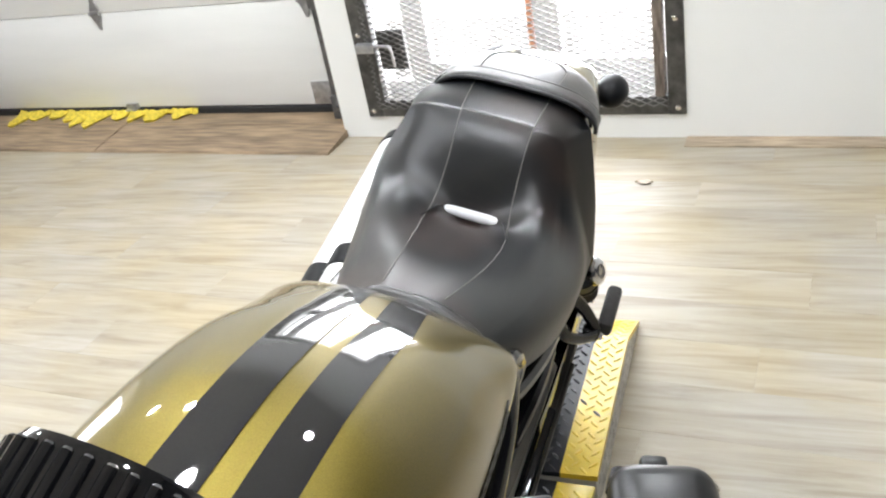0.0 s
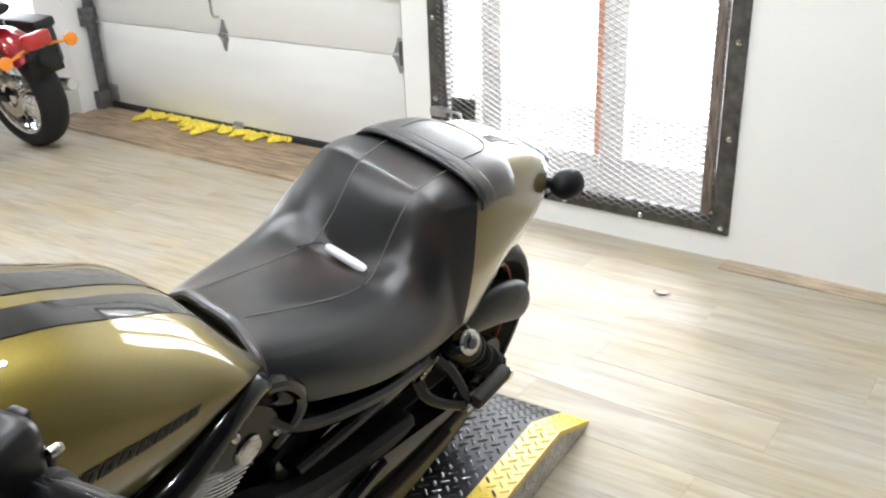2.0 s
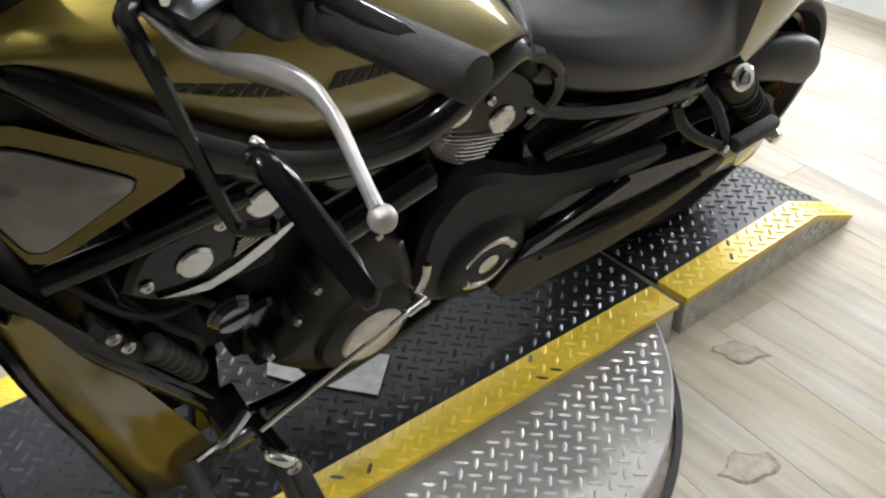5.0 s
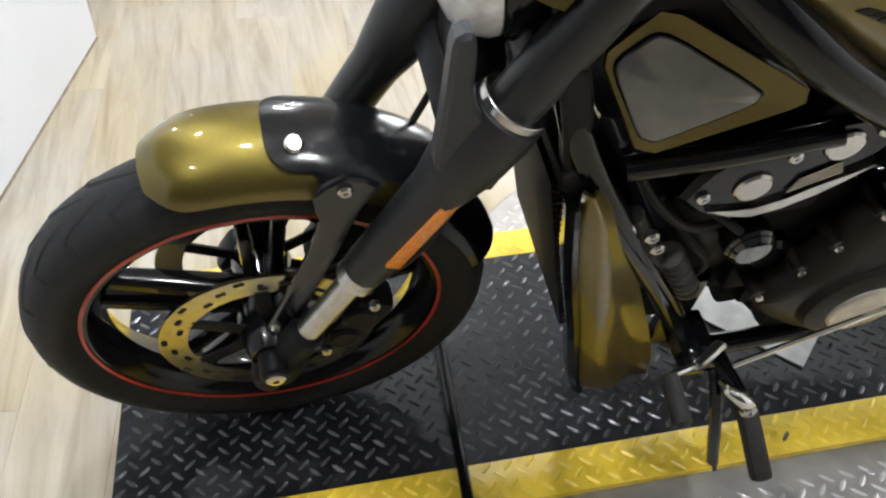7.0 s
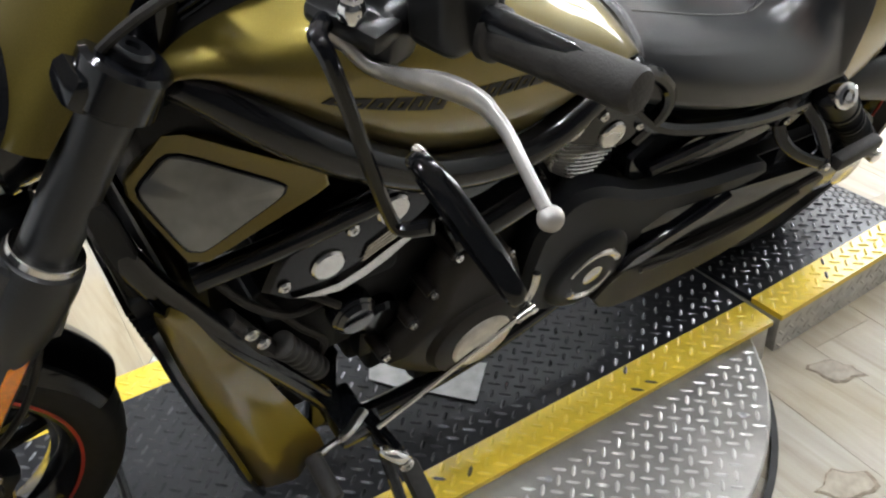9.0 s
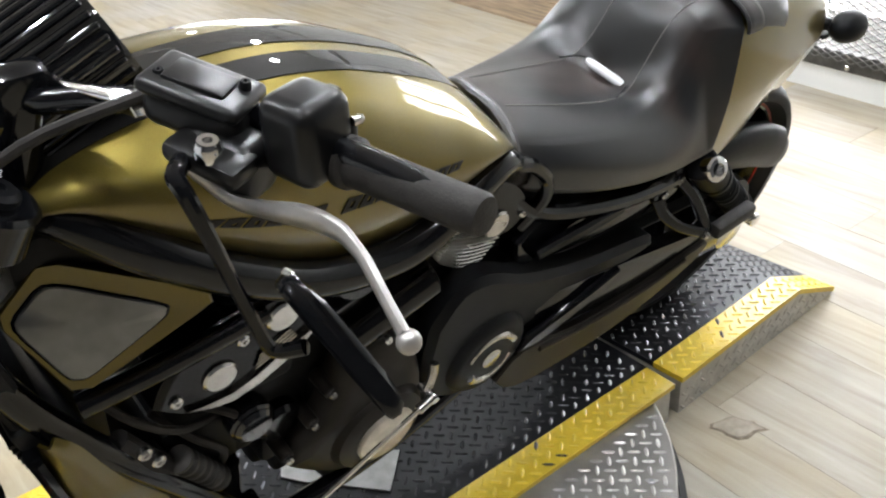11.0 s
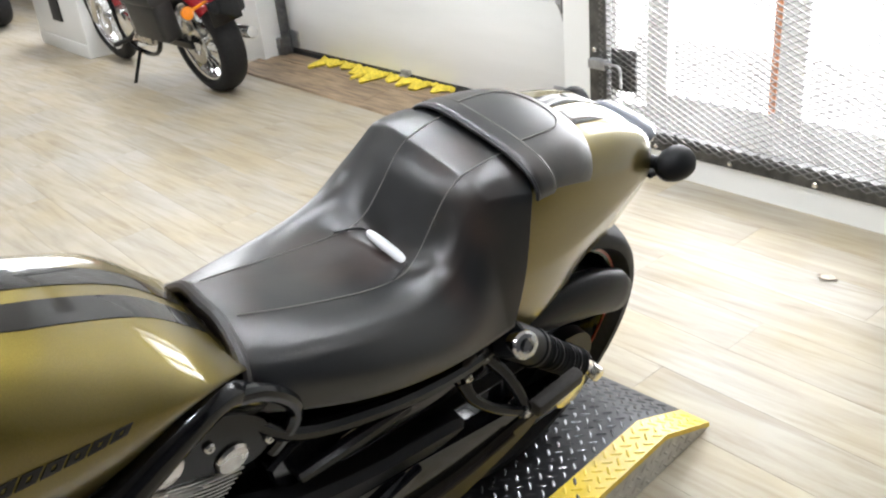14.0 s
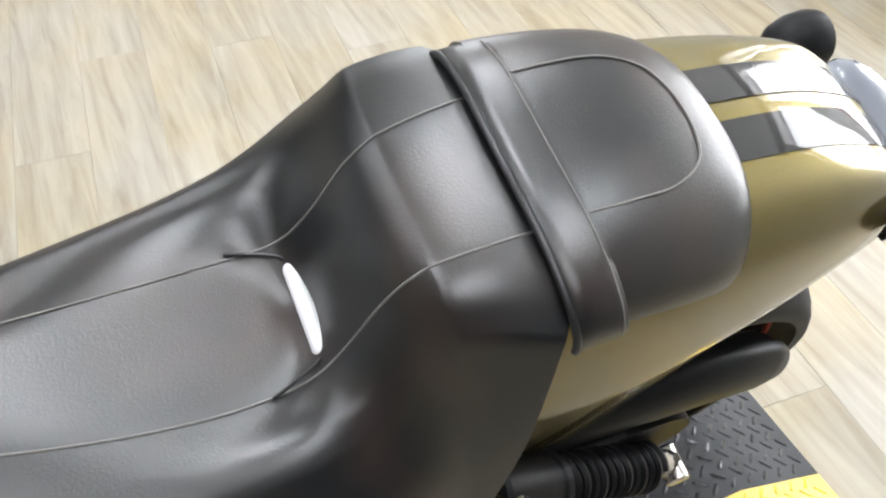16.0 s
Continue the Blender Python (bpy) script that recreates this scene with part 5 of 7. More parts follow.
for side in (1, -1):
    def grip(bm, side=side):
        a, b = Vector((0.364, 0.578, 1.149)), Vector((0.494, 0.603, 1.180))
        d = (b - a).normalized()
        u = d.orthogonal().normalized()
        w = d.cross(u)
        prof = [(0.0, 0.0160), (0.002, 0.0205), (0.010, 0.0205), (0.013, 0.0172), (0.05, 0.0165), (0.09, 0.0163), (0.118, 0.0160), (0.126, 0.0158), (0.1295, 0.0140), (0.1305, 0.006)]
        rings = [[Vector((side * q.x, q.y, q.z)) for q in (a + d * h + (u * math.cos(t) + w * math.sin(t)) * r for t in (2 * math.pi * k / 22 for k in range(22)))] for h, r in prof]
        loft(bm, rings)
    control(side, "grip", grip, M_GRIP, hb, "black rubber grip")

    def switch(bm, side=side):
        m = Matrix.Rotation(radians(13 * side), 4, "Z") @ Matrix.Rotation(radians(-10 * side), 4, "Y")
        box(bm, (side * 0.342, 0.560, 1.166), (0.052, 0.054, 0.068), 0.014, m, 5)
        box(bm, (side * 0.350, 0.588, 1.160), (0.020, 0.012, 0.026), 0.004, m)
        box(bm, (side * 0.330, 0.589, 1.182), (0.014, 0.010, 0.014), 0.003, m)
        rod(bm, (side * 0.318, 0.582, 1.165), (side * 0.318, 0.594, 1.168), 0.007)
    sw = control(side, "switch_box", switch, M_PLASTIC, hb, "black switch housing")
    screw(sw, [OUT[side] @ Vector(p) for p in [(side * 0.360, 0.590, 1.178), (side * 0.362, 0.588, 1.150)]], 0.004, axis=(0, 1, 0))

    def perch(bm, side=side):
        m = Matrix.Rotation(radians(22 * side), 4, "Z")
        box(bm, (side * 0.303, 0.520, 1.132), (0.064, 0.046, 0.050), 0.014, m, 5)
        box(bm, (side * 0.310, 0.500, 1.146), (0.066, 0.034, 0.018), 0.006, m)
    control(side, "lever_perch", perch, M_PLASTIC, hb)

    def reservoir(bm, side=side):
        m = Matrix.Rotation(radians(32 * side), 4, "Z") @ Matrix.Rotation(radians(4 * side), 4, "Y") @ Matrix.Rotation(radians(-4), 4, "X")
        box(bm, (side * 0.267, 0.518, 1.156), (0.080, 0.052, 0.034), 0.014, m, 5)
        box(bm, (side * 0.267, 0.518, 1.174), (0.082, 0.054, 0.013), 0.006, m, 4)
        box(bm, (side * 0.267, 0.518, 1.181), (0.050, 0.030, 0.005), 0.002, m)
    rs = control(side, "reservoir", reservoir, M_PLASTIC, hb, "black fluid reservoir")
    screw(rs, [OUT[side] @ Vector(p) for p in [(side * 0.288, 0.542, 1.1790), (side * 0.247, 0.495, 1.1800)]], 0.005, M_SATIN, axis=(0, 0, 1))

    def lever(bm, side=side):
        pts = [(0.300, 0.484, 1.138), (0.308, 0.492, 1.130), (0.326, 0.505, 1.116), (0.352, 0.518, 1.119), (0.385, 0.532, 1.131), (0.410, 0.541, 1.134), (0.426, 0.543, 1.132), (0.445, 0.541, 1.131), (0.475, 0.535, 1.126), (0.502, 0.531, 1.119)]
        tube(bm, [(side * x, y, z) for x, y, z in pts], [0.006, 0.008, 0.0085, 0.010, 0.0125, 0.0110, 0.0090, 0.0080, 0.0075, 0.0080], 12, flat=0.60)
        bmesh.ops.create_uvsphere(bm, u_segments=14, v_segments=10, radius=0.0090, matrix=Matrix.Translation((side * 0.507, 0.531, 1.117)))
    control(side, "hose_fitting", lambda bm, side=side: (rod(bm, (side * 0.215, 0.480, 1.143), (side * 0.130, 0.455, 1.115), 0.0062, n=14), rod(bm, (side * 0.232, 0.486, 1.148), (side * 0.208, 0.478, 1.141), 0.0115, 0.0095, 6, 0.001)), M_CHROME, hb, "bright hose fitting")
    control(side, "lever", lever, M_LEVER, hb, "bare aluminium lever with a ball end")
    screw(hb, [OUT[side] @ Vector(p) for p in [(side * 0.318, 0.494, 1.158)]], 0.0115, M_CHROME, "pivot_bolt", axis=(0, 0, 1), h=0.012)
    mr = control(side, "mirror", lambda bm, side=side: tube(bm, [(side * x, y, z) for x, y, z in [(0.300, 0.486, 1.145), (0.318, 0.468, 1.148), (0.332, 0.468, 1.140), (0.345, 0.477, 1.105), (0.362, 0.490, 1.050), (0.380, 0.502, 1.004), (0.388, 0.510, 0.998), (0.402, 0.524, 1.008)]], [0.008, 0.0075, 0.007, 0.0065, 0.006, 0.006, 0.0065, 0.007], 10, 43), M_BLACK, hb, "black under-bar mirror on a bent stem")

    def mirror_head(bm, side=side):
        a, b = Vector((0.360, 0.528, 1.052)), Vector((0.478, 0.566, 0.972))
        d = (b - a)
        n = Vector((0.42, -0.20, 0.55)).normalized()
        n = (n - d.normalized() * n.dot(d.normalized())).normalized()
        t = d.normalized().cross(n)
        rings = []
        for off, k in ((-0.011, 0.70), (-0.007, 0.93), (0.0, 1.0), (0.008, 0.98), (0.010, 0.93), (0.008, 0.90)):
            rings.append([a.lerp(b, 0.5) + d * 0.5 * k * math.copysign(abs(math.cos(q)) ** 0.7, math.cos(q)) + n * 0.0165 * k * math.copysign(abs(math.sin(q)) ** 0.8, math.sin(q)) * (1 - 0.25 * math.cos(q)) + t * off for q in [2 * math.pi * i / 32 for i in range(32)]])
        loft(bm, [[Vector((side * q.x, q.y, q.z)) for q in r] for r in rings])
    control(side, "mirror_head", mirror_head, M_BLACK, mr, "slim black mirror housing")
    screw(mr, [OUT[side] @ Vector(p) for p in [(side * 0.374, 0.528, 1.046), (side * 0.363, 0.532, 1.052)]], 0.005, axis=(side, 0, 0.3))
for side, pts in ((1, [(0.195, 0.513, 1.126), (0.14, 0.42, 1.07), (0.08, 0.36, 0.97), (0.06, 0.39, 0.88)]), (-1, [(0.195, 0.513, 1.126), (0.14, 0.42, 1.07), (0.08, 0.36, 0.97), (0.06, 0.39, 0.88)])):
    bike("cable", lambda bm, side=side, pts=pts: tube(bm, [(side * x, y, z) for x, y, z in pts], 0.0055, 8), M_GRIP, "black control cable")

# -- seat --
# rows from the nose to the strap: middle, inner seam, crown, edge of the side panel, side, lower edge
SEAT = [
    [(0, 1.100, 0.812), (0.043, 1.101, 0.811), (0.088, 1.095, 0.798), (0.112, 1.089, 0.784), (0.126, 1.082, 0.764), (0.133, 1.072, 0.735)],
    [(0, 1.175, 0.797), (0.060, 1.175, 0.796), (0.116, 1.170, 0.786), (0.143, 1.164, 0.774), (0.162, 1.153, 0.752), (0.166, 1.140, 0.716)],
    [(0, 1.290, 0.764), (0.074, 1.290, 0.767), (0.128, 1.287, 0.768), (0.162, 1.284, 0.754), (0.192, 1.275, 0.719), (0.193, 1.268, 0.676)],
    [(0, 1.385, 0.741), (0.070, 1.377, 0.745), (0.117, 1.378, 0.752), (0.157, 1.385, 0.735), (0.196, 1.385, 0.700), (0.197, 1.393, 0.660)],
    [(0, 1.424, 0.733), (0.062, 1.420, 0.747), (0.106, 1.426, 0.756), (0.147, 1.438, 0.741), (0.190, 1.440, 0.704), (0.198, 1.445, 0.660)],
    [(0, 1.446, 0.800), (0.058, 1.449, 0.799), (0.098, 1.458, 0.795), (0.135, 1.469, 0.772), (0.180, 1.470, 0.716), (0.198, 1.475, 0.660)],
    [(0, 1.472, 0.852), (0.058, 1.473, 0.852), (0.093, 1.481, 0.838), (0.122, 1.490, 0.815), (0.172, 1.490, 0.727), (0.198, 1.500, 0.661)],
    [(0, 1.502, 0.881), (0.060, 1.502, 0.880), (0.090, 1.503, 0.874), (0.112, 1.505, 0.859), (0.168, 1.506, 0.737), (0.198, 1.512, 0.662)],
    [(0, 1.552, 0.892), (0.063, 1.551, 0.891), (0.098, 1.548, 0.883), (0.126, 1.541, 0.865), (0.174, 1.527, 0.745), (0.199, 1.518, 0.664)],
    [(0, 1.600, 0.895), (0.065, 1.600, 0.893), (0.106, 1.594, 0.882), (0.141, 1.575, 0.864), (0.178, 1.550, 0.755), (0.199, 1.523, 0.666)],
]
# the far side is slimmer: inner seam, crown, side and how far it sits lower
SLIM = [(0.85, 0.73, 0.73, 0.010), (0.71, 0.73, 0.72, 0.013), (0.73, 0.82, 0.77, 0.011), (0.93, 0.99, 0.88, -0.002), (1.02, 1.20, 0.98, -0.007), (1.0, 1.32, 0.99, -0.003), (1.0, 1.32, 0.99, -0.002), (1.0, 1.30, 0.97, 0.0), (1.0, 1.18, 0.95, 0.001), (1.0, 1.04, 0.94, 0.0)]
SEATR = []
for r, (k1, k2, k3, d) in zip(SEAT, SLIM):
    SEATR.append([r[0], (r[1][0] * k1, r[1][1], r[1][2] - d * 0.2)] + [(p[0] * k2, p[1], p[2] - d) for p in r[2:4]] + [(p[0] * k3, p[1], p[2] - d * 0.6) for p in r[4:]])
_cols = [creased([r[k] for r in SEAT], 8, 7, 0.6 if k < 2 else 0.3 if k < 4 else 0.0) for k in range(6)]
_colr = [creased([r[k] for r in SEATR], 8, 7, 0.6 if k < 2 else 0.3 if k < 4 else 0.0) for k in range(6)]


def seat_row(i):
    w = 0.95 * min(1.0, max(0.0, (i / 8 - 1.8) / 2.6))
    half = creased([c[i] for c in _cols], 6, 3, w)
    far = creased([c[i] for c in _colr], 6, 3, w)
    return [Vector((-p.x, p.y, p.z)) for p in far[:0:-1]] + half


# the wings are drawn taut from the pan up to the crest; the fold between the seams stays tight
ROWS = [seat_row(i) for i in range(73)]
for _ in range(110):
    old = [[p.copy() for p in r] for r in ROWS]
    for i in range(1, 72):
        for j in range(61):
            f = min(1.0, max(0.0, (abs(j - 30) - 2) / 12))
            w = 0.5 * f * f * (3 - 2 * f) * (0.5 if abs(j - 30) > 16 else 1.0)
            w *= min(1.0, abs(i - 56) / 14) * min(1.0, (72 - i) / 8)
            if w:
                ROWS[i][j] = old[i][j].lerp((old[i - 1][j] + old[i + 1][j]) / 2, w)


def seat_shell(bm):
    rows = ROWS
    tuck = [Vector((p.x * 0.99, p.y - 0.007, p.z - 0.010)) for p in rows[0]]
    under = [Vector((p.x * 0.97, p.y + 0.004, p.z - 0.040)) for p in rows[0]]
    rings = [under, tuck] + rows
    loft(bm, [r + [Vector((p.x * 0.90, p.y + 0.004, p.z - 0.020)) for p in r[::-1]] for r in rings])


st = bike("rider_seat", seat_shell, M_LEATHER, "black stitched vinyl bucket seat", sharp=80)
for side in (1, -1):
    def seam(bm, side=side):
        pts = [r[30 + 6 * side] + Vector((0, 0, 0.0006)) for r in ROWS]
        tube(bm, pts[1:], 0.0011, 6, 160)
    part("stitching", seam, M_STITCH, st, "pale grey stitched seam", 80)

    def tuckseam(bm, side=side):
        for pts in (((0.045, 1.424, 0.743), (0.056, 1.412, 0.750), (0.071, 1.372, 0.7510)), ((0.045, 1.428, 0.745), (0.052, 1.438, 0.772), (0.0575, 1.456, 0.812))):
            tube(bm, [Vector((side * x * (1.0 if side > 0 else 0.95), y, z)) for x, y, z in pts], 0.0016, 6, 16)
    part("stitching", tuckseam, M_PIPING, st, "", 80)
part("seat_badge", lambda bm: (tube(bm, [(-0.040, 1.424, 0.741), (0.040, 1.424, 0.741)], 0.0085, 14, 8, flat=1.0), bmesh.ops.create_uvsphere(bm, u_segments=12, v_segments=8, radius=0.0085, matrix=Matrix.Translation((-0.040, 1.424, 0.741))), bmesh.ops.create_uvsphere(bm, u_segments=12, v_segments=8, radius=0.0085, matrix=Matrix.Translation((0.040, 1.424, 0.741)))), M_WHITEBAR, st, "small white bar set into the seat fold")
part("seat_lip", lambda bm: tube(bm, [p + Vector((0, -0.004, -0.003)) for p in ROWS[0][::3]], 0.0095, 10), M_LEATHER, st, "rolled black front edge")


def nose_band(bm):
    rows = [[p + Vector((0, 0, 0.0022)) for p in ROWS[i][9:-9]] for i in (0, 1, 2)]
    loft(bm, rows, closed=False, cap=False)
    solid(bm, 0.0035)


part("nose_band", nose_band, M_LEATHER, st, "thick sewn band along the front edge", 80)


# pillion pad and strap
def pillion(bm):
    rows = []
    n = 22
    for i in range(n):
        f = i / (n - 1)
        y = 1.600 + 0.190 * math.sin(f * math.pi / 2)
        w = 0.140 * max(0.02, (1 - f ** 3.2)) ** 0.42
        zt = 0.908 - 0.050 * f ** 2.0
        row = []
        for k in range(-14, 15):
            q = k / 14
            a = abs(q) ** 1.0 * math.pi / 2
            row.append((math.copysign(w * math.sin(a) ** 0.8, q), y + 0.0 * q, zt - (0.052 + 0.045 * f) * (1 - math.cos(a)) ** 1.15))
        rows.append(row)
    loft(bm, rows, closed=False, cap=False)
    solid(bm, 0.006)


pl = bike("pillion_pad", pillion, M_LEATHER, "black vinyl pillion pad", sharp=80)


def pill_z(x, y):
    f = math.asin(min(1, max(0, (y - 1.600) / 0.190))) / (math.pi / 2)
    w = 0.140 * max(0.02, (1 - f ** 3.2)) ** 0.42
    a = math.asin(min(1, abs(x) / w) ** (1 / 0.8))
    return 0.908 - 0.050 * f ** 2 - (0.052 + 0.045 * f) * (1 - math.cos(a)) ** 1.15


oval = [(-0.068, 1.618), (-0.069, 1.66), (-0.066, 1.70), (-0.050, 1.730), (-0.025, 1.742), (0.0, 1.745), (0.025, 1.742), (0.050, 1.730), (0.066, 1.70), (0.069, 1.66), (0.068, 1.618)]
part("stitching", lambda bm: tube(bm, [(x, y, pill_z(x, y) + 0.0008) for x, y in oval], 0.0012, 6, 60), M_STITCH, pl, "pale grey stitched seam", 80)


def strap_at(k, dy=0.0, up=0.0):
    """A point of the strap: k from -1 to 1 across the seat, dy along it."""
    a = abs(k) * math.pi / 2
    x = math.copysign((0.149 if k > 0 else 0.132) * math.sin(a) ** 0.85, k)
    return Vector((x, 1.599 + 0.004 * abs(k) + dy, 0.9085 - 0.048 * (1 - math.cos(a)) ** 1.2 + up))


def strap(bm):
    loft(bm, [[strap_at(k / 20, dy, up) for dy, up in ((-0.021, -0.006), (-0.0225, -0.002), (-0.020, 0.0015), (-0.010, 0.0020), (0.010, 0.0015), (0.019, 0.0005), (0.0205, -0.003), (0.018, -0.007))] for k in range(-20, 21)])


sp_ = bike("grab_strap", strap, M_LEATHER, "wide flat black vinyl strap across the seat", sharp=60)
part("piping", lambda bm: tube(bm, [strap_at(k / 20, -0.023, -0.003) for k in range(-20, 21)], 0.0035, 8, 60), M_PIPING, sp_, "black piped front edge", 80)
part("stitching", lambda bm: tube(bm, [strap_at(k / 20, 0.015, 0.0012) for k in range(-20, 21)], 0.0007, 6, 60), M_STITCH, sp_, "", 80)

# -- tail --
# rows: y, ridge height, upper half-width, its height, side half-width and height, lower edge half-width and height
TAIL = [
    (1.500, 0.845, 0.100, 0.835, 0.146, 0.724, 0.148, 0.610),
    (1.560, 0.860, 0.110, 0.850, 0.154, 0.720, 0.155, 0.580),
    (1.640, 0.876, 0.116, 0.858, 0.157, 0.712, 0.153, 0.566),
    (1.720, 0.877, 0.116, 0.856, 0.153, 0.709, 0.145, 0.588),
    (1.800, 0.869, 0.112, 0.847, 0.144, 0.711, 0.131, 0.624),
    (1.880, 0.852, 0.106, 0.832, 0.131, 0.714, 0.120, 0.638),
    (1.950, 0.823, 0.100, 0.809, 0.117, 0.716, 0.108, 0.662),
    (1.990, 0.799, 0.094, 0.787, 0.108, 0.716, 0.098, 0.668),
    (2.015, 0.780, 0.086, 0.766, 0.099, 0.714, 0.090, 0.672),
]
_tl = [spline([(r[0], r[1], r[2]) for r in TAIL], 33), spline([(r[3], r[4], r[5]) for r in TAIL], 33), spline([(r[6], r[7], 0) for r in TAIL], 33)]


def tail_half(i):
    y, zr, wu = _tl[0][i]
    zu, ws, zs_ = _tl[1][i]
    wl, zl, _ = _tl[2][i]
    return creased([(0, y, zr), (wu * 0.5, y, zr - 0.25 * (zr - zu)), (wu * 0.88, y, zu + 0.004), (wu * 1.06 + 0.25 * (ws - wu * 1.06), y, zu - 0.034), (ws, y, zs_), ((ws + wl) / 2 + 0.001, y, (zs_ + zl) / 2), (wl, y, zl)], 4, 4, 0.9)


def tail(bm):
    rows = []
    for i in range(33):
        h = tail_half(i)
        rows.append([Vector((-p.x, p.y, p.z)) for p in h[:0:-1]] + h)
    loft(bm, rows, closed=False, cap=False)
    solid(bm, 0.004)


def tail_end(bm):
    h = tail_half(32)
    bm.faces.new([bm.verts.new((p.x * 0.97, p.y - 0.002, p.z)) for p in h] + [bm.verts.new((-p.x * 0.97, p.y - 0.002, p.z)) for p in h[:0:-1]])
    solid(bm, 0.003)


tl = bike("tail_fairing", tail, M_GOLD, "olive gold rear fairing", sharp=60)


def tail_stripe(bm, sgn):
    rows = []
    for i in range(14, 32):
        h = tail_half(i)
        row = []
        for k in range(5):
            x = 0.010 + 0.040 * k / 4
            j = next((j for j in range(len(h) - 1) if h[j + 1].x >= x), 1)
            f = (x - h[j].x) / max(1e-6, h[j + 1].x - h[j].x)
            p = h[j].lerp(h[j + 1], f)
            row.append(Vector((sgn * x, p.y, p.z + 0.0014)))
        rows.append(row)
    loft(bm, rows, closed=False, cap=False)
    solid(bm, 0.0008)


part("end_panel", tail_end, M_GOLD, tl)
for sgn in (1, -1):
    part("stripe", lambda bm, sgn=sgn: tail_stripe(bm, sgn), M_STRIPE, tl, "charcoal racing stripe", 60)
bike("tail_lamp", lambda bm: loft(bm, [[(x, 2.030 + 0.036 * k * math.cos(t), 0.766 + 0.023 * k * math.sin(t)) for t in [2 * math.pi * j / 20 for j in range(20)]] for x, k in [(0.074 * q, max(0.12, (1 - abs(q) ** 4)) ** 0.5) for q in (-1, -0.95, -0.85, -0.65, -0.35, 0, 0.35, 0.65, 0.85, 0.95, 1)]]), M_TAILLENS, "smoked grey tail lamp", sharp=80)
for side in (1, -1):
    sg = bike("turn_signal", lambda bm, side=side: lathe(bm, [(0.0, 0.044), (0.014, 0.040), (0.026, 0.027), (0.0330, 0.006), (0.0345, -0.016), (0.032, -0.028), (0.0, -0.029)], (side * 0.130, 2.037, 0.735), (0, -1, 0.05), 28), M_SATIN, "small black bullet turn signal")
    part("stalk", lambda bm, side=side: (rod(bm, (side * 0.085, 2.01, 0.730), (side * 0.122, 2.030, 0.733), 0.013, bev=0.002), box(bm, (side * 0.098, 2.03, 0.705), (0.022, 0.05, 0.008), 0.002)), M_SATIN, sg)
    part("lens", lambda bm, side=side: lathe(bm, [(0.031, -0.0292), (0.024, -0.034), (0, -0.037)], (side * 0.130, 2.037, 0.735), (0, -1, 0.05), 24), M_LENS, sg)

# -- rear wheel, guard and swingarm --
rw = wheel("rear_wheel", RA, 0.330, 0.262, 0.120, 5, "wide black rear wheel with a red rim line", hub_w=0.14, grooves=20)
part("rear_pulley", lambda bm: (lathe(bm, [(0.05, 0.128), (0.112, 0.128), (0.112, 0.156), (0.05, 0.156)], RA, n=60, closed=True), lathe(bm, [(0.0, 0.120), (0.055, 0.120), (0.055, 0.165), (0.03, 0.170), (0.0, 0.170)], RA, n=32)), M_SATIN, rw, "black drive pulley")
part("axle_cap", lambda bm: lathe(bm, [(0.042, 0.190), (0.042, 0.198), (0.036, 0.201), (0.0, 0.201)], RA, n=32), M_SILVER, rw, "bright axle cap")
bike("drive_belt", lambda bm: (plate(bm, [(1.03, 0.505), (1.765, 0.441), (1.765, 0.436), (1.03, 0.500)], 0.130, 0.156, 0.001), plate(bm, [(1.03, 0.360), (1.765, 0.214), (1.765, 0.209), (1.03, 0.355)], 0.130, 0.156, 0.001)), M_BELT)
def hugger(bm):
    rows = []
    for y, z, h, w in ((1.46, 0.545, 0.022, 0.020), (1.58, 0.548, 0.030, 0.024), (1.70, 0.540, 0.042, 0.028), (1.80, 0.518, 0.050, 0.030), (1.88, 0.492, 0.052, 0.030), (1.95, 0.458, 0.050, 0.028), (1.99, 0.430, 0.040, 0.022), (2.005, 0.418, 0.022, 0.012)):
        rows.append([(0.132 + w * math.cos(t) * (1.0 if math.cos(t) > 0 else 1.4), y + 0.30 * h * math.sin(t), z + h * math.sin(t)) for t in [2 * math.pi * k / 20 for k in range(20)]])
    loft(bm, rows)


bike("belt_guard", hugger, M_SATIN, "satin black upper belt guard", sharp=60)
for side in (1, -1):
    bike("swingarm", lambda bm, side=side: loft(bm, [[(side * (xc + dx), y, zc + dz) for dx, dz in ((-0.016, -h), (0.014, -h), (0.019, -h * 0.6), (0.019, h * 0.6), (0.014, h), (-0.016, h))] for y, zc, h, xc in ((1.06, 0.430, 0.060, 0.165), (1.20, 0.425, 0.058, 0.178), (1.40, 0.400, 0.052, 0.182), (1.60, 0.365, 0.046, 0.182), (1.78, 0.328, 0.040, 0.178), (1.83, 0.320, 0.030, 0.176))]), M_BLACK, "black swingarm")
lg = bike("lower_belt_guard", lambda bm: plate(bm, [(1.06, 0.345), (1.12, 0.395), (1.28, 0.362), (1.45, 0.358), (1.60, 0.380), (1.66, 0.375), (1.62, 0.330), (1.45, 0.275), (1.28, 0.268), (1.12, 0.285)], 0.196, 0.212, 0.004, smooth=3), M_BRONZE, "dark bronze lower belt guard")
part("guard_rib", lambda bm: tube(bm, [(0.213, 1.16, 0.372), (0.213, 1.28, 0.354), (0.213, 1.45, 0.352), (0.213, 1.58, 0.370)], 0.006, 8), M_BRONZE, lg)
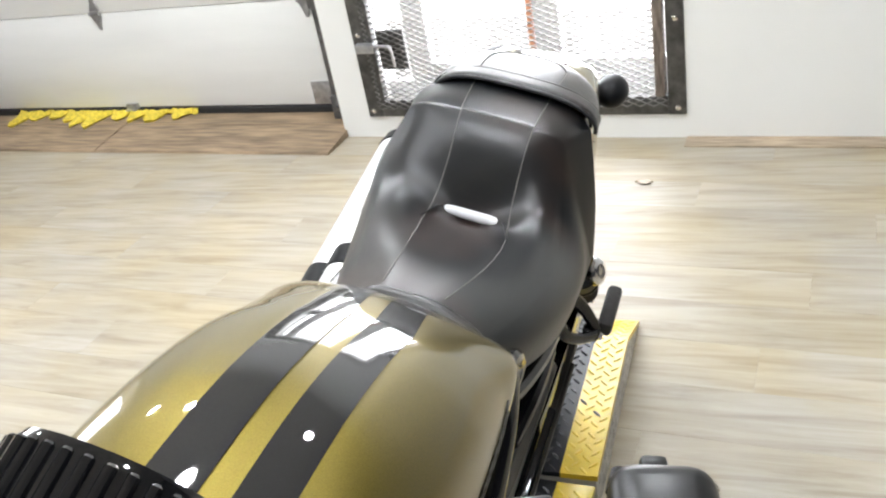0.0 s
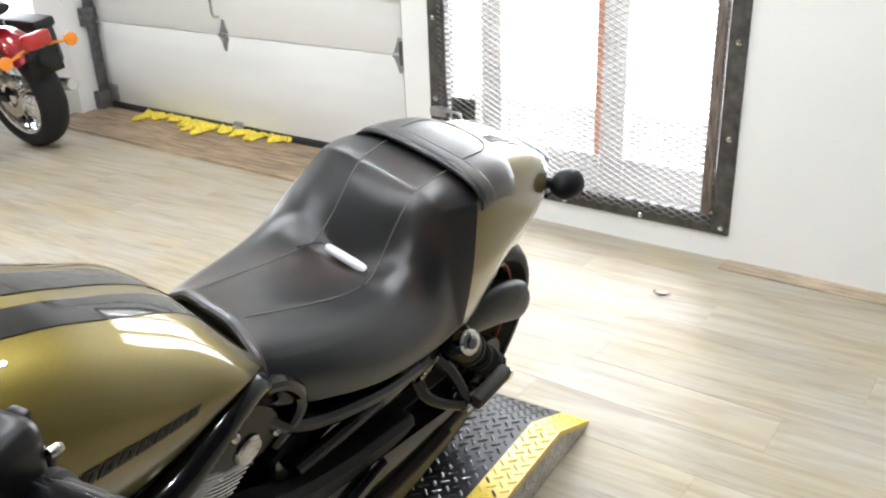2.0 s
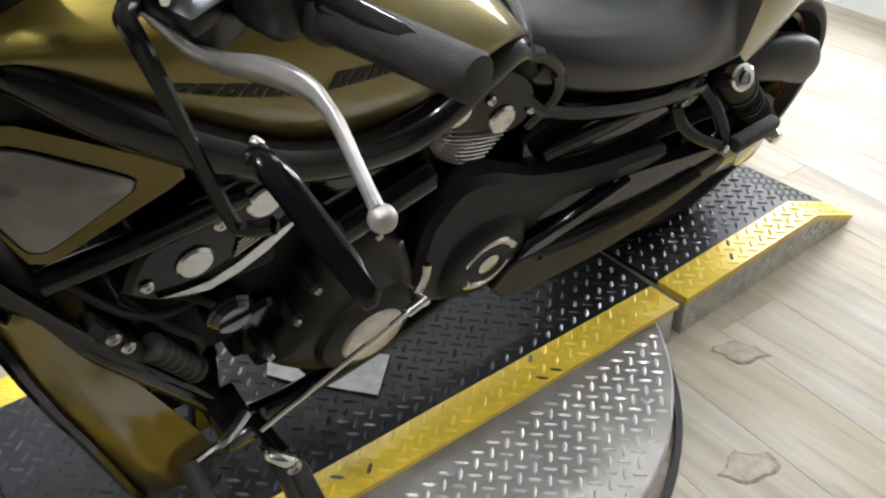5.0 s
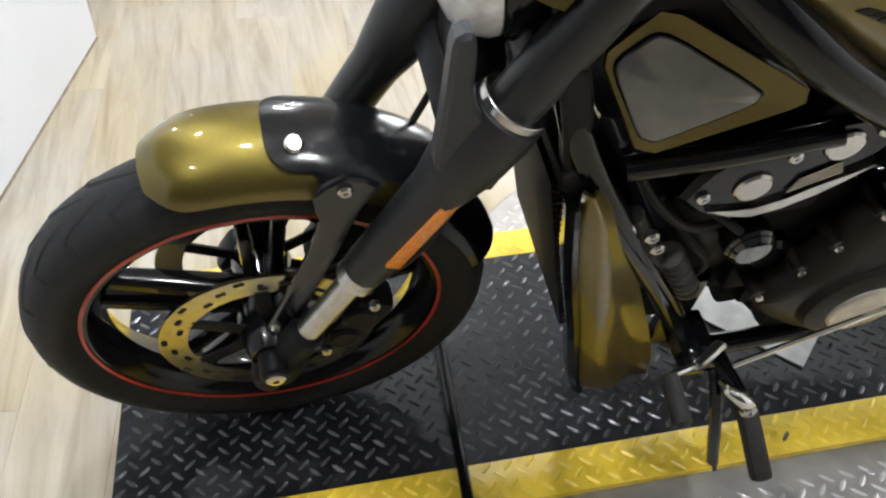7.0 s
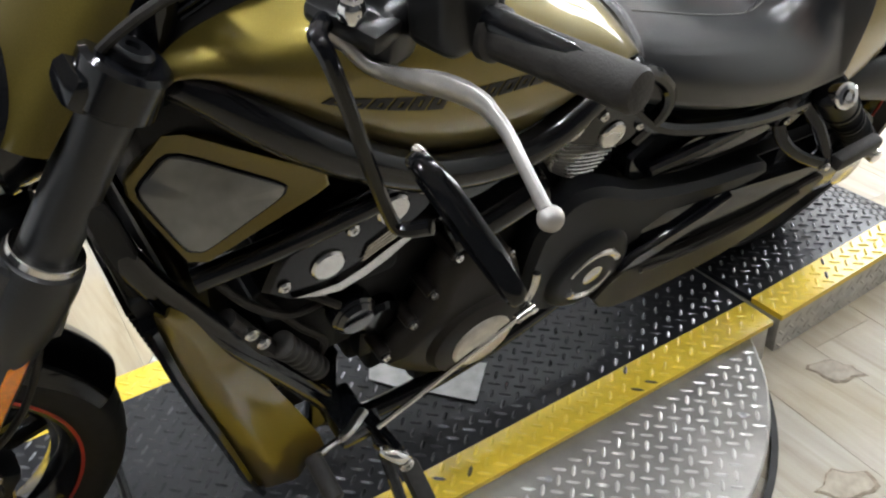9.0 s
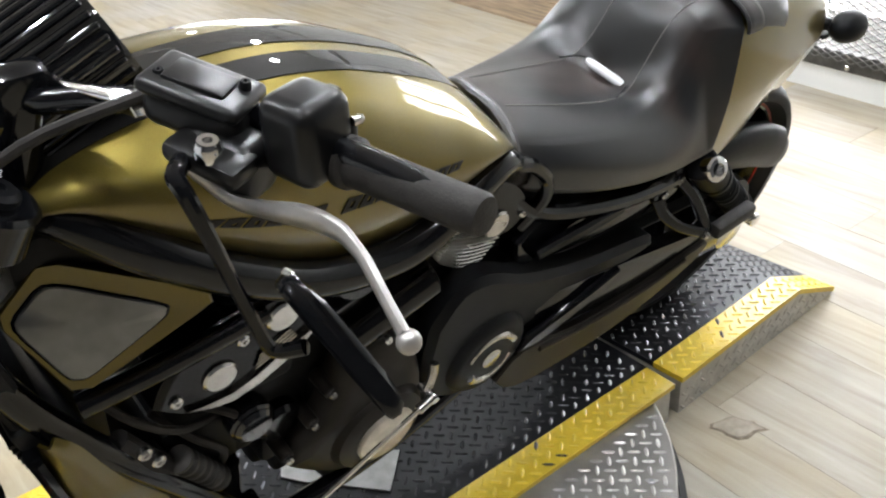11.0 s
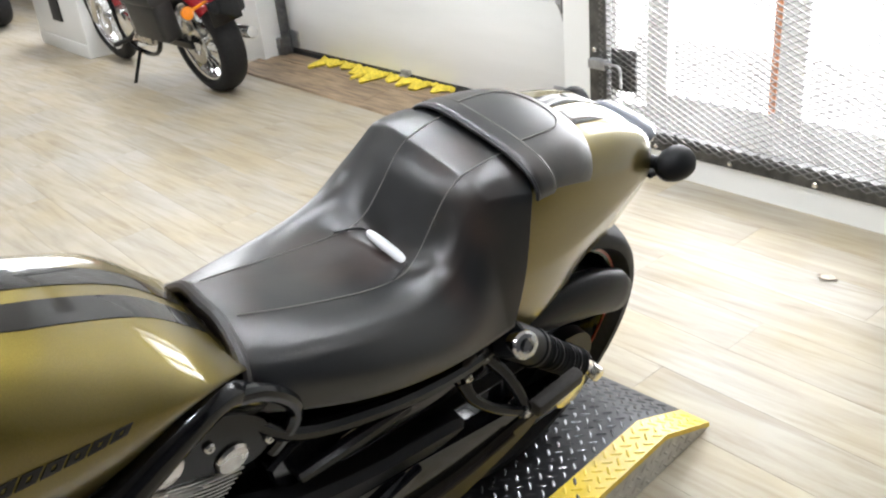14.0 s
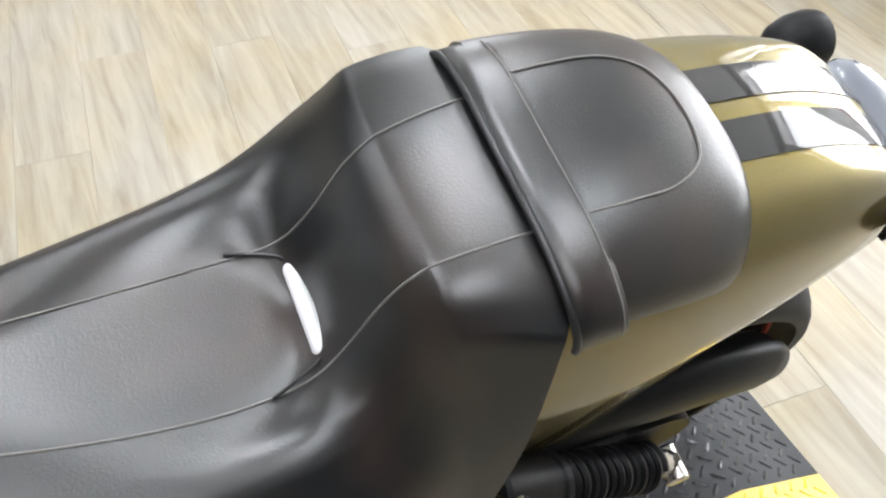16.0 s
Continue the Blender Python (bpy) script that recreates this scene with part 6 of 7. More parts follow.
bike("pivot_cover", lambda bm: plate(bm, [(1.27, 0.455), (1.34, 0.475), (1.30, 0.430), (1.15, 0.395), (1.10, 0.400), (1.13, 0.425)], 0.200, 0.214, 0.004), M_BLACK)


def inner_guard(bm):
    guard(bm, 0.346, radians(-66), radians(20), 0.118, RA, drop=0.16, n=24)


bike("inner_mudguard", inner_guard, M_ENGINE, "matt black inner mudguard", sharp=60)

# -- shocks and passenger pegs --
for side in (1, -1):
    A, Bq = Vector((side * 0.184, 1.552, 0.604)), Vector((side * 0.190, 1.838, 0.354))
    d = (Bq - A).normalized()
    sh = bike("shock", lambda bm, A=A, Bq=Bq: rod(bm, A, Bq, 0.017), M_BLACK, "rear shock absorber with black spring")

    def coil(bm, A=A, Bq=Bq, d=d):
        u = d.orthogonal().normalized()
        w = d.cross(u)
        L = (Bq - A).length
        pts = []
        for i in range(161):
            f = i / 160
            t = f * 2 * math.pi * 12
            pts.append(A + d * (0.08 + (L - 0.150) * f) + (u * math.cos(t) + w * math.sin(t)) * 0.027)
        tube(bm, pts, 0.0052, 6, 321)
    part("spring", coil, M_SATIN, sh, "black coil spring")
    part("adjuster", lambda bm, A=A, d=d: (rod(bm, A - d * 0.030, A + d * 0.072, 0.033, 0.033, 28, 0.004), rod(bm, A + d * 0.066, A + d * 0.082, 0.036, 0.036, 28, 0.003)), M_SATIN, sh)
    part("top_cap", lambda bm, A=A, side=side: lathe(bm, [(0.0, 0.041), (0.007, 0.041), (0.008, 0.036), (0.012, 0.036), (0.013, 0.042), (0.020, 0.041), (0.024, 0.037), (0.025, 0.030), (0.025, -0.01), (0.0, -0.01)], A, (side, -0.30, 0.65), 32), M_CHROME if side > 0 else M_SATIN, sh, "chrome shock mount cap with a socket" if side > 0 else "black shock mount cap")
    part("end_fitting", lambda bm, d=d, Bq=Bq, side=side: (rod(bm, Bq - d * 0.055, Bq + d * 0.012, 0.020, 0.014, 18, 0.003), rod(bm, Bq + Vector((-side * 0.02, 0, 0)), Bq + Vector((side * 0.028, 0, 0)), 0.016, bev=0.003)), M_SILVER, sh, "bare metal lower fitting")
    part("warning_tag", lambda bm, A=A, d=d, side=side: box(bm, A + d * 0.045 + Vector((side * 0.02, 0.012, -0.026)), (0.012, 0.016, 0.014), 0.002), M_TAG, sh, "small yellow tag")

    pb = bike("peg_bracket", lambda bm, side=side: (
        plate(bm, [(1.436, 0.590), (1.452, 0.604), (1.500, 0.622), (1.516, 0.604), (1.512, 0.572), (1.480, 0.548), (1.448, 0.548)], side * 0.160, side * 0.176, 0.004, smooth=2),
        tube(bm, [(side * x, y, z) for x, y, z in ((0.172, 1.452, 0.562), (0.190, 1.466, 0.528), (0.215, 1.502, 0.500), (0.240, 1.545, 0.485))], [0.013, 0.012, 0.012, 0.013], 10, flat=0.65),
        tube(bm, [(side * x, y, z) for x, y, z in ((0.172, 1.502, 0.588), (0.200, 1.527, 0.555), (0.225, 1.545, 0.515), (0.240, 1.549, 0.487))], [0.014, 0.012, 0.011, 0.012], 10, flat=0.65),
        rod(bm, (side * 0.215, 1.548, 0.485), (side * 0.246, 1.548, 0.485), 0.015, bev=0.003)), M_BLACK, "black forked passenger peg bracket")
    screw(pb, [(side * 0.178, 1.492, 0.592), (side * 0.178, 1.458, 0.573), (side * 0.247, 1.546, 0.485)], 0.008, axis=(side, 0, 0))
    pp = part("passenger_peg", lambda bm, side=side: box(bm, (side * 0.252, 1.618, 0.494), (0.028, 0.120, 0.032), 0.009, Matrix.Rotation(radians(4), 4, "X")), M_GRIP, pb, "black rubber folded footpeg")

# -- seat rails and covers --
for side in (1, -1):
    bike("seat_rail", lambda bm, side=side: tube(bm, [(side * 0.125, 1.07, 0.72), (side * 0.150, 1.14, 0.660), (side * 0.170, 1.28, 0.625), (side * 0.172, 1.42, 0.600), (side * 0.165, 1.56, 0.590)], 0.015, 10), M_BLACK)
    bike("side_cover", lambda bm, side=side: plate(bm, [(1.09, 0.62), (1.16, 0.655), (1.30, 0.615), (1.48, 0.590), (1.47, 0.535), (1.30, 0.525), (1.12, 0.555)], side * 0.120, side * 0.158, 0.006, smooth=3), M_BLACK, "black side cover")
    bike("duct", lambda bm, side=side: tube(bm, [(side * 0.168, 1.13, 0.585), (side * 0.176, 1.22, 0.600), (side * 0.178, 1.32, 0.605)], [0.016, 0.018, 0.014], 10, flat=0.7), M_BLACK)
    bike("wire_loom", lambda bm, side=side: tube(bm, [(side * 0.165, 1.20, 0.640), (side * 0.172, 1.30, 0.605), (side * 0.178, 1.40, 0.600), (side * 0.172, 1.47, 0.612)], 0.0065, 8), M_GRIP)

bike("battery_box", lambda bm: (box(bm, (0, 1.245, 0.585), (0.215, 0.40, 0.150), 0.012), box(bm, (0, 1.130, 0.50), (0.20, 0.16, 0.20), 0.012), box(bm, (0, 1.075, 0.635), (0.21, 0.10, 0.12), 0.012)), M_ENGINE, "matt black battery box under the seat")

# -- engine --
bike("crankcase", lambda bm: box(bm, (0, 0.895, 0.39), (0.28, 0.36, 0.26), 0.03), M_ENGINE, "black engine crankcase")
bike("engine_block", lambda bm: (box(bm, (0, 0.635, 0.490), (0.215, 0.25, 0.24), 0.03), box(bm, (0, 0.560, 0.40), (0.23, 0.12, 0.26), 0.02)), M_ENGINE, "black engine block")
bike("front_mount", lambda bm: plate(bm, [(0.555, 0.245), (0.592, 0.240), (0.603, 0.300), (0.602, 0.430), (0.560, 0.430)], 0.128, 0.145, 0.004), M_BLACK, "black engine mounting plate")
bike("oil_pan", lambda bm: (box(bm, (0, 0.735, 0.325), (0.20, 0.10, 0.15), 0.012), box(bm, (0, 0.675, 0.360), (0.20, 0.06, 0.10), 0.012), box(bm, (0, 0.738, 0.350), (0.26, 0.094, 0.10), 0.012), box(bm, (0, 0.676, 0.390), (0.26, 0.062, 0.07), 0.012)), M_ENGINE, "black oil pan")
bike("gearbox", lambda bm: box(bm, (0, 0.98, 0.45), (0.28, 0.30, 0.24), 0.03), M_ENGINE, "black gearbox casing")
bike("sump", lambda bm: box(bm, (0, 0.850, 0.290), (0.30, 0.21, 0.12), 0.02), M_ENGINE)
for nm, y0, z0, y1, z1 in (("front_cylinder", 0.74, 0.47, 0.585, 0.72), ("rear_cylinder", 0.88, 0.50, 0.985, 0.76)):
    a, b = Vector((0, y0, z0)), Vector((0, y1, z1))
    ang = math.atan2(y1 - y0, z1 - z0)
    cy = bike(nm, lambda bm, a=a, b=b, ang=ang: (box(bm, a.lerp(b, 0.35), (0.250, 0.165, (b - a).length * 0.75), 0.02, Matrix.Rotation(-ang, 4, "X")), box(bm, a.lerp(b, 0.88), (0.262, 0.200, 0.075), 0.018, Matrix.Rotation(-ang, 4, "X"))), M_ENGINE, "black engine cylinder")
    for side in (1, -1):
        for k in range(9):
            f = k / 8
            if nm == "rear_cylinder":
                a_, b_ = Vector((0.139, 0.893 + 0.045 * f, 0.720 - 0.072 * f)), Vector((0.139, 1.074 - 0.042 * f, 0.648 - 0.050 * f))
            else:
                a_, b_ = Vector((0.120, 0.545 + 0.016 * k, 0.640 - 0.012 * k)), Vector((0.120, 0.700 + 0.004 * k, 0.690 - 0.020 * k))
            def blade(bm, a_=a_, b_=b_, side=side):
                rows = []
                for i in range(9):
                    q = a_.lerp(b_, i / 8) - Vector((0, 0, 0.010 * math.sin(math.pi * i / 8)))
                    rows.append([(side * (q.x + dx), q.y, q.z + dz) for dx, dz in ((-0.020, -0.0012), (0.0, -0.0012), (0.0015, 0.0), (0.0, 0.0012), (-0.020, 0.0012))])
                loft(bm, rows)
            part("cooling_fin", blade, M_SILVER, cy, "bright machined cooling fin")
HEADF = [(0.492, 0.632), (0.512, 0.680), (0.555, 0.720), (0.620, 0.738), (0.695, 0.748), (0.740, 0.725), (0.730, 0.675), (0.672, 0.640), (0.600, 0.600), (0.535, 0.592)]
HEADR = [(0.900, 0.722), (0.916, 0.768), (0.962, 0.792), (1.030, 0.778), (1.085, 0.738), (1.110, 0.690), (1.098, 0.654), (1.062, 0.642), (1.000, 0.668), (0.940, 0.694)]
for side in (1, -1):
    hf = bike("cam_cover", lambda bm, side=side: plate(bm, HEADF, side * 0.085, side * 0.143, 0.008, smooth=3), M_COVER, "gloss black cam cover")
    part("machined_edge", lambda bm, side=side: plate(bm, [(0.529, 0.612), (0.563, 0.594), (0.595, 0.586), (0.634, 0.595), (0.673, 0.614), (0.703, 0.636), (0.732, 0.663), (0.703, 0.651), (0.670, 0.635), (0.632, 0.618), (0.594, 0.603), (0.563, 0.605)], side * 0.125, side * 0.149, 0.0015), M_SILVER, hf, "bright machined band")
    for k in range(4):
        part("machined_line", lambda bm, side=side, k=k: tube(bm, [(side * 0.146, 0.628 + 0.002 * k, 0.628 + 0.0075 * k), (side * 0.146, 0.655, 0.640 + 0.0068 * k), (side * 0.146, 0.690 - 0.003 * k, 0.655 + 0.006 * k)], 0.0016, 6), M_SILVER, hf)
    part("cam_cap", lambda bm, side=side: lathe(bm, [(0.024, -0.01), (0.024, 0.003), (0.021, 0.006), (0, 0.006)], (side * 0.143, 0.579, 0.646), (side, 0, 0), 28), M_SILVER, hf, "round bare metal cap")
    part("cam_cap", lambda bm, side=side: lathe(bm, [(0.024, -0.01), (0.024, 0.003), (0.021, 0.006), (0, 0.006)], (side * 0.143, 0.670, 0.704), (side, 0, 0), 28), M_SILVER, hf, "round bare metal cap")
    part("trim_bar", lambda bm, side=side: tube(bm, [(side * 0.140, 0.537, 0.713), (side * 0.141, 0.556, 0.716), (side * 0.140, 0.575, 0.717)], 0.0032, 8), M_SILVER, hf, "short bright trim bar")
    screw(hf, [(side * 0.143, 0.519, 0.637), (side * 0.143, 0.613, 0.694), (side * 0.143, 0.712, 0.722)], 0.009, axis=(side, 0, 0))
    hr = bike("cam_cover", lambda bm, side=side: plate(bm, HEADR, side * 0.095, side * 0.146, 0.008, smooth=3), M_COVER, "gloss black cam cover")
    part("cam_cap", lambda bm, side=side: lathe(bm, [(0.024, -0.01), (0.024, 0.003), (0.021, 0.006), (0, 0.006)], (side * 0.146, 0.952, 0.729), (side, 0, 0), 28), M_SILVER, hr, "round bare metal cap")
    part("cam_cap", lambda bm, side=side: lathe(bm, [(0.024, -0.01), (0.024, 0.003), (0.021, 0.006), (0, 0.006)], (side * 0.146, 1.041, 0.682), (side, 0, 0), 28), M_SILVER, hr, "round bare metal cap")
    screw(hr, [(side * 0.146, 1.097, 0.678), (side * 0.146, 1.010, 0.728)], 0.008, axis=(side, 0, 0))
    hl_ = bike("hose_loop", lambda bm, side=side: tube(bm, [(side * 0.150, 1.01, 0.802), (side * 0.152, 1.075, 0.786), (side * 0.154, 1.122, 0.742), (side * 0.152, 1.132, 0.695), (side * 0.140, 1.105, 0.640)], 0.012, 10), M_BLACK)
    if side < 0:
        hl_.location = (0.055, 0, -0.02)
        hr.location = (0.045, 0, -0.01)
bike("generator_housing", lambda bm: (rod(bm, (0.148, 0.768, 0.606), (0.148, 0.915, 0.648), 0.034, 0.034, 32, 0.006), rod(bm, (0.148, 0.760, 0.604), (0.148, 0.775, 0.608), 0.030, 0.030, 24, 0.003)), M_BLACK, "gloss black cylindrical housing between the cylinders")
bike("valley_cover", lambda bm: plate(bm, [(0.745, 0.752), (0.840, 0.760), (0.872, 0.728), (0.855, 0.690), (0.785, 0.668), (0.740, 0.700)], 0.10, 0.155, 0.010, smooth=3), M_BLACK, "gloss black valley cover")
screw(moto, [(0.157, 0.848, 0.706), (0.157, 0.805, 0.740)], 0.008)
PRIM = [(0.660, 0.402), (0.695, 0.455), (0.715, 0.476), (0.735, 0.520), (0.746, 0.564), (0.775, 0.598), (0.825, 0.592), (0.870, 0.545), (0.896, 0.480), (0.906, 0.400), (0.892, 0.330), (0.845, 0.292), (0.795, 0.296), (0.742, 0.322), (0.682, 0.370)]
pc = bike("clutch_cover", lambda bm: plate(bm, PRIM, 0.140, 0.178, 0.010, smooth=4, bulge=lambda y, z: 0.022 * max(0, 1 - ((y - 0.80) / 0.14) ** 2 - ((z - 0.43) / 0.17) ** 2)), M_BRONZE, "dark bronze clutch cover", sharp=50)
part("derby_boss", lambda bm: lathe(bm, [(0.088, -0.03), (0.086, 0.0), (0.078, 0.012), (0.062, 0.018), (0.0, 0.018)], (0.194, 0.811, 0.404), (1, 0, 0), 40), M_BRONZE, pc)
part("derby_disc", lambda bm: lathe(bm, [(0.053, 0.0), (0.053, 0.003), (0.050, 0.006), (0.030, 0.0085), (0.0, 0.009)], (0.212, 0.814, 0.402), (1, 0, 0), 40), M_DERBY, pc, "plain pale metal inspection disc")
for y, z in ((0.770, 0.586), (0.738, 0.521), (0.709, 0.467), (0.667, 0.415)):
    part("bolt_lug", lambda bm, y=y, z=z: rod(bm, (0.13, y - 0.004, z + 0.003), (0.174, y - 0.004, z + 0.003), 0.012, 0.011, 16, 0.002), M_BRONZE, pc)
screw(pc, [(0.176, 0.766, 0.589), (0.176, 0.734, 0.524), (0.176, 0.705, 0.470), (0.176, 0.663, 0.418), (0.176, 0.825, 0.585), (0.176, 0.866, 0.545), (0.176, 0.893, 0.46)], 0.007)
PUL = [(0.905, 0.560), (0.950, 0.620), (1.02, 0.615), (1.12, 0.560), (1.28, 0.510), (1.45, 0.480), (1.44, 0.445), (1.25, 0.440), (1.12, 0.425), (1.10, 0.375), (1.05, 0.340), (0.98, 0.340), (0.92, 0.385), (0.900, 0.470)]
pu = bike("pulley_cover", lambda bm: plate(bm, PUL, 0.150, 0.192, 0.012, smooth=3), M_SATIN, "satin black pulley cover")
part("pulley_boss", lambda bm: lathe(bm, [(0.088, -0.03), (0.086, 0.0), (0.078, 0.010), (0.066, 0.014), (0.0, 0.014)], (0.192, 1.036, 0.426), (1, 0, 0), 40), M_SATIN, pu)
for g in (1, -1):
    part("pulley_slot", lambda bm, g=g: tube(bm, [(0.2062, 1.036 - g * 0.050 * math.cos(t), 0.426 + g * 0.050 * math.sin(t)) for t in [0.35 + 2.30 * k / 14 for k in range(15)]], [0.0025 + 0.0060 * (k / 14) ** 1.3 for k in range(15)], 8, flat=1.0), M_SILVER, pu, "curved bright inlay")
part("pulley_centre", lambda bm: lathe(bm, [(0.020, 0.0), (0.020, 0.004), (0.016, 0.006), (0, 0.006)], (0.205, 1.036, 0.426), (1, 0, 0), 24), M_SILVER, pu, "small bright centre cap")
bike("starter_motor", lambda bm: (rod(bm, (0.06, 0.616, 0.528), (0.168, 0.616, 0.528), 0.030, bev=0.006), rod(bm, (0.13, 0.616, 0.528), (0.160, 0.616, 0.528), 0.034, bev=0.004)), M_GLOSS, "black starter motor")
bike("oil_filter", lambda bm: rod(bm, (0.05, 0.668, 0.470), (0.150, 0.668, 0.470), 0.036, bev=0.008), M_BLACK, "black oil filter")
bike("water_pump", lambda bm: box(bm, (0.10, 0.64, 0.60), (0.09, 0.10, 0.05), 0.012), M_ENGINE)
bike("oil_cooler", lambda bm: (box(bm, (0.120, 0.500, 0.455), (0.035, 0.045, 0.145), 0.006, Matrix.Rotation(radians(20), 4, "X")), [box(bm, (0.139, 0.500 + 0.36 * (0.455 - z), z), (0.006, 0.036, 0.004), 0) for z in [0.40 + 0.013 * i for i in range(9)]]), M_ENGINE, "black ribbed oil cooler")
screw(moto, [(0.152, 0.468, 0.581), (0.152, 0.483, 0.552)], 0.010, M_SILVER, "hose_stud")
bike("coolant_hose", lambda bm: tube(bm, [(0.130, 0.445, 0.600), (0.140, 0.476, 0.545), (0.138, 0.498, 0.505), (0.134, 0.530, 0.455)], 0.016, 10), M_GRIP, "black coolant hose")
def bellows(bm):
    a, d = Vector((0.146, 0.510, 0.524)), Vector((0.0, 0.060, -0.110))
    n = 7
    prof = []
    for k in range(n):
        f = k / n * d.length
        prof += [(0.012, f), (0.019, f + 0.004), (0.019, f + 0.010), (0.012, f + 0.014)]
    lathe(bm, prof, a, d, 20)


bike("bellows", bellows, M_BELLOWS, "dusty black ribbed rubber bellows")
for pts in ([(0.10, 0.50, 0.58), (0.135, 0.54, 0.53), (0.14, 0.58, 0.47), (0.13, 0.56, 0.40)], [(0.12, 0.56, 0.57), (0.15, 0.60, 0.55), (0.16, 0.63, 0.50)], [(0.10, 0.42, 0.70), (0.13, 0.47, 0.62), (0.135, 0.53, 0.56), (0.12, 0.60, 0.54)]):
    bike("hose", lambda bm, pts=pts: tube(bm, pts, 0.006, 8), M_GRIP)

# -- forward controls and side stand --
for side in (1, -1):
    fc = bike("control_bracket", lambda bm, side=side: (box(bm, (side * 0.175, 0.600, 0.300), (0.09, 0.055, 0.040), 0.008), rod(bm, (side * 0.20, 0.622, 0.318), (side * 0.280, 0.630, 0.323), 0.012, bev=0.002)), M_BLACK, "black forward control bracket")
    fp = part("foot_peg", lambda bm, side=side: box(bm, (side * 0.336, 0.640, 0.284), (0.106, 0.030, 0.026), 0.009, Matrix.Rotation(radians(24 * side), 4, "Y")), M_GRIP, fc, "black rubber footpeg")
    part("peg_mount", lambda bm, side=side: tube(bm, [(side * x, y, z) for x, y, z in ((0.258, 0.604, 0.338), (0.275, 0.606, 0.345), (0.288, 0.616, 0.343), (0.295, 0.630, 0.330), (0.293, 0.638, 0.312))], [0.006, 0.0085, 0.010, 0.0105, 0.010], 12), M_CHROME, fp, "bright curved peg mount")
    screw(fc, [(side * 0.302, 0.630, 0.326)], 0.0115, M_SILVER, "peg_pin", axis=(side, 0, 0.3))
    part("toe_lever", lambda bm, side=side: tube(bm, [(side * 0.222, 0.600, 0.384), (side * 0.245, 0.560, 0.388), (side * 0.258, 0.532, 0.412), (side * 0.268, 0.497, 0.422)], [0.010, 0.008, 0.0065, 0.0065], 10, flat=0.7), M_SILVER, fc, "polished shift lever")
    part("toe_peg", lambda bm, side=side: (rod(bm, (side * 0.266, 0.494, 0.424), (side * 0.332, 0.494, 0.410), 0.0125, 0.0135, 16, 0.003), rod(bm, (side * 0.332, 0.494, 0.410), (side * 0.335, 0.494, 0.4093), 0.009, n=12)), M_GRIP, fc, "black rubber toe peg")
sr = bike("shift_rod", lambda bm: tube(bm, [(0.255, 0.604, 0.384), (0.230, 0.880, 0.458)], 0.0045, 8), M_CHROME, "thin bright shift linkage rod")
part("rod_end", lambda bm: (rod(bm, (0.2325, 0.855, 0.452), (0.2295, 0.890, 0.461), 0.008, bev=0.001), rod(bm, (0.200, 0.885, 0.460), (0.238, 0.885, 0.460), 0.007), tube(bm, [(0.215, 0.885, 0.460), (0.213, 0.895, 0.488), (0.208, 0.898, 0.512)], 0.007, 8)), M_SILVER, sr)
stand = bike("side_stand", lambda bm: tube(bm, [(0.175, 0.645, 0.275), (0.235, 0.640, 0.240), (0.285, 0.656, 0.120), (0.322, 0.676, 0.010), (0.340, 0.688, -0.060)], [0.013, 0.011, 0.010, 0.010, 0.011], 10), M_BLACK, "black side stand, folded out")
part("stand_foot", lambda bm: box(bm, (0.344, 0.686, -0.088), (0.050, 0.060, 0.012), 0.004, Matrix.Rotation(radians(-LEAN), 4, "Y")), M_BLACK, stand)

# -- exhaust on the right --
ex = bike("exhaust", lambda bm: tube(bm, [(-0.13, 0.62, 0.55), (-0.20, 0.70, 0.46), (-0.235, 0.90, 0.38), (-0.25, 1.10, 0.385), (-0.262, 1.30, 0.43)], 0.030, 14), M_BLACK, "dual exhaust with bright mufflers")
for dz, dx in ((0.0, 0.0), (0.062, 0.052)):
    a, b = Vector((-0.252 + dx, 1.28, 0.425 + dz)), Vector((-0.273 + dx, 1.90, 0.560 + dz))
    mu = part("muffler", lambda bm, a=a, b=b: rod(bm, a.lerp(b, 0.08), a.lerp(b, 0.94), 0.046, 0.046, 28), M_MUFFLER, ex, "brushed silver muffler")
    part("muffler_tip", lambda bm, a=a, b=b: rod(bm, a.lerp(b, 0.94), b, 0.048, 0.044, 28, 0.004), M_SATIN, mu, "satin black end cap")
    part("muffler_clamp", lambda bm, a=a, b=b: rod(bm, a.lerp(b, 0.26), a.lerp(b, 0.34), 0.0485, 0.0485, 28, 0.002), M_SATIN, mu, "black clamp band")
    part("muffler_neck", lambda bm, a=a, b=b: rod(bm, a, a.lerp(b, 0.08), 0.034, 0.047, 24, 0.003), M_SATIN, mu, "satin black collar")

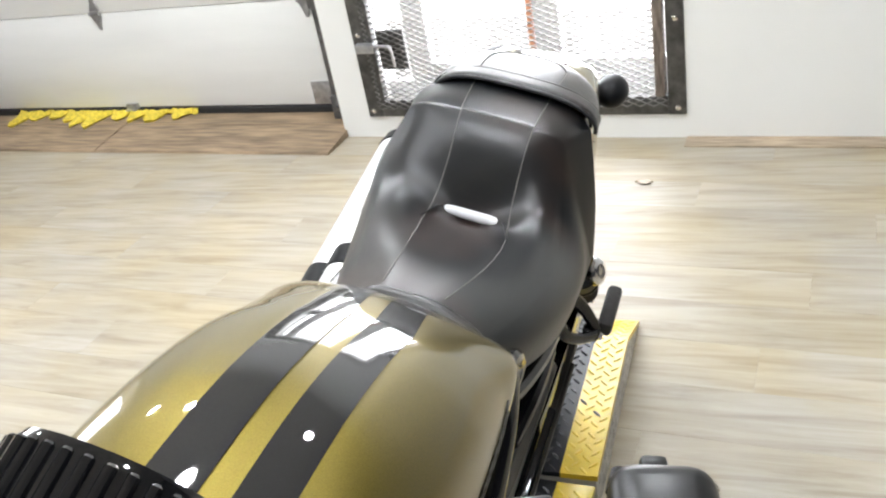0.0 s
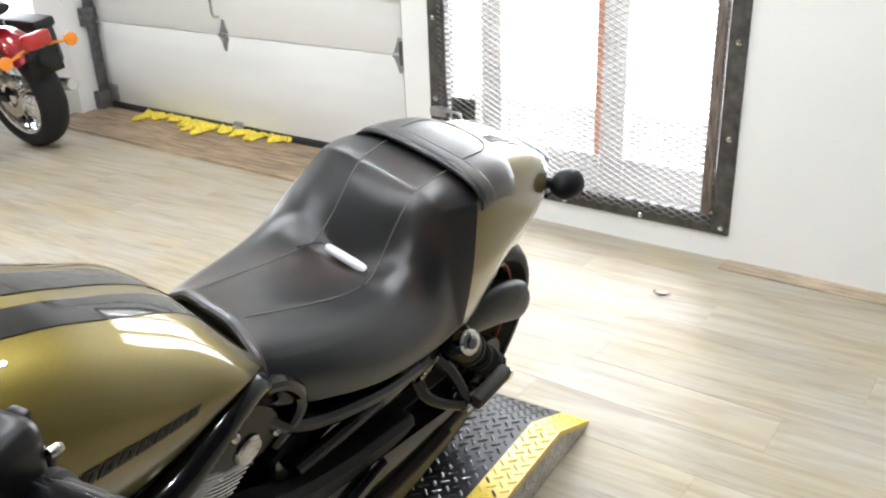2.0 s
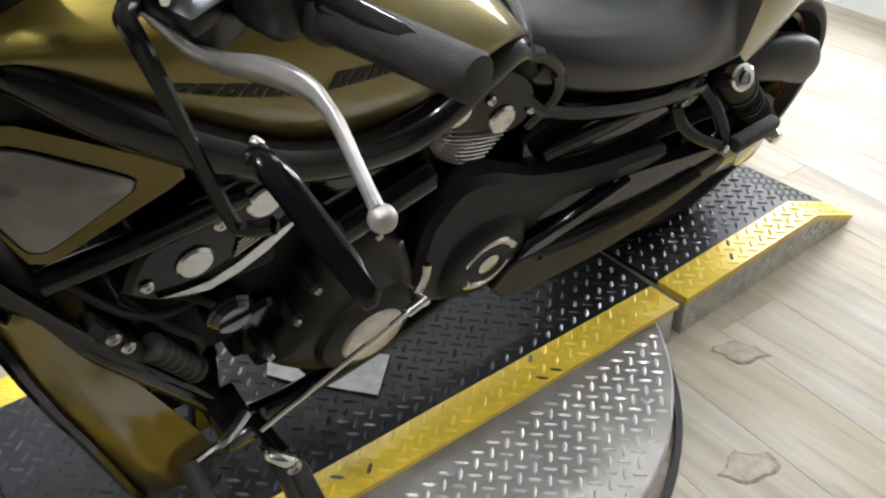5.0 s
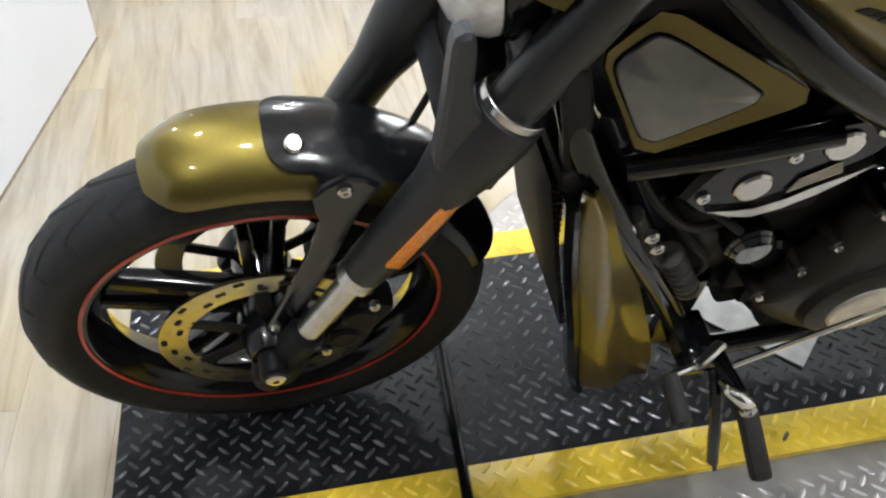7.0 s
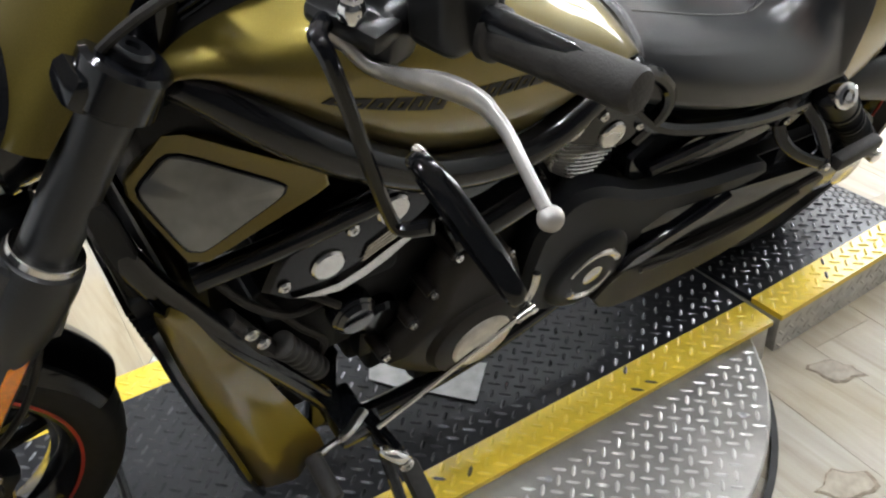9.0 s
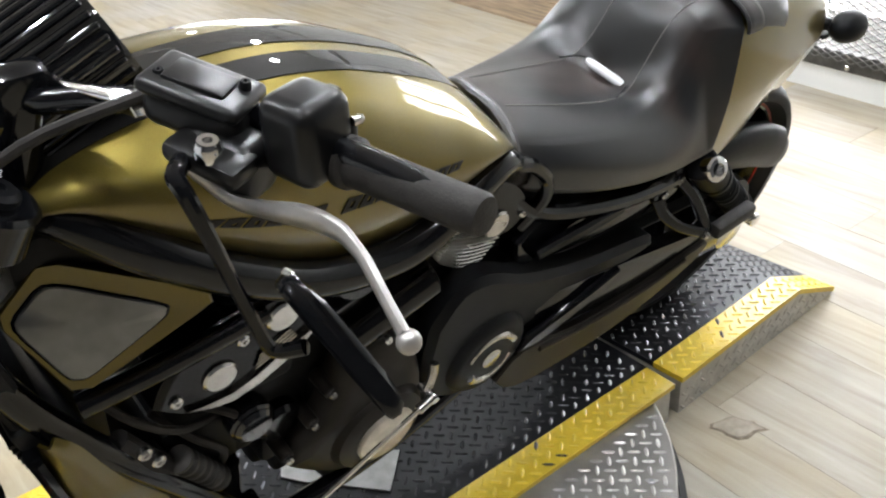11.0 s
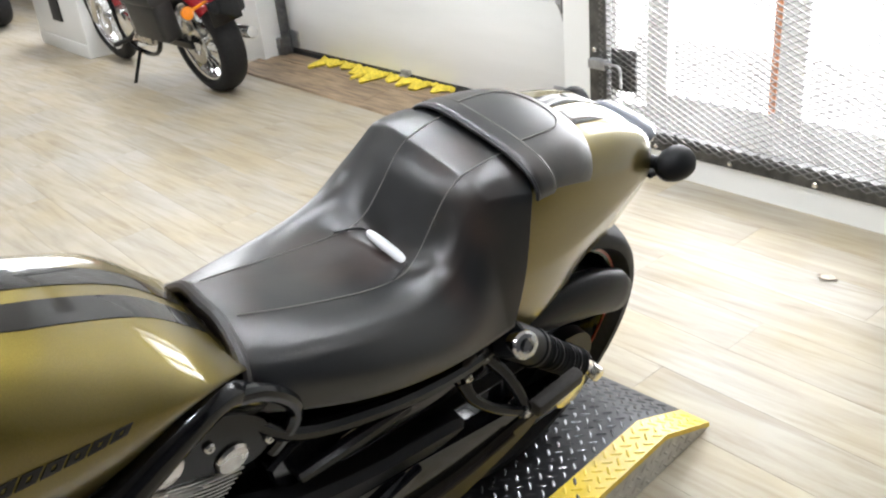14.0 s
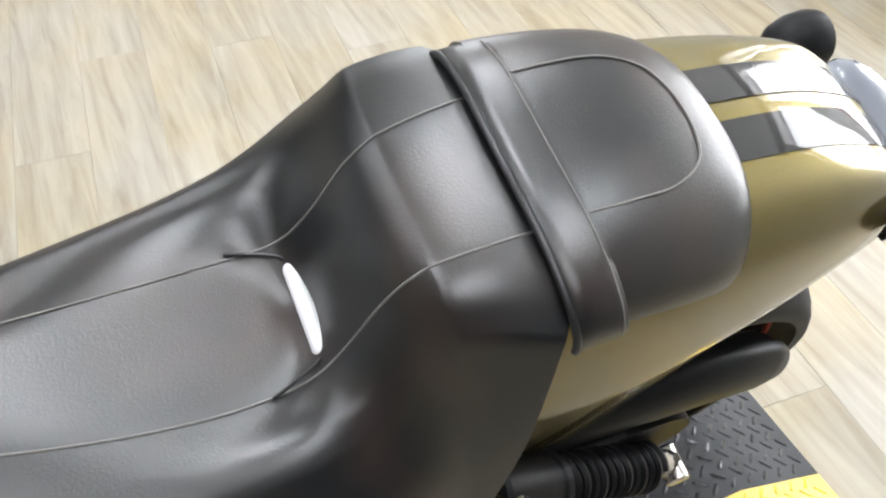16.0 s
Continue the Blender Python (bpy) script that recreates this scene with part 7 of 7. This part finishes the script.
# ---- other machines in the shop ----
def small_wheel(parent, c, R, half, name="wheel", spokes=28):
    w = part(name, lambda bm: lathe(bm, [(R * 0.70, -half * 0.5), (R * 0.73, -half * 0.75), (R * 0.69, -half * 0.7), (R * 0.66, 0), (R * 0.69, half * 0.7), (R * 0.73, half * 0.75), (R * 0.70, half * 0.5), (R * 0.68, 0)], c, n=64, closed=True), M_CHROME, parent, "chrome wire-spoked wheel")
    part("tyre", lambda bm: lathe(bm, tyre_profile(R, R * 0.71, half, 11), c, n=64, closed=True), M_TYRE, w, "black tyre")
    part("hub", lambda bm: lathe(bm, [(0.0, -half * 0.9), (0.05, -half * 0.9), (0.055, -half * 0.6), (0.03, 0), (0.055, half * 0.6), (0.05, half * 0.9), (0, half * 0.9)], c, n=24), M_CHROME, w)
    part("brake_rotor", lambda bm: lathe(bm, [(0.07, half * 0.95), (0.125, half * 0.95), (0.125, half * 1.0), (0.07, half * 1.0)], c, n=40, closed=True), M_SILVER, w)
    for k in range(spokes):
        a = 2 * math.pi * k / spokes
        s = 1 if k % 2 else -1
        p = Vector(c) + Vector((s * half * 0.55, 0.05 * math.sin(a + 0.5 * s), 0.05 * math.cos(a + 0.5 * s)))
        q = Vector(c) + Vector((0, R * 0.68 * math.sin(a), R * 0.68 * math.cos(a)))
        part("spoke", lambda bm, p=p, q=q: rod(bm, p, q, 0.0024, n=5), M_CHROME, w)
    return w


def cruiser(m, paint, label, paint_name):
    """A small cruiser: x to its left, y to its rear, contact of the front tyre at the origin."""
    c = thing("motorcycle", m, label, "motorcycle")
    fa, ra = Vector((0, 0, 0.315)), Vector((0, 1.45, 0.325))
    small_wheel(c, fa, 0.315, 0.050, "front_wheel")
    small_wheel(c, ra, 0.325, 0.085, "rear_wheel")
    P = lambda n, b, mm, l="", sharp=45: part(n, b, mm, c, l, sharp)
    P("front_mudguard", lambda bm: guard(bm, 0.345, radians(-40), radians(70), 0.065, fa, n=20), paint, paint_name + " front mudguard")
    P("rear_mudguard", lambda bm: guard(bm, 0.365, radians(-70), radians(52), 0.105, ra, n=22), paint, paint_name + " rear mudguard")
    for s in (1, -1):
        P("fork_leg", lambda bm, s=s: (rod(bm, (s * 0.09, 0, 0.315), (s * 0.09, 0.20, 0.64), 0.028, bev=0.004), rod(bm, (s * 0.09, 0.19, 0.63), (s * 0.09, 0.38, 0.94), 0.020)), M_CHROME, "chrome fork leg")
        P("shock", lambda bm, s=s: (rod(bm, (s * 0.13, 1.40, 0.38), (s * 0.135, 1.25, 0.66), 0.024), [rod(bm, Vector((s * 0.13, 1.40, 0.38)).lerp(Vector((s * 0.135, 1.25, 0.66)), f), Vector((s * 0.13, 1.40, 0.38)).lerp(Vector((s * 0.135, 1.25, 0.66)), f + 0.03), 0.031) for f in (0.2, 0.3, 0.4, 0.5, 0.6, 0.7)]), M_CHROME, "chrome shock")
        sg = P("turn_signal", lambda bm, s=s: (lathe(bm, [(0, -0.025), (0.028, -0.02), (0.036, 0.0), (0.036, 0.012), (0.0, 0.02)], (s * 0.20, 1.77, 0.585), (0, 1, 0), 20), rod(bm, (s * 0.05, 1.74, 0.60), (s * 0.18, 1.77, 0.585), 0.008)), M_AMBER, "orange turn signal")
        P("saddlebag", lambda bm, s=s: (box(bm, (s * 0.215, 1.33, 0.53), (0.13, 0.40, 0.26), 0.035), box(bm, (s * 0.222, 1.33, 0.645), (0.14, 0.41, 0.06), 0.02)), M_LEATHERBAG, "black saddlebag")
        P("swingarm", lambda bm, s=s: box(bm, (s * 0.115, 1.24, 0.33), (0.03, 0.50, 0.05), 0.008), M_BLACK)
        P("foot_peg", lambda bm, s=s: rod(bm, (s * 0.14, 0.66, 0.29), (s * 0.27, 0.67, 0.29), 0.016), M_GRIP)
        P("handlebar", lambda bm, s=s: tube(bm, [(0, 0.40, 1.0), (s * 0.10, 0.39, 1.06), (s * 0.26, 0.48, 1.09), (s * 0.40, 0.60, 1.04)], 0.012, 8), M_CHROME, "chrome handlebar")
    P("tail_lamp", lambda bm: box(bm, (0, 1.785, 0.645), (0.17, 0.06, 0.085), 0.025), M_REDLENS, "red tail lamp")
    P("plate_holder", lambda bm: box(bm, (0, 1.80, 0.53), (0.19, 0.012, 0.14), 0.004), M_BLACK)
    P("fuel_tank", lambda bm: loft(bm, [[(w * math.sin(a) * (1.0 if abs(math.cos(a)) < 0.9 else 1.0), y, 0.80 + h * math.cos(a) * (1.0 if math.cos(a) > 0 else 0.45)) for a in [2 * math.pi * k / 20 for k in range(20)]] for y, w, h in ((0.38, 0.03, 0.05), (0.42, 0.08, 0.10), (0.55, 0.125, 0.135), (0.70, 0.12, 0.125), (0.84, 0.08, 0.085), (0.92, 0.03, 0.04))]), paint, paint_name + " fuel tank", 70)
    P("seat", lambda bm: loft(bm, [[(w * math.sin(a), y, z + h * math.cos(a)) for a in [2 * math.pi * k / 16 for k in range(16)]] for y, w, h, z in ((0.86, 0.06, 0.03, 0.735), (1.0, 0.15, 0.05, 0.72), (1.12, 0.16, 0.06, 0.73), (1.2, 0.12, 0.06, 0.77), (1.38, 0.11, 0.05, 0.79), (1.52, 0.07, 0.03, 0.79))]), M_LEATHERBAG, "black stepped seat", 70)
    P("side_panel", lambda bm: (box(bm, (0, 1.0, 0.60), (0.26, 0.22, 0.14), 0.03)), paint, paint_name + " side panel")
    P("engine", lambda bm: (box(bm, (0, 0.70, 0.36), (0.26, 0.42, 0.24), 0.04), box(bm, (0, 0.60, 0.56), (0.17, 0.15, 0.24), 0.02, Matrix.Rotation(0.4, 4, "X")), box(bm, (0, 0.80, 0.56), (0.17, 0.15, 0.24), 0.02, Matrix.Rotation(-0.4, 4, "X"))), M_SILVER, "bright metal engine")
    P("engine_cover", lambda bm: (lathe(bm, [(0.10, 0.12), (0.098, 0.145), (0.07, 0.155), (0, 0.155)], (0, 0.66, 0.37), (1, 0, 0), 32), lathe(bm, [(0.08, 0.12), (0.078, 0.14), (0.05, 0.15), (0, 0.15)], (0, 0.84, 0.38), (1, 0, 0), 32)), M_CHROME, "chrome engine cover")
    P("exhaust", lambda bm: (tube(bm, [(-0.10, 0.55, 0.50), (-0.17, 0.50, 0.35), (-0.19, 0.70, 0.26), (-0.20, 1.0, 0.26)], 0.022, 10), rod(bm, (-0.20, 0.98, 0.26), (-0.21, 1.62, 0.30), 0.038, bev=0.004)), M_CHROME, "chrome exhaust")
    P("frame", lambda bm: (tube(bm, [(0.06, 0.40, 0.86), (0.11, 0.46, 0.55), (0.13, 0.52, 0.28), (0.13, 0.75, 0.20), (0.13, 1.0, 0.24), (0.11, 1.12, 0.45), (0.09, 1.2, 0.66)], 0.016, 8), tube(bm, [(-0.06, 0.40, 0.86), (-0.11, 0.46, 0.55), (-0.13, 0.52, 0.28), (-0.13, 0.75, 0.20), (-0.13, 1.0, 0.24), (-0.11, 1.12, 0.45), (-0.09, 1.2, 0.66)], 0.016, 8)), M_BLACK, "black tubular frame")
    P("side_stand", lambda bm: (tube(bm, [(0.14, 0.74, 0.23), (0.22, 0.76, 0.12), (0.275, 0.72, 0.00), (0.30, 0.66, -0.045)], 0.012, 8), tube(bm, [(0.27, 0.71, 0.005), (0.30, 0.66, -0.045), (0.37, 0.65, -0.055)], 0.011, 8)), M_BLACK, "black side stand, folded out")
    hl = P("headlamp", lambda bm: lathe(bm, [(0, 0.11), (0.05, 0.10), (0.085, 0.05), (0.09, 0.0), (0.08, -0.01), (0, -0.02)], (0, 0.18, 0.86), (0, 1, 0), 28), M_CHROME, "chrome headlamp")
    return c


cruiser(ROOM @ pose(-4.97, -0.48, 0.004, 0, 0, -89) @ pose(0, 0, 0, 0, 9, 0), M_REDPAINT, "red cruiser motorcycle with black saddlebags on its side stand", "red")
cruiser(ROOM @ pose(-7.30, -1.90, 0.004, 0, 0, -84) @ pose(0, 0, 0, 0, 9, 0), M_BLACK, "black cruiser motorcycle parked further along the showroom", "black")
cruiser(ROOM @ pose(-8.85, -0.66, 0.004, 0, 0, -89) @ pose(0, 0, 0, 0, 9, 0), M_DARKBLUE, "dark blue cruiser motorcycle parked by the shop window", "dark blue")
slab("blue_post", (-7.05, -0.38, 0.55), (0.05, 0.05, 1.10), M_BLUE, "bright blue square post by the window ledge", kind="", bev=0.006, category="post")
slab("wall_socket", (-5.70, -0.657, 0.33), (0.20, 0.012, 0.20), M_RUBBERSEAL, "black panel on the white window ledge", kind="", bev=0.003, category="panel")

# ---- floor planks ----
PW, PL = 0.182, 1.22
random.seed(11)
near, far_v, far_f = [], [], []


def plank_mesh(L, W):
    e = 0.0002
    c = 0.0006
    v = [(-L / 2 + e, -W / 2 + e, -0.006), (L / 2 - e, -W / 2 + e, -0.006), (L / 2 - e, W / 2 - e, -0.006), (-L / 2 + e, W / 2 - e, -0.006),
         (-L / 2 + e, -W / 2 + e, -c), (L / 2 - e, -W / 2 + e, -c), (L / 2 - e, W / 2 - e, -c), (-L / 2 + e, W / 2 - e, -c),
         (-L / 2 + e + c, -W / 2 + e + c, 0), (L / 2 - e - c, -W / 2 + e + c, 0), (L / 2 - e - c, W / 2 - e - c, 0), (-L / 2 + e + c, W / 2 - e - c, 0)]
    f = [(8, 9, 10, 11)]
    for a in (0, 4):
        f += [(a + k, a + (k + 1) % 4, a + 4 + (k + 1) % 4, a + 4 + k) for k in range(4)]
    return v, f


pv, pf = plank_mesh(PL, PW)
floor = thing("floor", ROOM, "pale oak-look vinyl plank floor", "floor", kind="structure")
pm = bpy.data.meshes.new("plank")
pm.from_pydata(pv, [], pf)
pm.materials.append(M_PLANK)
row = 0
v = -0.10 + PW * 2
while v > -8.5:
    off = (row * 0.437) % 1.0 * PL + random.uniform(-0.08, 0.08)
    u = -9.6 + off - PL
    while u < 4.19 + PL / 2:
        if -4.4 < u < 2.2 and -3.7 < v < 0.1 and len(near) < 300:
            near.append((u, v))
        else:
            k = len(far_v)
            far_v += [(min(max(x + u, -9.5), 4.2), y + v, z) for x, y, z in pv]
            far_f += [tuple(i + k for i in f) for f in pf]
        u += PL
    v -= PW
    row += 1
for u, v in near:
    o = new("plank", pm)
    o.parent = floor
    o.matrix_basis = pose(u, v, random.uniform(0, 0.0003))
far = data_mesh("far_planks", far_v, far_f, M_PLANKS, floor)
tagged(far, "pale oak-look planks", "", "", "stuff")
